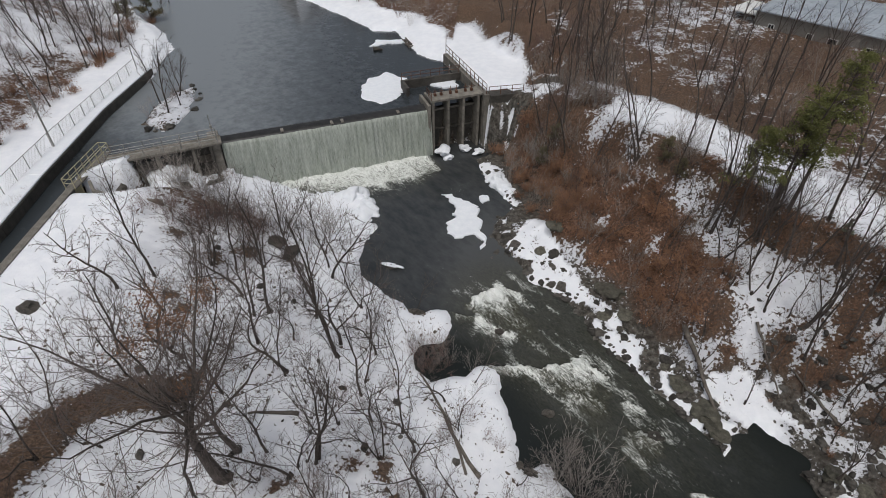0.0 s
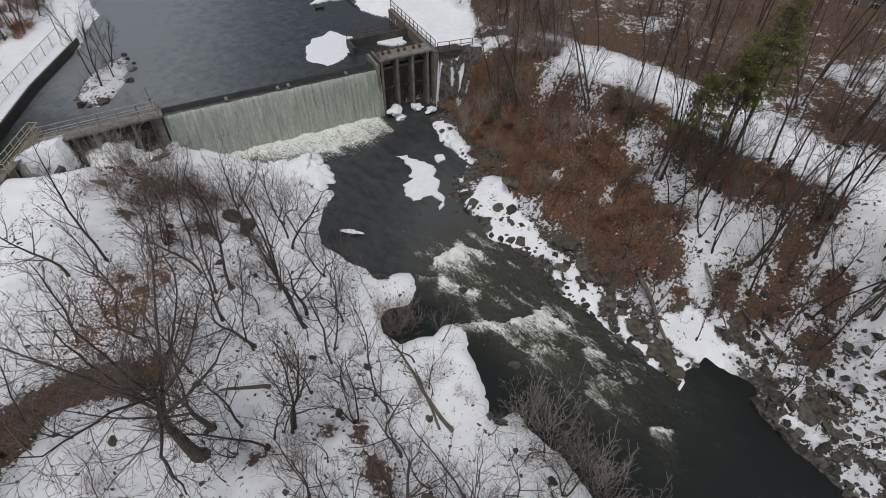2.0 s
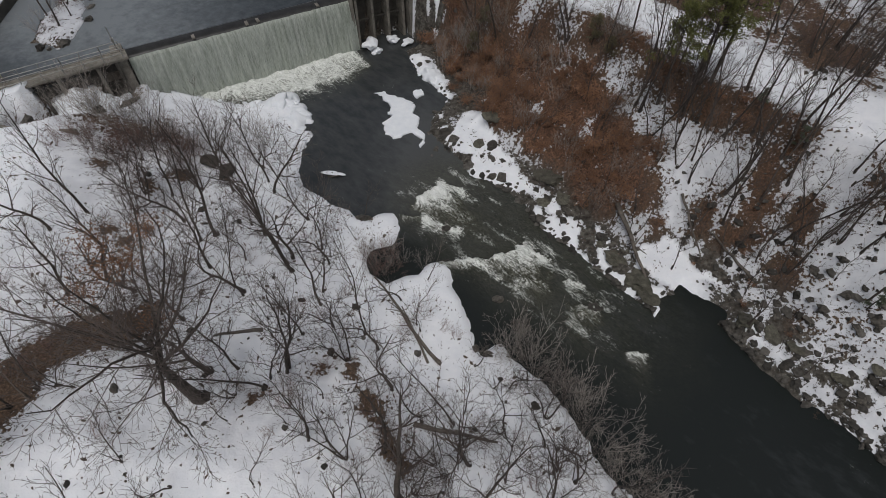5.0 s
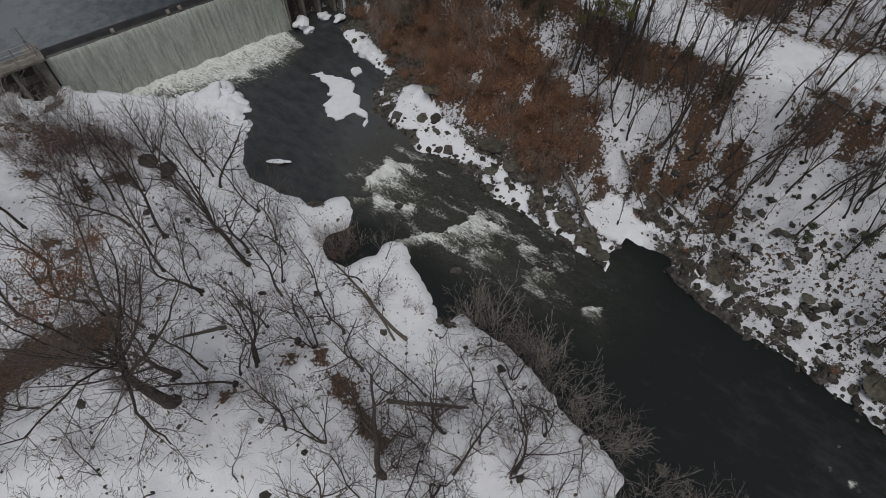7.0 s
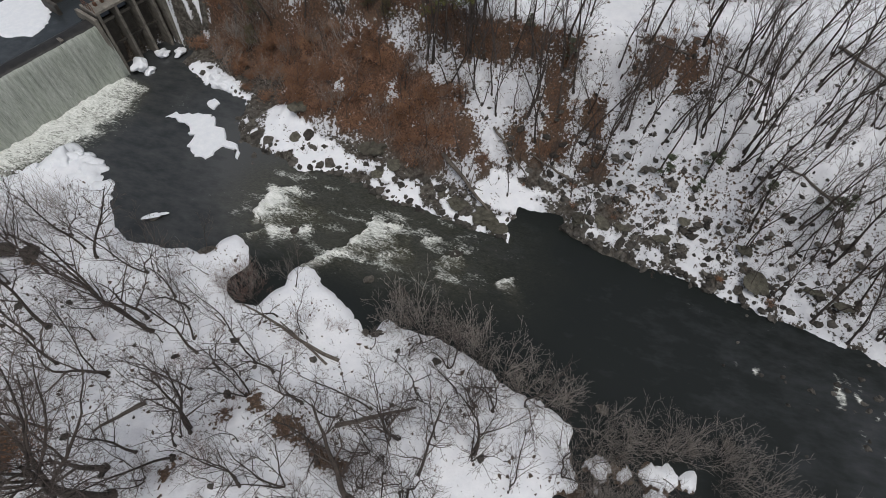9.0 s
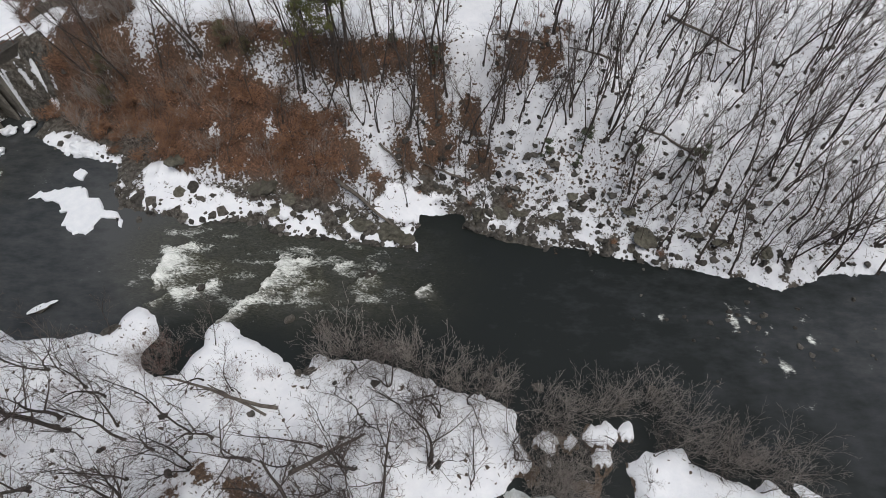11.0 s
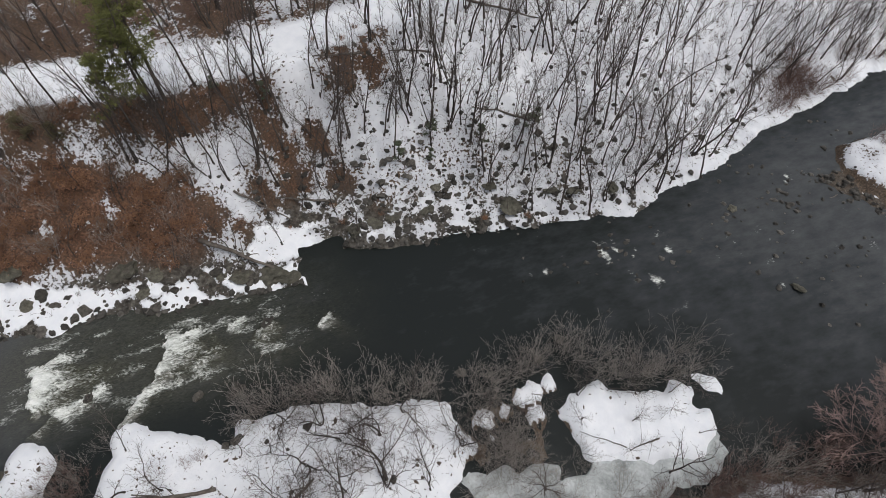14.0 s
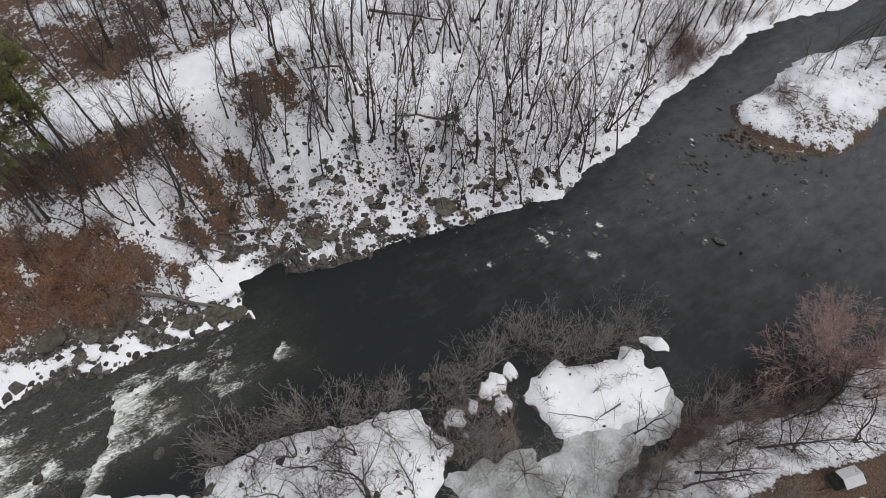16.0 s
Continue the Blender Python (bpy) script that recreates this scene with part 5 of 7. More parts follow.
second, _ = bare_tree("great_tree", 78, 7.0, 0.24, 0.12, (0.03, 0.07, 0.05, 0.03), 5, (7, 6, 5, 3), (1.15, 0.46, 0.45, 0.45), (40, 42, 42, 40), 0.55, 0.5)
second.matrix_basis = pose(-15.2, 19.0, ground_at(-15.2, 19.0) - 0.1, -6, -8, 140)
tagged(second, "leafless tree with long forking limbs beside the great tree", "tree")
bent, _ = bare_tree("bent_tree", 79, 7.5, 0.24, 0.20, (0.01, 0.08, 0.05), 4, (9, 6, 4), (0.42, 0.45, 0.45), (55, 45, 42), 0.5, 0.25)
bent.matrix_basis = pose(-2.0, 9.8, ground_at(-2.0, 9.8) - 0.1, -26, -14, 0)
tagged(bent, "leaning leafless tree with a thick bent trunk", "tree")
plant(SPREAD, [(16.8, -12.0, 0.6), (10.6, -6.1, 0.7), (11.2, -9.2, 0.7), (11.7, -3.3, 0.6), (23.6, -28.6, 0.9), (17.7, -24.0, 0.8), (21.5, -26.0, 0.9), (17.5, -21.5, 0.8), (14.5, -16.5, 0.8), (12.5, -13.0, 0.7), (24.0, -31.0, 0.9), (19.6, -29.0, 0.9), (17.4, -19.2, 0.6), (13.2, -15.6, 0.7), (20.4, -24.0, 0.6)], "leafless spreading tree on the brushy bank above the lot", "tree", "lot trees", (0.9, 1.1), 0.1, 8, 46)
THIN = [bare_tree("thin_tree", 190 + k, 9.0, 0.075, 0.13, (0.03, 0.09, 0.05), 3, (11, 7), (0.36, 0.42), (42, 42), 0.55, 0.25, 1 + k % 3, 0.22)[0] for k in range(5)]
thin_rows = []
while len(thin_rows) < 60:
    x, y = g.uniform(-30, 13), g.uniform(4, 48)
    if inside(np.array([x]), np.array([y]), LEFT_RING)[0] and line_distance(np.array([x]), np.array([y]), SHORE_LEFT)[0] > 0.8 and x > -33 + 0.35 * max(0, y - 20):
        thin_rows.append((x, y, g.uniform(0.6, 1.1)))
plant(THIN, thin_rows, "thin crooked leafless tree standing in snow", "tree", "thin riverside trees", (0.85, 1.15), 0.1, 9, 47)
pen_thin = [(67 + g.random() * 22, 0, g.uniform(0.4, 0.75)) for k in range(46)]
pen_thin = [(x, -34 - 1.35 * (x - 69) + g.gauss(0, 4.0), s) for x, y, s in pen_thin]
plant(THIN, [(15.6, -5.0, 0.4), (18.0, -4.2, 0.45), (20.0, -3.4, 0.5), (21.4, -5.6, 0.5), (22.2, -8.0, 0.55), (23.4, -10.6, 0.5), (21.8, -11.0, 0.4), (19.6, -8.2, 0.4), (24.8, -13.2, 0.5), (17.2, -8.6, 0.4), (20.8, -13.4, 0.45), (14.6, 3.4, 0.5), (16.6, 1.4, 0.55), (18.6, 0.2, 0.5), (13.2, 5.8, 0.5)],
      "thin leafless sapling on the low snowy island", "sapling", "island saplings", (0.85, 1.15), 0.1, 12, 49)
plant(THIN, [r for r in pen_thin if inside(np.array([r[0]]), np.array([r[1]]), PENINSULA)[0]], "thin leafless tree on the snowy point", "tree", "thin point trees", (0.9, 1.1), 0.1, 10, 48)
retire(POLES + FAR_POLES + SAPLINGS + SPREAD + TALL + THIN)

# ---- shrubs ----
def shrub(name, seed, tall, stems, splay, twig, radius=0.022, kids=(7, 4), lift=(0.04, 0.06, 0.04)):
    g = Grower(seed, 0.10, lift, 3, kids, (0.45, 0.42), (32, 38), 0.6)
    g.segments, g.sides, g.woody, g.least = (3, 1, 1), (3,), 0, 0.0085
    for k in range(stems):
        w, r = g.rng.uniform(0, 6.283), g.rng.random() ** 0.5
        way = Vector((math.cos(w) * splay * r, math.sin(w) * splay * r, 1))
        g.limb(Vector((math.cos(w), math.sin(w), 0)) * 0.35 * r + Vector((0, 0, -0.2)), way, tall * g.rng.uniform(0.7, 1.1), radius, 0, 0.2)
    top = empty(name)
    root = []
    for k in range(8):
        w = 6.283 * k / 8
        root.append(Vector((math.cos(w) * 0.3, math.sin(w) * 0.3, -0.25)))
    root.append(Vector((0, 0, 0.22)))
    part("root_crown", root, [(k, (k + 1) % 8, 8) for k in range(8)], BARK, top)
    tagged(part("branchwork", *g.twigs, twig, top), kind="stuff")
    return top, g


def leaf_card(verts, faces, p, rng, size):
    """One small curled leaf."""
    a = Vector((rng.gauss(0, 1), rng.gauss(0, 1), rng.gauss(0, 0.6))).normalized() * size
    b = a.orthogonal().normalized() * size * 0.55
    b.rotate(Matrix.Rotation(rng.uniform(0, 6.28), 3, a.normalized()))
    k = len(verts)
    c = a.cross(b).normalized() * size * 0.25
    verts.extend((p - a, p + b + c, p + a, p - b + c))
    faces.extend(((k, k + 1, k + 2), (k, k + 2, k + 3)))


def leafy(name, seed, tall, stems, splay, leaves, spread, size, material, twig):
    top, g = shrub(name, seed, tall, stems, splay, twig, 0.02, (4, 2))
    v, f = [], []
    for k in range(leaves):
        p = g.tips[g.rng.randrange(len(g.tips))]
        q = p * g.rng.uniform(0.5, 1.0) + Vector((g.rng.gauss(0, 1), g.rng.gauss(0, 1), g.rng.gauss(0, 0.7))) * spread
        q.z = max(q.z, 0.05)
        leaf_card(v, f, q, g.rng, size * g.rng.uniform(0.6, 1.3))
    tagged(part("foliage", v, f, material, top), kind="stuff")
    return top


def brushwood(models, rows, label, seed):
    """Far shrubs that nobody could count, joined into one object."""
    rng = random.Random(seed)
    verts, faces = [], []
    for k, (x, y, size) in enumerate(rows):
        me = [c for c in models[k % len(models)].children if c.name.startswith("branchwork")][0].data
        m = pose(x, y, ground_at(x, y) - 0.05, rng.gauss(0, 6), rng.gauss(0, 6), rng.uniform(0, 360)) @ Matrix.Scale(size * rng.uniform(0.9, 1.25), 4)
        b = len(verts)
        verts.extend(m @ v.co for v in me.vertices)
        faces.extend(tuple(b + i for i in p.vertices) for p in me.polygons)
    tagged(part("brushwood", verts, faces, me.materials[0]), label, "brush", kind="stuff")


BRUSH = [shrub("shrub", 200 + k, 4.2, 7, 0.5, TAN_TWIG, 0.021, (6, 3))[0] for k in range(4)]
RED_BRUSH = [shrub("red_shrub", 220 + k, 2.9, 9, 0.75, RED_TWIG, 0.018, (6, 3))[0] for k in range(3)]
DRY = [leafy("brown_shrub", 240 + k, 1.8, 9, 0.9, 520, 0.24, 0.085, LEAF_BROWN, RED_TWIG) for k in range(4)]
brush_rows, red_rows = [], []
SHORE_BRUSH = [(6.6, 21.5), (7.8, 20.2), (10.3, 18.0), (11.6, 15.4), (12.8, 12.2), (14.3, 9.6), (15.3, 7.4)]
ISLE_BRUSH = [(16.0, 5.0), (18.0, 3.4), (20.5, 1.0), (22.6, -1.5), (23.4, -4.5), (23.6, -7.5), (25.2, -10.2), (26.6, -12.5)]
g = random.Random(9)
for line, count, wide in ((SHORE_BRUSH, 24, 0.55), (ISLE_BRUSH, 34, 0.9)):
    for k in range(count):
        t = (k + g.random()) / count * (len(line) - 1)
        a, b = Vector(line[int(t)]), Vector(line[min(int(t) + 1, len(line) - 1)])
        p = a.lerp(b, t - int(t))
        brush_rows.append((p.x + g.gauss(0, wide), p.y + g.gauss(0, wide), g.uniform(0.6, 1.15)))
brush_rows += [(14.5 + g.uniform(-2, 3), 1.5 + g.uniform(-3, 3), g.uniform(0.4, 0.8)) for k in range(26)]
brush_rows += [(11.8 + g.gauss(0, 1.7), -5 + g.uniform(-9, 7), g.uniform(0.5, 1.0)) for k in range(40)]
brush_rows += [(-27 + g.gauss(0, 4.5), 45.5 + g.gauss(0, 1.6), g.uniform(0.7, 1.2)) for k in range(24)]
near_brush = [(-6 + g.uniform(-16, 16), 18 + g.uniform(-11, 22), g.uniform(0.3, 0.65)) for k in range(44)]
near_brush += [(p.x + g.gauss(0, 0.7), p.y + g.gauss(0, 0.7), g.uniform(0.3, 0.55)) for line in (BERM, ARC_BRUSH) for p in [Vector(line[k // 3]).lerp(Vector(line[k // 3 + 1]), (k % 3) / 3) for k in range(3 * len(line) - 3)]]
near_brush = [r for r in near_brush if inside(np.array([r[0]]), np.array([r[1]]), LEFT_RING)[0]]
brush_rows += [(-2.6 + g.gauss(0, 1.2), 30.6 + g.gauss(0, 0.9), g.uniform(0.35, 0.6)) for k in range(14)]
plant(BRUSH, brush_rows, "dense leafless grey-brown shrub at the water's edge", "shrub", "bank shrubs", (0.9, 1.15), 0.05, 5, 51)
red_rows = [(-3.6, 30.0, 0.8), (-2.6, 30.9, 0.75), (-4.2, 31.0, 0.7), (-2.0, 29.8, 0.6), (-3.3, 29.0, 0.7)]
for k in range(30):
    t = g.random()
    red_rows.append((13 + 12 * t + g.gauss(0, 1.0), -11 - 14 * t + g.gauss(0, 1.2), g.uniform(0.5, 1.0)))
for k in range(44):
    red_rows.append((-26 + g.gauss(0, 3.2), 42.6 + g.gauss(0, 1.5), g.uniform(0.5, 0.95)))
for k in range(22):
    t = g.random()
    brush_south = (12.5 + 14 * t + g.gauss(0, 1.4), -13.5 - 15 * t + g.gauss(0, 1.6), g.uniform(0.35, 0.75))
    red_rows.append(brush_south)
red_rows += [(63.5 + g.gauss(0, 1.8), -29.8 + g.gauss(0, 1.8), g.uniform(0.25, 0.55)) for k in range(30)]
red_rows += [(-16.0, 86.0, 0.5), (-15.4, 85.6, 0.4)]
red_rows += [(69.0 + g.gauss(0, 2.4), -18.0 + g.gauss(0, 1.4), g.uniform(0.6, 1.1)) for k in range(34)]
red_rows += [(81 + g.gauss(0, 5), -26 + g.gauss(0, 4), g.uniform(0.4, 0.9)) for k in range(34)]
red_rows = [r for r in red_rows if r[0] < 60 or inside(np.array([r[0]]), np.array([r[1]]), RIGHT_RING)[0] or inside(np.array([r[0]]), np.array([r[1]]), PENINSULA)[0]]
red_rows += [(65.5, -14.0, 1.2), (66.8, -16.2, 1.1), (64.0, -15.2, 1.0), (68, -18, 1.0), (66, -17.4, 0.9)]
plant(RED_BRUSH, red_rows, "dense leafless reddish-brown shrub", "shrub", "red shrubs", (0.9, 1.15), 0.05, 6, 52)
WILLOW = simple("red_willow_twigs", (0.27, 0.18, 0.16), (0.52, 0.37, 0.33), 2.0, 0.9, 0, vary=0)
willow, _ = bare_tree("willow_tree", 261, 5.0, 0.26, 0.12, (0.02, 0.05, 0.04, 0.03), 5, (14, 11, 10, 6), (1.9, 0.50, 0.46, 0.45), (56, 44, 42, 40), 0.42, 0.35, 1, 0.0, BARK, WILLOW)
willow.matrix_basis = pose(23.9, -27.8, ground_at(23.9, -27.8) - 0.2, 4, 16, 30)
tagged(willow, "broad leafless willow with a dome of reddish twigs over the water", "tree")
south_rows = []
while len(south_rows) < 90:
    x, y = g.uniform(8, 34), g.uniform(-46, -9)
    d = float(line_distance(np.array([x]), np.array([y]), SHORE_SOUTH)[0])
    if d < 4.6 and inside(np.array([x]), np.array([y]), SOUTH_RING)[0] and g.random() < 1.15 - d / 5:
        south_rows.append((x, y, g.uniform(0.35, 0.9)))
while len(south_rows) < 170:
    x, y = g.uniform(6, 34), g.uniform(-46, -9)
    d = float(line_distance(np.array([x]), np.array([y]), SHORE_SOUTH)[0])
    if 1.5 < d < 7.5 and inside(np.array([x]), np.array([y]), SOUTH_RING)[0] and (x, y) < (14.5, 99):
        south_rows.append((x, y, g.uniform(0.25, 0.5)))
    elif d < 6.0 and inside(np.array([x]), np.array([y]), SOUTH_RING)[0] and g.random() < 0.5:
        south_rows.append((x, y, g.uniform(0.22, 0.5)))
south_rows += [(19.8, -18.6, 0.9), (20.6, -20.4, 1.0), (21.8, -22.0, 1.0), (22.8, -24.4, 0.9), (18.6, -16.6, 0.8), (21.0, -17.8, 0.7)]
dry_rows = []
while len(dry_rows) < 120:
    x, y = g.uniform(2, 27), g.uniform(30, 67)
    if inside(np.array([x]), np.array([y]), BROWN)[0]:
        dry_rows.append((x, y, g.uniform(0.55, 1.1)))
for cx, cy, r in LITTER:
    dry_rows += [(cx + g.gauss(0, r * 0.8), cy + g.gauss(0, r * 0.8), g.uniform(0.2, 0.42)) for k in range(1)]
for k in range(18):
    a, b = Vector(BELT[k % 8]), Vector(BELT[k % 8 + 1])
    q = a.lerp(b, g.random())
    dry_rows.append((q.x + g.gauss(0, 0.8), q.y + g.gauss(0, 0.8), g.uniform(0.4, 0.8)))
plant(DRY, dry_rows, "low shrub thick with dry rust-brown leaves", "shrub", "brown thicket", (0.85, 1.2), 0.05, 6, 53)
hill_rows = []
for k in range(120):
    hill_rows.append((g.uniform(6, 60), g.uniform(38, 100), g.uniform(0.7, 1.2)))
hill_rows = [r for r in hill_rows if inside(np.array([r[0]]), np.array([r[1]]), ROAD + [(120, 900), (-4, 900)])[0] and line_distance(np.array([r[0]]), np.array([r[1]]), ROAD)[0] > 4 and not (-18 < (Vector(r[:2]) - HA).dot(hn) < 3 and (Vector(r[:2]) - HA).dot(hu) > -5)
             and line_distance(np.array([r[0]]), np.array([r[1]]), SHORE_RIGHT)[0] > 14]
hill_rows += [(g.uniform(6.5, 17), g.uniform(60, 80), g.uniform(0.6, 1.0)) for k in range(34)]
hill_rows += [(-6 - 0.95 * k + g.gauss(0, 1.5), 95 + 0.8 * k + g.gauss(0, 1.2), g.uniform(0.6, 1.0)) for k in range(26)]
brushwood(RED_BRUSH, hill_rows[::2], "leafless reddish brush in the wood beyond the road", 54)
brushwood(BRUSH, hill_rows[1::2], "leafless grey-brown brush in the wood beyond the road", 64)
west_brush = [(-52.5 - g.random() ** 1.6 * 14 - 0.12 * max(0, y - 60), y, g.uniform(0.45, 0.9)) for y in [g.uniform(42, 100) for k in range(80)]]
west_brush += [(-43.6 - 0.062 * (y - 37) + g.gauss(0, 0.12), y, g.uniform(0.12, 0.26)) for y in [g.uniform(34, 72) for k in range(36)]]
west_brush += [(-39.5 + g.gauss(0, 1.2), 63 + g.gauss(0, 3.5), g.uniform(0.3, 0.55)) for k in range(16)]
plant(DRY, [(-52 - g.random() * 7 - 0.12 * max(0, y - 60), y, g.uniform(0.5, 0.9)) for y in [g.uniform(42, 100) for k in range(45)]], "low shrub thick with dry brown leaves beside the canal path", "shrub", "canal leaf shrubs", (0.85, 1.2), 0.05, 6, 59)
brushwood(RED_BRUSH, west_brush[::2], "leafless reddish brush beside the canal path", 55)
brushwood(BRUSH, west_brush[1::2], "leafless grey-brown brush beside the canal path", 65)
plant(RED_BRUSH, near_brush, "low leafless brown shrub in the snow", "shrub", "near bank brush", (0.9, 1.15), 0.05, 6, 56)
plant(BRUSH + RED_BRUSH[:2], south_rows, "tangled leafless tan-brown shrub on the bank above the river", "shrub", "south bank shrubs", (0.9, 1.2), 0.05, 10, 57)
grey_rows = [(20.2 + g.gauss(0, 1.2), 50.6 + g.gauss(0, 1.2), g.uniform(0.5, 0.9)) for k in range(8)] + [(10.5 + g.gauss(0, 2.6), 61.0 + g.gauss(0, 2.0), g.uniform(0.6, 1.0)) for k in range(18)]
while len(grey_rows) < 66:
    x, y = g.uniform(2, 27), g.uniform(30, 67)
    if inside(np.array([x]), np.array([y]), BROWN)[0]:
        grey_rows.append((x, y, g.uniform(0.4, 0.8)))
plant(BRUSH, grey_rows, "leafless grey-brown shrub in the rusty thicket", "shrub", "thicket shrubs", (0.9, 1.2), 0.05, 8, 58)
retire(BRUSH + RED_BRUSH + DRY)

# ---- evergreens ----
def conifer(name, seed, tall, crown_from, reach, clumps, needle, size, open_top=False):
    rng = random.Random(seed)
    wood, green = ([], []), ([], [])
    pts = [Vector((math.sin(k * 0.8) * 0.06 * tall / 10, math.cos(k * 0.9) * 0.05 * tall / 10, -0.3 + tall * k / 8)) for k in range(9)]
    tube(*wood, pts, tall * 0.013 + 0.02, 0.02, 7)
    for k in range(clumps):
        h = crown_from + (1 - crown_from) * rng.random() ** 0.8
        span = reach * (1.05 - ((h - crown_from) / (1 - crown_from)) ** 1.3 * 0.85) * rng.uniform(0.6, 1.15)
        w = rng.uniform(0, 6.283)
        a = Vector((0, 0, tall * h))
        b = a + Vector((math.cos(w) * span, math.sin(w) * span, span * rng.uniform(-0.05, 0.35)))
        tube(*wood, [a, a.lerp(b, 0.5) + Vector((0, 0, 0.05)), b], 0.035, 0.012, 3)
        for j in range(13):
            p = a.lerp(b, rng.uniform(0.35, 1.05)) + Vector((rng.gauss(0, 0.20), rng.gauss(0, 0.20), rng.gauss(0, 0.12))) * reach * 0.4
            for q in range(13):
                leaf_card(*green, p + Vector((rng.gauss(0, 1), rng.gauss(0, 1), rng.gauss(0, 0.7))) * size * 1.4, rng, size * rng.uniform(0.7, 1.2))
    top = empty(name)
    part("trunk", *wood, BARK, top, "", True)
    part("crown", *green, needle, top)
    return top


for k, (x, y, tall, reach, n) in enumerate(((25.6, 40.2, 12.5, 2.8, 64), (27.8, 41.2, 14.0, 2.8, 60), (23.8, 41.8, 10.0, 2.0, 34))):
    pine = conifer("pine_tree", 300 + k, tall, 0.46, reach, n, NEEDLE, 0.085)
    pine.matrix_basis = pose(x, y, ground_at(x, y), 0, 0, 50 * k)
    tagged(pine, "tall olive-green pine with a bare lower trunk", "tree", "pines")
SAP_GREEN = [conifer("hemlock_sapling", 320 + k, 3.2, 0.25, 0.8, 12, HEMLOCK, 0.06) for k in range(2)]
OLIVES = [conifer("olive_evergreen", 330 + k, 4.6, 0.12, 1.9, 22, OLIVE, 0.10) for k in range(2)]
plant(SAP_GREEN, [(35.3, 20.8, 1.0), (38.7, 18.7, 1.0), (40.5, 13.9, 1.0), (44.1, 9.5, 1.1), (33.1, 33.9, 0.8), (30.7, 37.7, 0.7), (37.0, 18.0, 0.7)], "thin grey-green evergreen sapling in the snow", "sapling", "evergreen saplings", (0.9, 1.1), 0.0, 4, 61)
plant(OLIVES, [(19.3, 50.4, 0.6), (20.6, 48.4, 0.5), (8.0, 60.0, 0.7), (9.6, 60.8, 0.6), (-58, 97, 1.3), (-60, 93, 1.1)], "dull olive evergreen in the brush", "tree", "olive evergreens", (0.9, 1.1), 0.0, 4, 62)
retire(SAP_GREEN + OLIVES)

# ---- rocks ----
def stone(name, seed, flat, rough, detail=1):
    """One boulder of about one metre radius, faceted and worn."""
    rng = random.Random(seed)
    bm = bmesh.new()
    bmesh.ops.create_icosphere(bm, subdivisions=detail + 1, radius=1.0)
    off = Vector((rng.uniform(0, 50), rng.uniform(0, 50), rng.uniform(0, 50)))
    cuts = [(Vector((rng.gauss(0, 1), rng.gauss(0, 1), rng.gauss(0, 0.8))).normalized(), rng.uniform(0.55, 0.85)) for k in range(5)]
    for v in bm.verts:
        p = v.co.copy()
        for n, h in cuts:
            over = p.dot(n) - h
            if over > 0:
                p -= n * over * 0.85
        p *= 1 + rough * noise.noise(p * 1.6 + off)
        v.co = (p.x * 1.15, p.y * 0.9, p.z * flat)
    me = bpy.data.meshes.new(name)
    bm.to_mesh(me)
    bm.free()
    return me


ROCK_MESHES = [stone("rock", 400 + k, random.Random(k).uniform(0.5, 0.85), 0.7) for k in range(9)]
for me in ROCK_MESHES:
    me.materials.append(STONE)
MOSSY = [stone("mossy_rock", 430 + k, 0.4, 0.8, 2) for k in range(3)]
for me in MOSSY:
    me.materials.append(MOSS_STONE)
ICE_MESHES = [stone("ice_lump", 450 + k, 0.58, 0.65, 2) for k in range(4)]
for me in ICE_MESHES:
    me.materials.append(SNOW)
    me.shade_smooth()


POOLED = {}
sm = Nodes("scattered_stone")
tint = sm.node("ShaderNodeNewGeometry").outputs["Random Per Island"]
tone = sm.ramp(sm.math("ADD", sm.math("MULTIPLY", sm.noise(3, 5, 0.6), 0.6), sm.math("MULTIPLY", tint, 0.4)), [(0.25, (0.026, 0.024, 0.021)), (0.55, (0.068, 0.063, 0.056)), (0.8, (0.16, 0.148, 0.13))])
sm.bump(sm.noise(9, 4, 0.6), 0.03)
SCATTER = sm.done(tone, 0.85, 0.0, 0.3)


def pooled_rock(x, y, r, label, group, rng, sink=0.3, lift=None):
    """A stone too small to pick out by itself, gathered with its like into one object."""
    me = ROCK_MESHES[rng.randrange(len(ROCK_MESHES))]
    z = lift if lift is not None else ground_at(x, y)
    m = pose(x, y, z + r * (0.45 - sink), rng.gauss(0, 10), rng.gauss(0, 10), rng.uniform(0, 360)) @ Matrix.Diagonal((r * rng.uniform(0.85, 1.2), r, r * rng.uniform(0.8, 1.1), 1))
    verts, faces, _ = POOLED.setdefault(group, ([], [], label))
    k = len(verts)
    verts.extend(m @ v.co for v in me.vertices)
    faces.extend(tuple(k + i for i in p.vertices) for p in me.polygons)


def rock_at(x, y, r, label, group, rng, meshes=ROCK_MESHES, name="rock", sink=0.3, category="rock", lift=None):
    ob = new(name, meshes[rng.randrange(len(meshes))])
    z = lift if lift is not None else ground_at(x, y)
    ob.matrix_basis = pose(x, y, z + r * (0.45 - sink), rng.gauss(0, 10), rng.gauss(0, 10), rng.uniform(0, 360)) @ Matrix.Diagonal((r * rng.uniform(0.85, 1.2), r, r * rng.uniform(0.8, 1.1), 1))
    return tagged(ob, label, category, group)


g = random.Random(17)


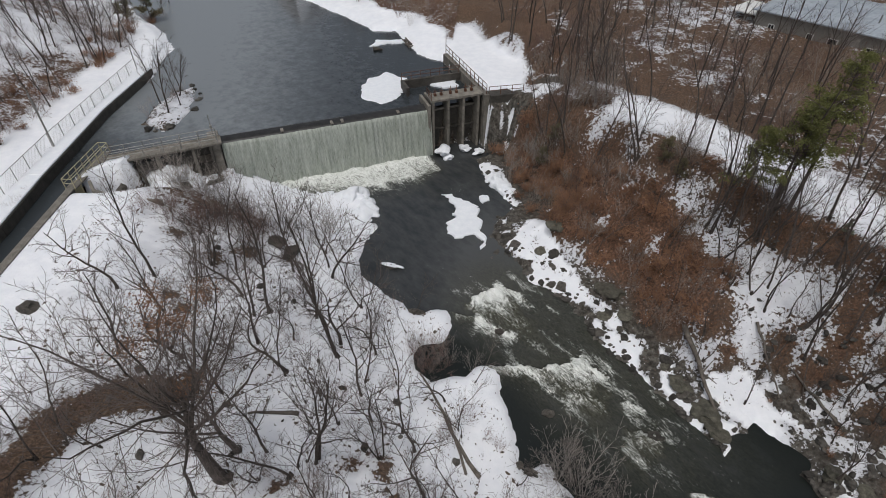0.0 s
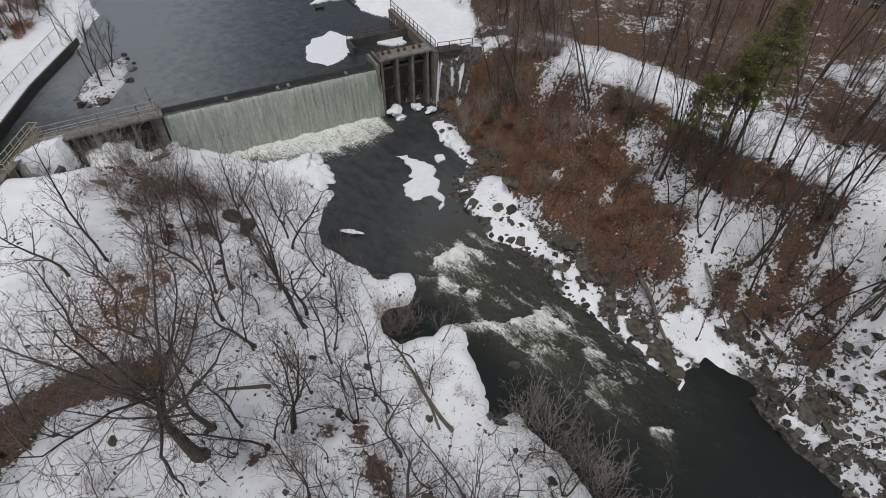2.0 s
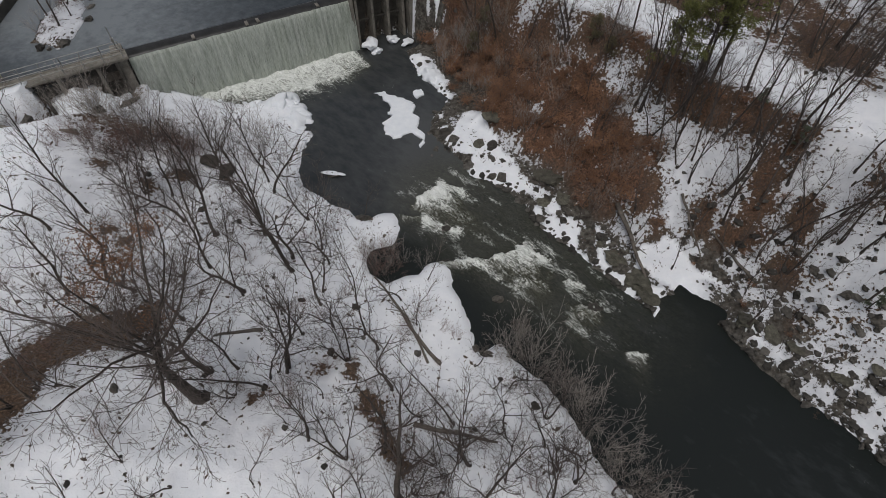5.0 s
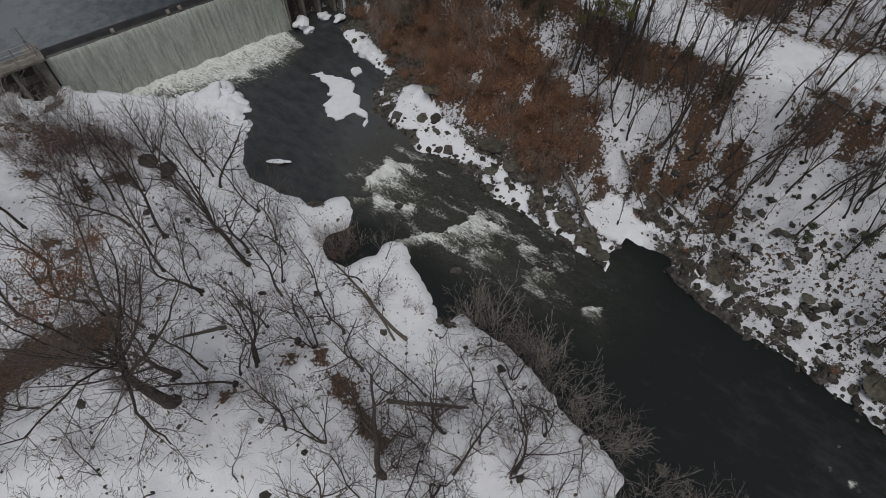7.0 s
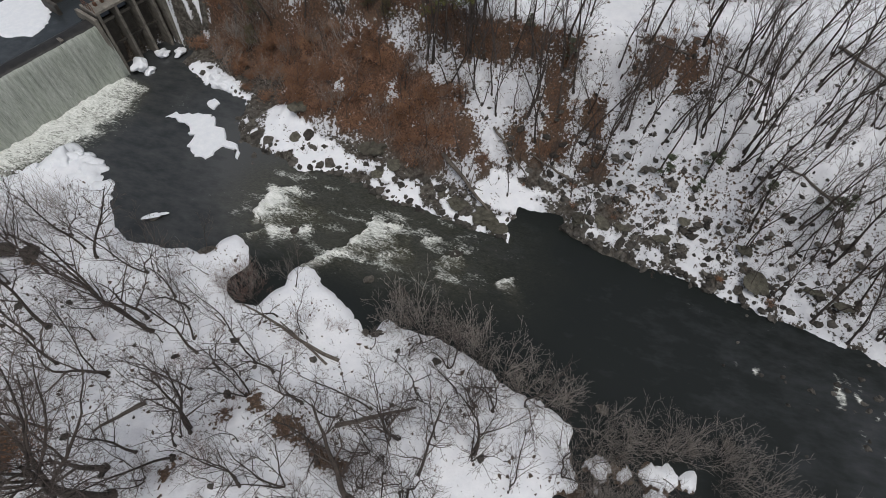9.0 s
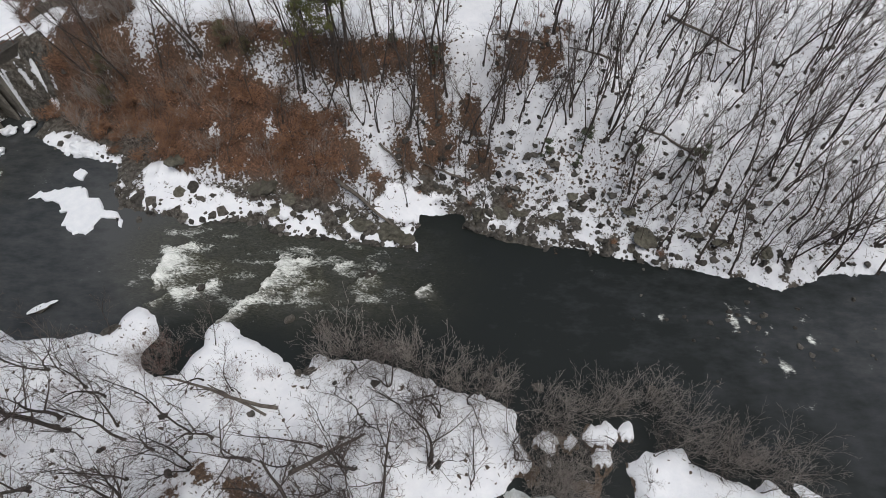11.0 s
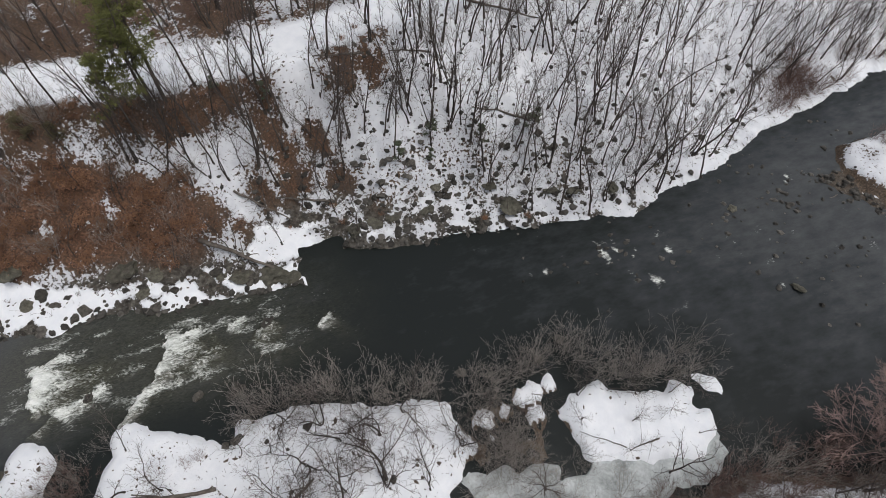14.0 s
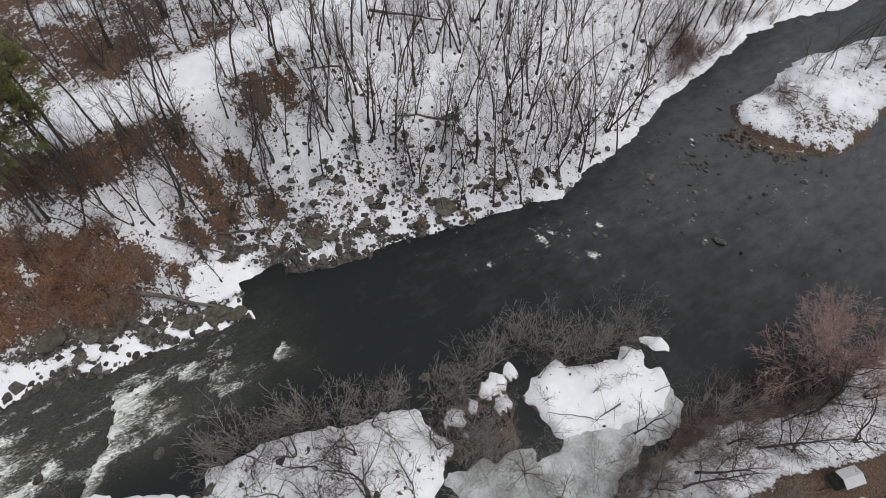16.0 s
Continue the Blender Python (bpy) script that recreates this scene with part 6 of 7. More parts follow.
def along(line, count, wide, rng):
    out = []
    for k in range(count):
        t = rng.random() * (len(line) - 1)
        i = min(int(t), len(line) - 2)
        p = Vector(line[i]).lerp(Vector(line[i + 1]), t - i)
        out.append((p.x, p.y, rng.random() * wide))
    return out


RIGHT_SHELF = [(1.5, 61), (4.0, 55), (4.5, 51), (4.2, 47.5), (6.2, 44), (8.8, 41.5), (11.5, 38.5), (13.5, 35), (16, 31.5), (18.5, 28.4), (20.6, 25.6)]
for x, y, w in along(RIGHT_SHELF, 90, 1.0, g):
    r = g.choice((0.14, 0.18, 0.24, 0.32, 0.42, 0.6))
    rock_at(x + g.gauss(0, 1.3), y + g.gauss(0, 1.3), r, "dark wet rock in the snowy shelf beside the rapids", "shelf rocks", g, sink=0.55)
for x, y, r in ((9.3, 47.6, 1.0), (14.0, 39.9, 1.3), (12.9, 36.6, 0.7), (14.8, 36.9, 0.7), (18.6, 29.6, 1.0), (19.6, 27.4, 1.1), (20.2, 25.6, 0.8), (17.4, 31.4, 0.6), (7.4, 44.9, 0.6)):
    rock_at(x, y, r, "large mossy grey-green boulder on the snowy shelf", "mossy boulders", g, MOSSY, "boulder", 0.5, "boulder")
for x, y, w in along([(4.6, 52.7), (2.6, 49.7), (2.4, 47.6), (4.2, 44.9), (6.6, 40.9), (9.5, 39.1), (11.3, 36.1), (12.4, 34), (13.9, 32), (16.0, 28.8), (18.5, 26.2), (20.1, 23.4)], 170, 1.0, g):
    pooled_rock(x + g.gauss(0, 0.55), y + g.gauss(0, 0.55), g.choice((0.12, 0.16, 0.22, 0.3, 0.42)), "dark wet rock between the shelf and the rapids", "shelf edge rocks", g, sink=0.4)
BANK = [(26.5, 22.6), (28, 18.6), (30.2, 15.6), (32.6, 12.4), (34.6, 8.8), (36.6, 5.8), (39.5, 2.4), (42.4, -2)]
for x, y, w in along(BANK, 150, 1.0, g):
    inland = g.random() ** 1.4 * 9.5
    rock_at(x + inland * 0.82, y + inland * 0.57, g.choice((0.12, 0.15, 0.18, 0.22, 0.28, 0.36, 0.46)), "grey rock poking out of the snowy bank", "bank rocks", g)
for x, y, w in along(BANK[:6], 90, 1.0, g):
    pooled_rock(x + g.uniform(-0.9, 0.5), y + g.uniform(-0.9, 0.5), g.choice((0.14, 0.19, 0.26, 0.36)), "wet brown-grey rock at the water line", "water line rocks", g, sink=0.25)
for x, y, r in ((37.0, 8.7, 1.1), (40.6, 5.6, 0.6), (33.0, 16.6, 0.6), (29.2, 20.8, 0.6), (30.6, 19.4, 0.5), (35.6, 16.8, 0.6), (38.2, 11.6, 0.7), (41.8, 3.2, 0.7), (44.0, -0.5, 0.6), (27.6, 22.4, 0.8)):
    rock_at(x, y, r, "large rounded grey boulder in the snowy bank", "bank boulders", g, MOSSY, "boulder", 0.25, "boulder")
k = 0
while k < 520:
    x, y = (g.uniform(24, 70), g.uniform(-16, 44)) if k % 2 else (g.uniform(25, 46), g.uniform(0, 34))
    d = float(line_distance(np.array([x]), np.array([y]), SHORE_RIGHT)[0])
    if 1 < d < 22 and inside(np.array([x]), np.array([y]), RIGHT_RING)[0] and line_distance(np.array([x]), np.array([y]), ROAD)[0] > 3:
        pooled_rock(x, y, g.choice((0.10, 0.14, 0.18, 0.24, 0.32)) * (1.25 if d < 9 else 0.85), "grey rock poking out of the snowy slope", "slope rocks", g)
        k += 1
for k in range(75):
    x, y = g.uniform(-26, 13), g.uniform(5, 42)
    if inside(np.array([x]), np.array([y]), LEFT_RING)[0]:
        pooled_rock(x, y, g.choice((0.12, 0.16, 0.2, 0.28, 0.36)), "dark rock poking out of the snow", "near bank rocks", g)
for x, y, w in along([(29, 5), (34, -2), (40, -8), (47, -14), (54, -20)], 60, 1, g):
    pooled_rock(x + g.gauss(0, 2.5), y + g.gauss(0, 2.5), g.choice((0.12, 0.16, 0.2, 0.28)), "wet stone breaking the shallow river", "river stones", g, sink=0.35, lift=float(river_level(np.array(x), np.array(y))) - 0.02)
for k in range(120):
    x, y = g.uniform(36, 66), g.uniform(-34, -12)
    if not inside(np.array([x]), np.array([y]), PENINSULA)[0] and not inside(np.array([x]), np.array([y]), RIGHT_RING)[0]:
        near = math.hypot(x - 54, y + 25) < 6
        pooled_rock(x, y, g.choice((0.10, 0.13, 0.17, 0.22, 0.3)) * (1.2 if near else 1), "wet stone breaking the shallow river", "river stones", g, sink=0.3, lift=float(river_level(np.array(x), np.array(y))) - 0.03)
for k in range(150):
    t = g.random()
    if t < 0.7:
        q = Vector((58.0, -22.2)).lerp(Vector((52.6, -34.0)), t / 0.7) + Vector((-0.9 - 1.6 * math.sin(t * 4.4), 0)) + Vector((g.gauss(0, 1.0), g.gauss(0, 0.6)))
    else:
        q = Vector((55.2 + g.gauss(0, 1.3), -20.2 + g.gauss(0, 0.9)))
    pooled_rock(q.x, q.y, g.choice((0.15, 0.2, 0.28, 0.36)), "brown wet stone at the tip of the snowy point", "point stones", g, sink=0.3)
for k in range(14):
    w = 6.283 * k / 14
    pooled_rock(-38.8 + 2.3 * math.cos(w) + g.gauss(0, 0.3), 63.6 + 6.2 * math.sin(w) + g.gauss(0, 0.4), g.uniform(0.25, 0.55), "dark rock at the rim of the islet", "islet rocks", g, lift=6.1)
rock_at(-16.0, 86.0, 0.7, "small rock islet with dry brush in the pond", "", g, sink=0.3, lift=6.1)
rock_at(39.2, -20.3, 0.5, "pale grey boulder standing in the river", "river boulders", g, MOSSY, "boulder", 0.2, "boulder", -1.85)
rock_at(46.8, -13.2, 0.5, "flat pale rock just above the river", "river boulders", g, MOSSY, "boulder", 0.35, "boulder", -1.9)
for x, y, r in ((8.6, 23.6, 0.7), (7.0, 26.2, 0.4), (18.0, 6.5, 0.5), (22, 0.6, 0.5), (24.6, -0.5, 0.5), (3.0, 34.2, 0.4), (15.2, 24.8, 0.5)):
    rock_at(x, y, r, "dark rock in the rapids", "rapids rocks", g, sink=0.3, lift=float(river_level(np.array(x), np.array(y))))
for x, y, r in ((-4.8, 35.6, 0.7), (-18.3, 41.6, 0.8), (-19.9, 42.6, 0.9), (-33.8, 27.3, 0.7), (5.2, 20.9, 0.5), (4.4, 21.6, 0.4), (8.0, 20.9, 0.5)):
    rock_at(x, y, r, "dark rock at the edge of the snow", "shore rocks", g, sink=0.25)
for k in range(26):
    rock_at(max(-35.6, -33.5 + g.gauss(0, 3.0)), 48.6 + g.gauss(0, 1.6), g.uniform(0.3, 0.8), "dark rock heaped below the sluice gates", "sluice rocks", g)

for group, (verts, faces, label) in POOLED.items():
    tagged(part("scattered_stones", verts, faces, SCATTER), label, "stones", kind="stuff")

# the flat rock with its cap of snow in the pool
perch = rock_at(-8.0, 41.9, 0.62, "dark rock capped with snow in the pool", "", g, ROCK_MESHES, "snow_capped_rock", 0.30, "rock", 0.0)
perch.matrix_basis = pose(-8.0, 41.9, 0.08, 0, 0, -14) @ Matrix.Diagonal((0.72, 0.55, 0.5, 1))
cap = new("snow_cap", ICE_MESHES[1])
cap.parent = perch
cap.matrix_basis = pose(0, 0, 0.50) @ Matrix.Diagonal((1.25, 0.62, 0.30, 1))

# ---- ice ----
def sheet(name, ring, z, thick, material, label, category, jag=0.25, seed=1):
    """A slab of ice or snow over a ring, with a ragged rim and a soft shoulder."""
    rng = random.Random(seed)
    pts = []
    for a, b in zip(ring, ring[1:] + ring[:1]):
        a, b = Vector(a), Vector(b)
        n = max(2, int((b - a).length / 0.35))
        for k in range(n):
            p = a.lerp(b, k / n)
            pts.append(p + Vector((rng.gauss(0, 1), rng.gauss(0, 1))) * jag * 0.2 + (Vector((noise.noise((p.x, p.y, seed)), noise.noise((p.y, p.x, seed + 5)))) + 2.0 * Vector((noise.noise((p.x * 0.4, p.y * 0.4, seed)), noise.noise((p.y * 0.4, p.x * 0.4, seed + 5))))) * jag)
    c = sum(pts, Vector((0, 0))) / len(pts)
    bm = bmesh.new()
    rims = []
    for grow, h in ((1.02, 0.0), (1.0, thick * 0.6), (0.95, thick)):
        rims.append([bm.verts.new((*(c + (p - c) * grow), z + h)) for p in pts])
    n = len(pts)
    for lo, hi in zip(rims, rims[1:]):
        for k in range(n):
            bm.faces.new((lo[k], lo[(k + 1) % n], hi[(k + 1) % n], hi[k]))
    top = bm.faces.new(rims[-1])
    bmesh.ops.triangulate(bm, faces=[top])
    bmesh.ops.recalc_face_normals(bm, faces=bm.faces[:])
    me = bpy.data.meshes.new(name)
    bm.to_mesh(me)
    bm.free()
    me.materials.append(material)
    return tagged(new(name, me), label, category)


sheet("ice_floe", [(-4.2, 55.2), (-3.2, 55.9), (-2.4, 55.3), (-0.6, 54.6), (0.5, 52.6), (1.0, 50.6), (0.9, 48.6), (1.3, 45.6), (0.2, 48.0), (-1.0, 47.3), (-2.1, 47.4), (-2.9, 49.0), (-2.6, 50.0), (-1.4, 50.3), (-1.6, 52.2), (-2.8, 53.6)],
      -0.05, 0.22, SNOW, "white snow-covered ice floe lying in the pool", "ice", 0.5, 1)
sheet("ice_floe", [(0.6, 55.2), (1.6, 56.0), (2.2, 54.6), (1.4, 53.8), (0.9, 54.3)], -0.05, 0.2, SNOW, "white snow-covered ice floe lying in the pool", "ice", 0.25, 2)
sheet("pond_ice", [(-15.9, 71.1), (-15.3, 74.9), (-13.2, 77.1), (-10.1, 75.6), (-9.8, 71.8), (-10.9, 68.6), (-12.4, 67.0), (-14.4, 67.6), (-15.4, 68.8)], POND_Z - 0.02, 0.14, SNOW, "white sheet of snowy ice on the pond", "ice", 0.3, 3)
sheet("pond_ice", [(-6.6, 73.2), (-6.2, 75.0), (-3.4, 75.0), (-3.0, 73.2), (-4.6, 72.2)], POND_Z - 0.02, 0.25, SNOW, "snowy ice caught in the gate forebay", "ice", 0.3, 4)
sheet("pond_ice", [(-17.5, 87.4), (-16.9, 90.2), (-12.5, 90.8), (-12.1, 89.3), (-15.2, 88.2)], POND_Z - 0.02, 0.2, SNOW, "white sheet of snowy ice by the pond bank", "ice", 0.3, 5)
gi = simple("grey_slush_ice", (0.20, 0.215, 0.205), (0.60, 0.63, 0.63), 0.55, 0.35, 0.02, world=True, vary=0)
sheet("channel_ice", [(9.8, 3.8), (11.8, 0.5), (11.8, -1.0), (13.5, -1.9), (14.0, -3.5), (12.8, -4.1), (14.1, -5.8), (15.8, -6.2), (17.4, -10.8), (21.5, -15.0), (20.1, -15.8), (18.1, -15.5), (15.6, -12.7), (13.4, -11.4), (11.2, -10.6),
                      (7, -10), (5, -4), (7, 2)], -1.70, 0.12, gi,
      "thin grey ice over the side channel", "ice", 0.35, 6)
for x, y, w in along([(-28.3, 53.3), (-25, 54.4), (-20, 55.2), (-16, 54.8), (-12.8, 53.8), (-12.0, 51.0), (-12.0, 48.6), (-11.4, 46.2)], 46, 1, g):
    rock_at(x + g.gauss(0, 0.5), y + g.gauss(0, 0.5), g.choice((0.4, 0.6, 0.8, 1.1, 1.5)), "rounded lump of snow-covered ice below the falls", "ice lumps", g, ICE_MESHES, "ice_lump", 0.62, "ice")
for x, y, r, z in ((-34.4, 50.6, 2.6, 3.2), (-32.6, 50.8, 2.3, 3.0), (-33.6, 51.4, 1.7, 4.0), (-30.2, 51.6, 1.4, 2.8), (-35.4, 49.6, 1.2, 2.4), (-30.4, 51.3, 1.3, 2.7), (-29.6, 50.2, 0.8, 2.0), (-36.8, 46.8, 1.0, 2.6)):
    rock_at(x, y, r, "frozen white mound of spray ice below the sluice gates", "ice mounds", g, ICE_MESHES, "ice_mound", 0.25, "ice", z)
for x, y, r, z in ((-4.2, 64.9, 1.0, 0.6), (-3.6, 64.2, 0.7, 0.0), (-1.4, 66.2, 0.7, 0.2), (0.6, 65.4, 0.6, 0.3)):
    rock_at(x, y, r, "white mound of spray ice in the gate bays", "gate ice", g, ICE_MESHES, "ice_mound", 0.2, "ice", z)
for x, y, w in along([(2.6, 60.4), (3.4, 57.6), (4.4, 55.4)], 10, 1, g):
    rock_at(x + g.gauss(0, 0.5), y + g.gauss(0, 0.5), g.uniform(0.5, 1.0), "rounded lump of snow on the far shore", "shore snow lumps", g, ICE_MESHES, "ice_lump", 0.5, "ice")

# ---- fallen wood ----
def log(a, b, r, label, group="fallen logs", stubs=4, lift=0.15, seed=1):
    rng = random.Random(seed)
    za, zb = ground_at(*a) + lift, ground_at(*b) + lift
    pa, pb = Vector((*a, za)), Vector((*b, zb))
    pts = [pa.lerp(pb, k / 7) + Vector((rng.gauss(0, 0.05), rng.gauss(0, 0.05), 0)) * (pb - pa).length * 0.2 for k in range(8)]
    for k in range(1, 7):
        pts[k].z = max(pts[k].z, ground_at(pts[k].x, pts[k].y) + lift * 0.6)
    v, f = [], []
    tube(v, f, pts, r, r * 0.45, 8)
    f.append(tuple(range(7, -1, -1)))
    top = empty("fallen_log")
    part("trunk", v, f, WOOD, top, "", True)
    for k in range(stubs):
        p = pts[rng.randrange(2, 7)]
        w = Vector((rng.gauss(0, 1), rng.gauss(0, 1), abs(rng.gauss(0.5, 0.4)))).normalized() * rng.uniform(0.7, 2.2)
        v, f = [], []
        tube(v, f, [p, p + w * 0.5 + Vector((0, 0, 0.08)), p + w], r * 0.32, r * 0.1, 4)
        part("branch", v, f, WOOD, top)
    return tagged(top, label, "log", group)


log((1.3, 19.9), (-3.6, 28.7), 0.17, "long grey fallen trunk lying on the snow", seed=1, stubs=6)
log((-12.3, 22.9), (-15.6, 22.2), 0.18, "broken grey log lying on the snow", seed=2)
log((-0.9, 15.0), (5.1, 13.5), 0.2, "mossy fallen log lying on the snow", seed=3)
log((19.4, 34.6), (20.3, 27.0), 0.26, "stripped grey driftwood trunk on the rocky shelf", seed=4, stubs=2, lift=0.35)
log((45.0, 10.0), (43.2, 15.9), 0.14, "thin fallen trunk on the snowy slope", seed=5)
log((24.8, 34.0), (26.1, 28.8), 0.13, "thin fallen trunk on the snowy slope", seed=6)
log((54.0, 21.0), (57.5, 13.5), 0.16, "thin fallen trunk on the snowy slope", seed=7)
log((42.0, 27.5), (38.5, 31.5), 0.13, "thin fallen trunk on the snowy slope", seed=8)
log((46.5, 22.0), (43.8, 25.6), 0.12, "thin fallen trunk on the snowy slope", seed=9)
log((0.5, 20.2), (-1.5, 25.5), 0.11, "thin fallen trunk lying on the snow", seed=10)
log((29.8, 26.5), (27.0, 31.0), 0.15, "broken leaning trunk on the snowy slope", seed=11)
log((52.3, -22.4), (53.6, -23.6), 0.10, "short drift log on the stones", seed=12, stubs=0)
log((19.0, -10.5), (17.5, -8.8), 0.07, "dark branch lying on the snowy island", "island branches", 2, 0.1, 32)
log((17.3, -8.2), (17.0, -4.4), 0.045, "dark branch lying on the snowy island", "island branches", 1, 0.1, 33)
log((29.2, -33.0), (19.6, -18.6), 0.13, "pale fallen trunk along the brushy bank", seed=13, stubs=6)
for k in range(16):
    a = (63.0 + g.gauss(0, 1.4), -30.0 + g.gauss(0, 1.3))
    w = g.uniform(0, 6.28)
    log(a, (a[0] + 2.2 * math.cos(w), a[1] + 2.2 * math.sin(w)), 0.06, "tangled drift branch on the snowy point", "drift pile", 2, 0.25, 20 + k)

dock = empty("timber_dock")
tagged(dock, "old grey timber crib lying at the pond's edge", "dock")
for k in range(5):
    a, b = Vector((-12.6 + 0.35 * k, 90.2 - 0.75 * k, 6.25 + 0.05 * (k % 2))), Vector((-8.0 + 0.05 * k, 91.0 - 0.3 * k, 6.5 + 0.05 * (k % 2)))
    bar("timber", a, b, 0.17, WOOD, dock)
for s in (0.12, 0.5, 0.88):
    a, b = Vector((-12.6, 90.2)).lerp(Vector((-8.0, 91.0)), s), Vector((-11.2, 87.2)).lerp(Vector((-7.8, 89.8)), s)
    bar("cross_timber", (a.x, a.y, 6.62), (b.x, b.y, 6.62), 0.14, WOOD, dock)

# brown leaf tufts caught in the great tree
tv, tf = [], []
trng = random.Random(31)
back = big.matrix_basis.inverted()
TUFTS = ((-20.2, 23.6, 13.0, 0.9), (-17.2, 24.4, 13.0, 0.7), (-19.1, 21.4, 12.5, 1.0), (-17.9, 22.2, 12.5, 0.8), (-20.3, 20.2, 12.0, 0.7), (-16.3, 19.3, 9.8, 0.8))
for cx, cy, cz, r in TUFTS:
    for k in range(420):
        p = back @ (Vector((cx, cy, cz)) + Vector((trng.gauss(0, 1), trng.gauss(0, 1), trng.gauss(0, 0.7))) * r * 0.7)
        leaf_card(tv, tf, p, trng, trng.uniform(0.06, 0.11))
tuft = part("leaf_tuft", tv, tf, LEAF_BROWN, big, "clinging dry brown leaves")
tagged(tuft, kind="stuff")

# ---- the lot and its shed ----
SHED_ROOF = simple("pale_roof_sheet", (0.42, 0.44, 0.45), (0.55, 0.57, 0.58), 1.2, 0.5, 0.01, vary=0)
SHED_WALL = simple("dull_green_boards", (0.05, 0.065, 0.05), (0.11, 0.13, 0.10), 2, 0.8, 0.01, vary=0)
shed = empty("small_shed")
tagged(shed, "small dark shed with a pale sheet roof on the bare lot", "shed")
zl = ground_at(16.0, -27.5)
W, L = 0.55, 0.75
for name, sx, sy, hx, hy in (("wall", 0, L, W, 0.04), ("wall", 0, -L, W, 0.04), ("wall", W - 0.05, 0, 0.04, L - 0.05), ("wall", -W + 0.05, 0, 0.04, L - 0.05)):
    block(name, [(sx - hx, sy - hy), (sx + hx, sy - hy), (sx + hx, sy + hy), (sx - hx, sy + hy)], 0, 1.3, SHED_WALL, shed)
for side in (-1, 1):
    v = [(0, -L - 0.12, 1.62), (0, L + 0.12, 1.62), (side * (W + 0.15), L + 0.12, 1.32), (side * (W + 0.15), -L - 0.12, 1.32)]
    v += [(p[0], p[1], p[2] + 0.05) for p in v]
    part("roof_sheet", v, BOX, SHED_ROOF, shed)
shed.matrix_basis = pose(15.9, -27.0, zl - 0.05, 0, 0, 28)
hedge = empty("wire_panel")
tagged(hedge, "rusty green wire panel leaning beside the shed", "fence panel")
for k in range(9):
    bar("slat", (14.6 + 0.0, -25.4 - 0.0, zl), (14.6, -25.4, zl + 1.2), 0.02, SHED_WALL, hedge) if k == 0 else bar("slat", (14.6 + k * 0.16, -25.4 - k * 0.33 + 0.6, zl), (14.6 + k * 0.16, -25.4 - k * 0.33 + 0.6, zl + 1.2), 0.03, SHED_WALL, hedge)
bucket_v, bucket_f = [], []
tube(bucket_v, bucket_f, [Vector((0, 0, 0)), Vector((0, 0, 0.5))], 0.25, 0.3, 12)
bucket_f.append(tuple(range(11, -1, -1)))
bucket_f.append(tuple(range(12, 24)))
tub = part("tub", bucket_v, bucket_f, TRIM)
tub.location = (14.6, -28.2, zl)
tagged(tub, "white plastic tub beside the shed", "tub")


# ---- fine litter: dead stems, fallen twigs and leaf bits on the snow ----
def scatter(count, seed, x0, x1, y0, y1, good):
    """Plan places spread over a box where good(x, y) holds, in clusters."""
    rng = np.random.RandomState(seed)
    x, y = rng.uniform(x0, x1, count * 4), rng.uniform(y0, y1, count * 4)
    keep = good(x, y) & (rng.random_sample(len(x)) < 0.25 + 0.75 * ramp(fbm(x, y, 5, seed), -0.1, 0.4))
    return x[keep][:count], y[keep][:count]


def on_left(x, y):
    return inside(x, y, LEFT_RING) & (line_distance(x, y, SHORE_LEFT) > 0.5) & (y > -2) & (line_distance(x, y, [(-37.2, 10), (-39.1, 31.3), (-40.9, 44.8)]) > 4)


def on_slope(x, y):
    d = line_distance(x, y, SHORE_RIGHT)
    return inside(x, y, RIGHT_RING) & (d > 1.5) & (d < 30) & (line_distance(x, y, ROAD) > np.where(x < 40, 1.6, 3.2)) & (land(x, y)[0] > -1.5)


def on_islands(x, y):
    return inside(x, y, ISLAND) | inside(x, y, ISLET) | inside(x, y, PENINSULA)


def on_south(x, y):
    return inside(x, y, SOUTH_RING) & (line_distance(x, y, SHORE_SOUTH) < 6)


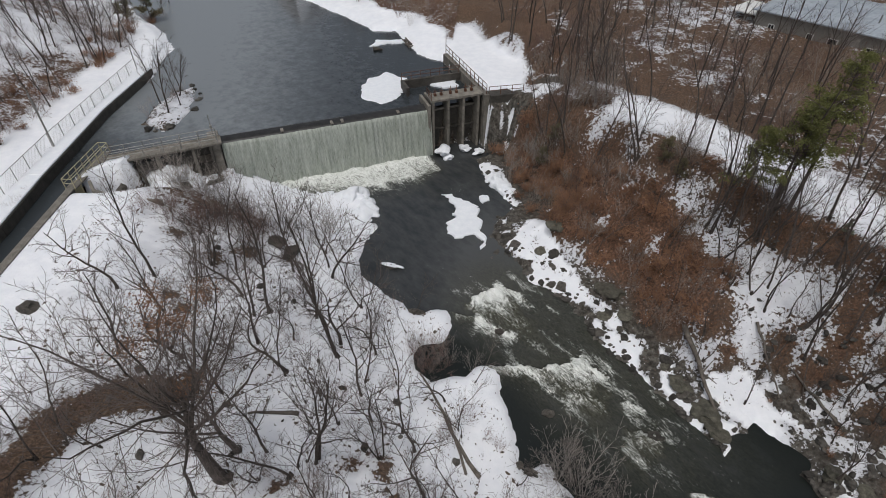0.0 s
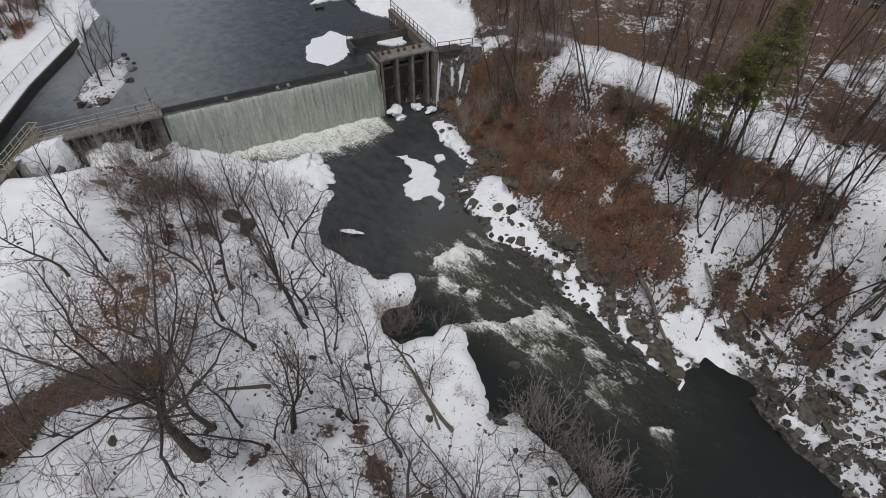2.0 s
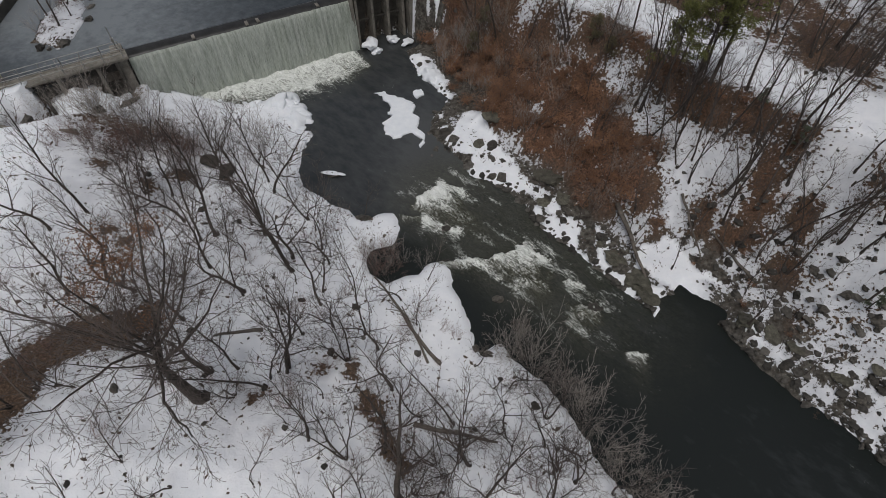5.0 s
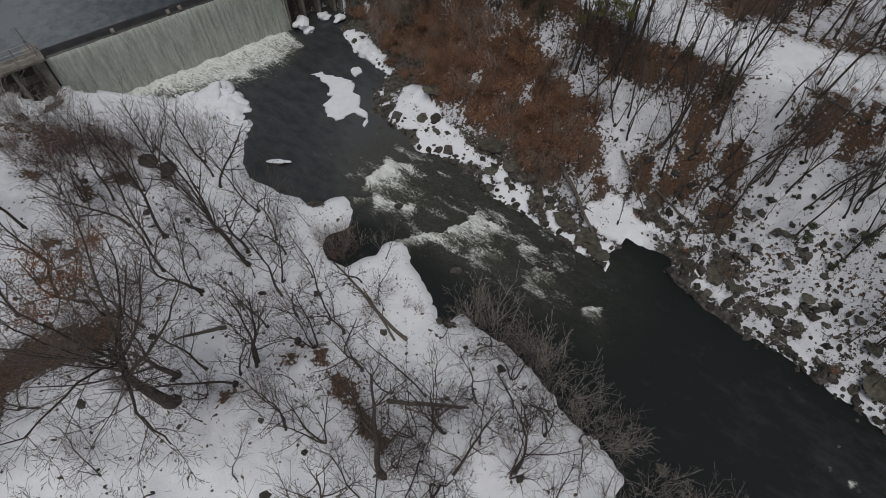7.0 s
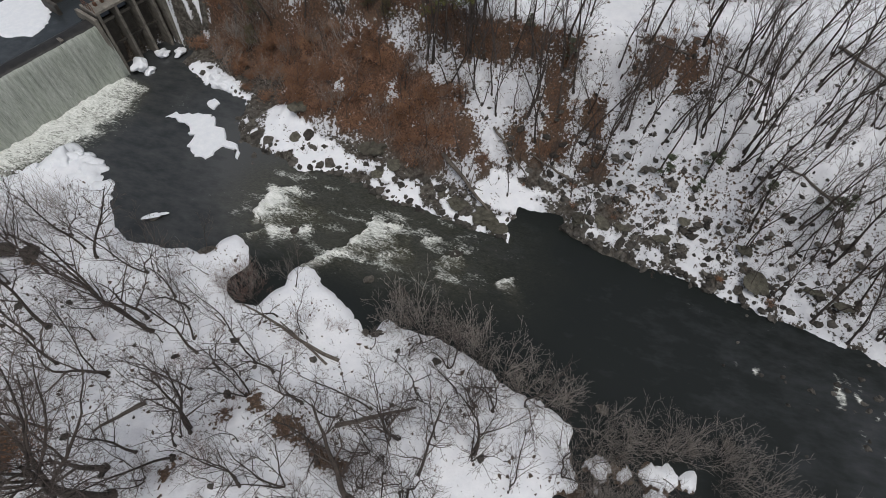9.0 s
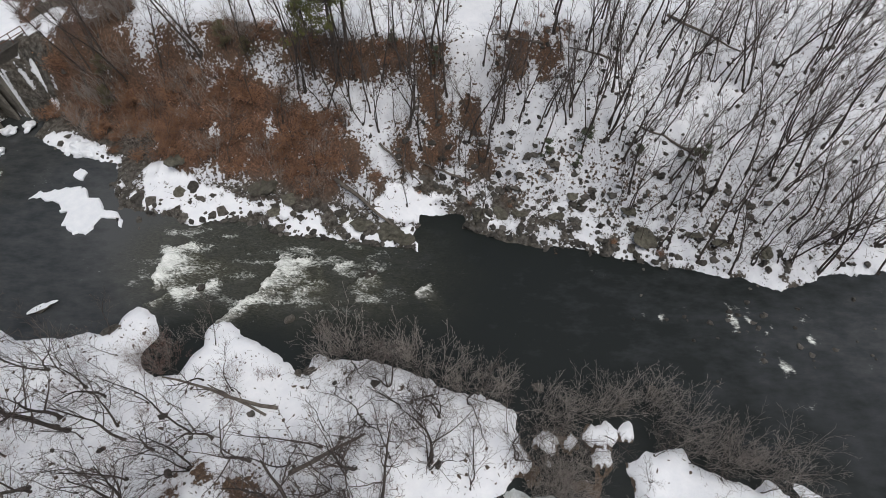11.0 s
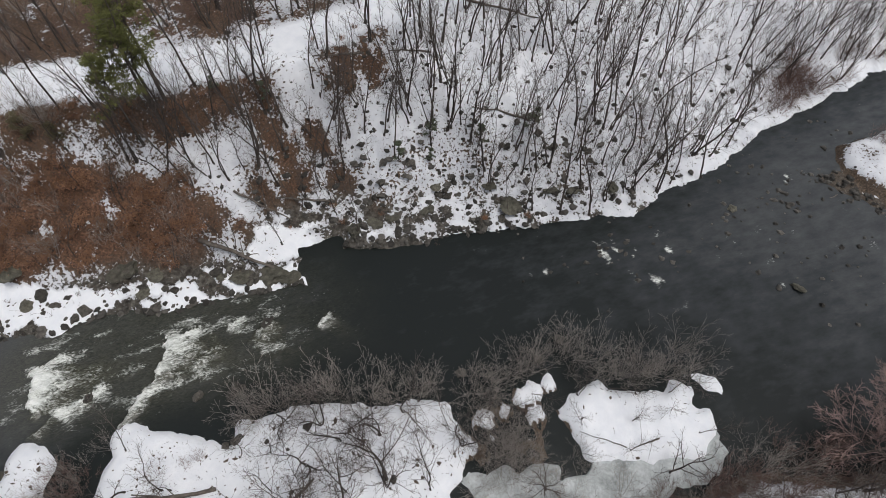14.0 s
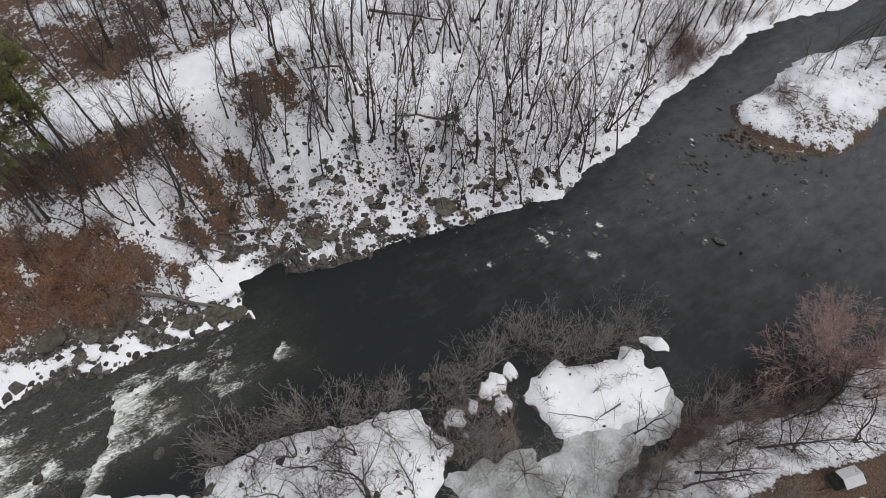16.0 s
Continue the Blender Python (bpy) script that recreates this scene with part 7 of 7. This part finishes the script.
STEM = simple("dead_stems", (0.055, 0.044, 0.037), (0.16, 0.125, 0.10), 0.7, 0.9, 0, world=True, vary=0)
for k, (good, box, stems, bits, tall, what) in enumerate(((on_left, (-36, 16, -2, 50), 1500, 3400, 0.45, "the near bank"), (on_slope, (4, 84, -30, 66), 5200, 6000, 0.7, "the wooded slope"),
                                                          (on_islands, (15, 100, -80, 0), 900, 900, 0.5, "the low islands"), (on_south, (8, 44, -60, -8), 3200, 900, 0.9, "the brushy bank"))):
    rng = random.Random(600 + k)
    px_, py_ = scatter(stems, 610 + k, *box, good)
    pz_ = land(px_, py_)[0]
    v, f = [], []
    for x, y, z in zip(px_, py_, pz_):
        p = Vector((x, y, z - 0.05))
        for j in range(rng.choice((1, 2, 3))):
            h = tall * rng.uniform(0.35, 1.5)
            w = Vector((rng.gauss(0, 0.5), rng.gauss(0, 0.5), 1)).normalized() * h
            tube(v, f, [p, p + w], rng.uniform(0.010, 0.020), 0.007, 3)
    tagged(part("dead_stems", v, f, STEM), "thin dead brown stems standing in the snow of " + what, "weeds", kind="stuff")
    px_, py_ = scatter(bits, 630 + k, *box, good)
    pz_ = land(px_, py_)[0]
    v, f = [], []
    for x, y, z in zip(px_, py_, pz_):
        r = rng.uniform(0.04, 0.12) * rng.choice((0.7, 1, 1, 1.8))
        n, b = 5, len(v)
        turn, thin = rng.uniform(0, 3.14), rng.uniform(0.45, 1.0)
        for a in range(n):
            w = 6.283 * a / n
            ex, ey = r * rng.uniform(0.4, 1.6) * math.cos(w) / thin ** 0.5, r * rng.uniform(0.5, 1.3) * math.sin(w) * thin
            v.append((x + ex * math.cos(turn) - ey * math.sin(turn), y + ex * math.sin(turn) + ey * math.cos(turn), z - 0.02))
        v.append((x + rng.gauss(0, 0.02), y + rng.gauss(0, 0.02), z + r * 0.6))
        f.extend((b + a, b + (a + 1) % n, b + n) for a in range(n))
    tagged(part("leaf_litter", v, f, STEM), "dark clumps of leaves and twigs lying on the snow of " + what, "leaf litter", kind="stuff")
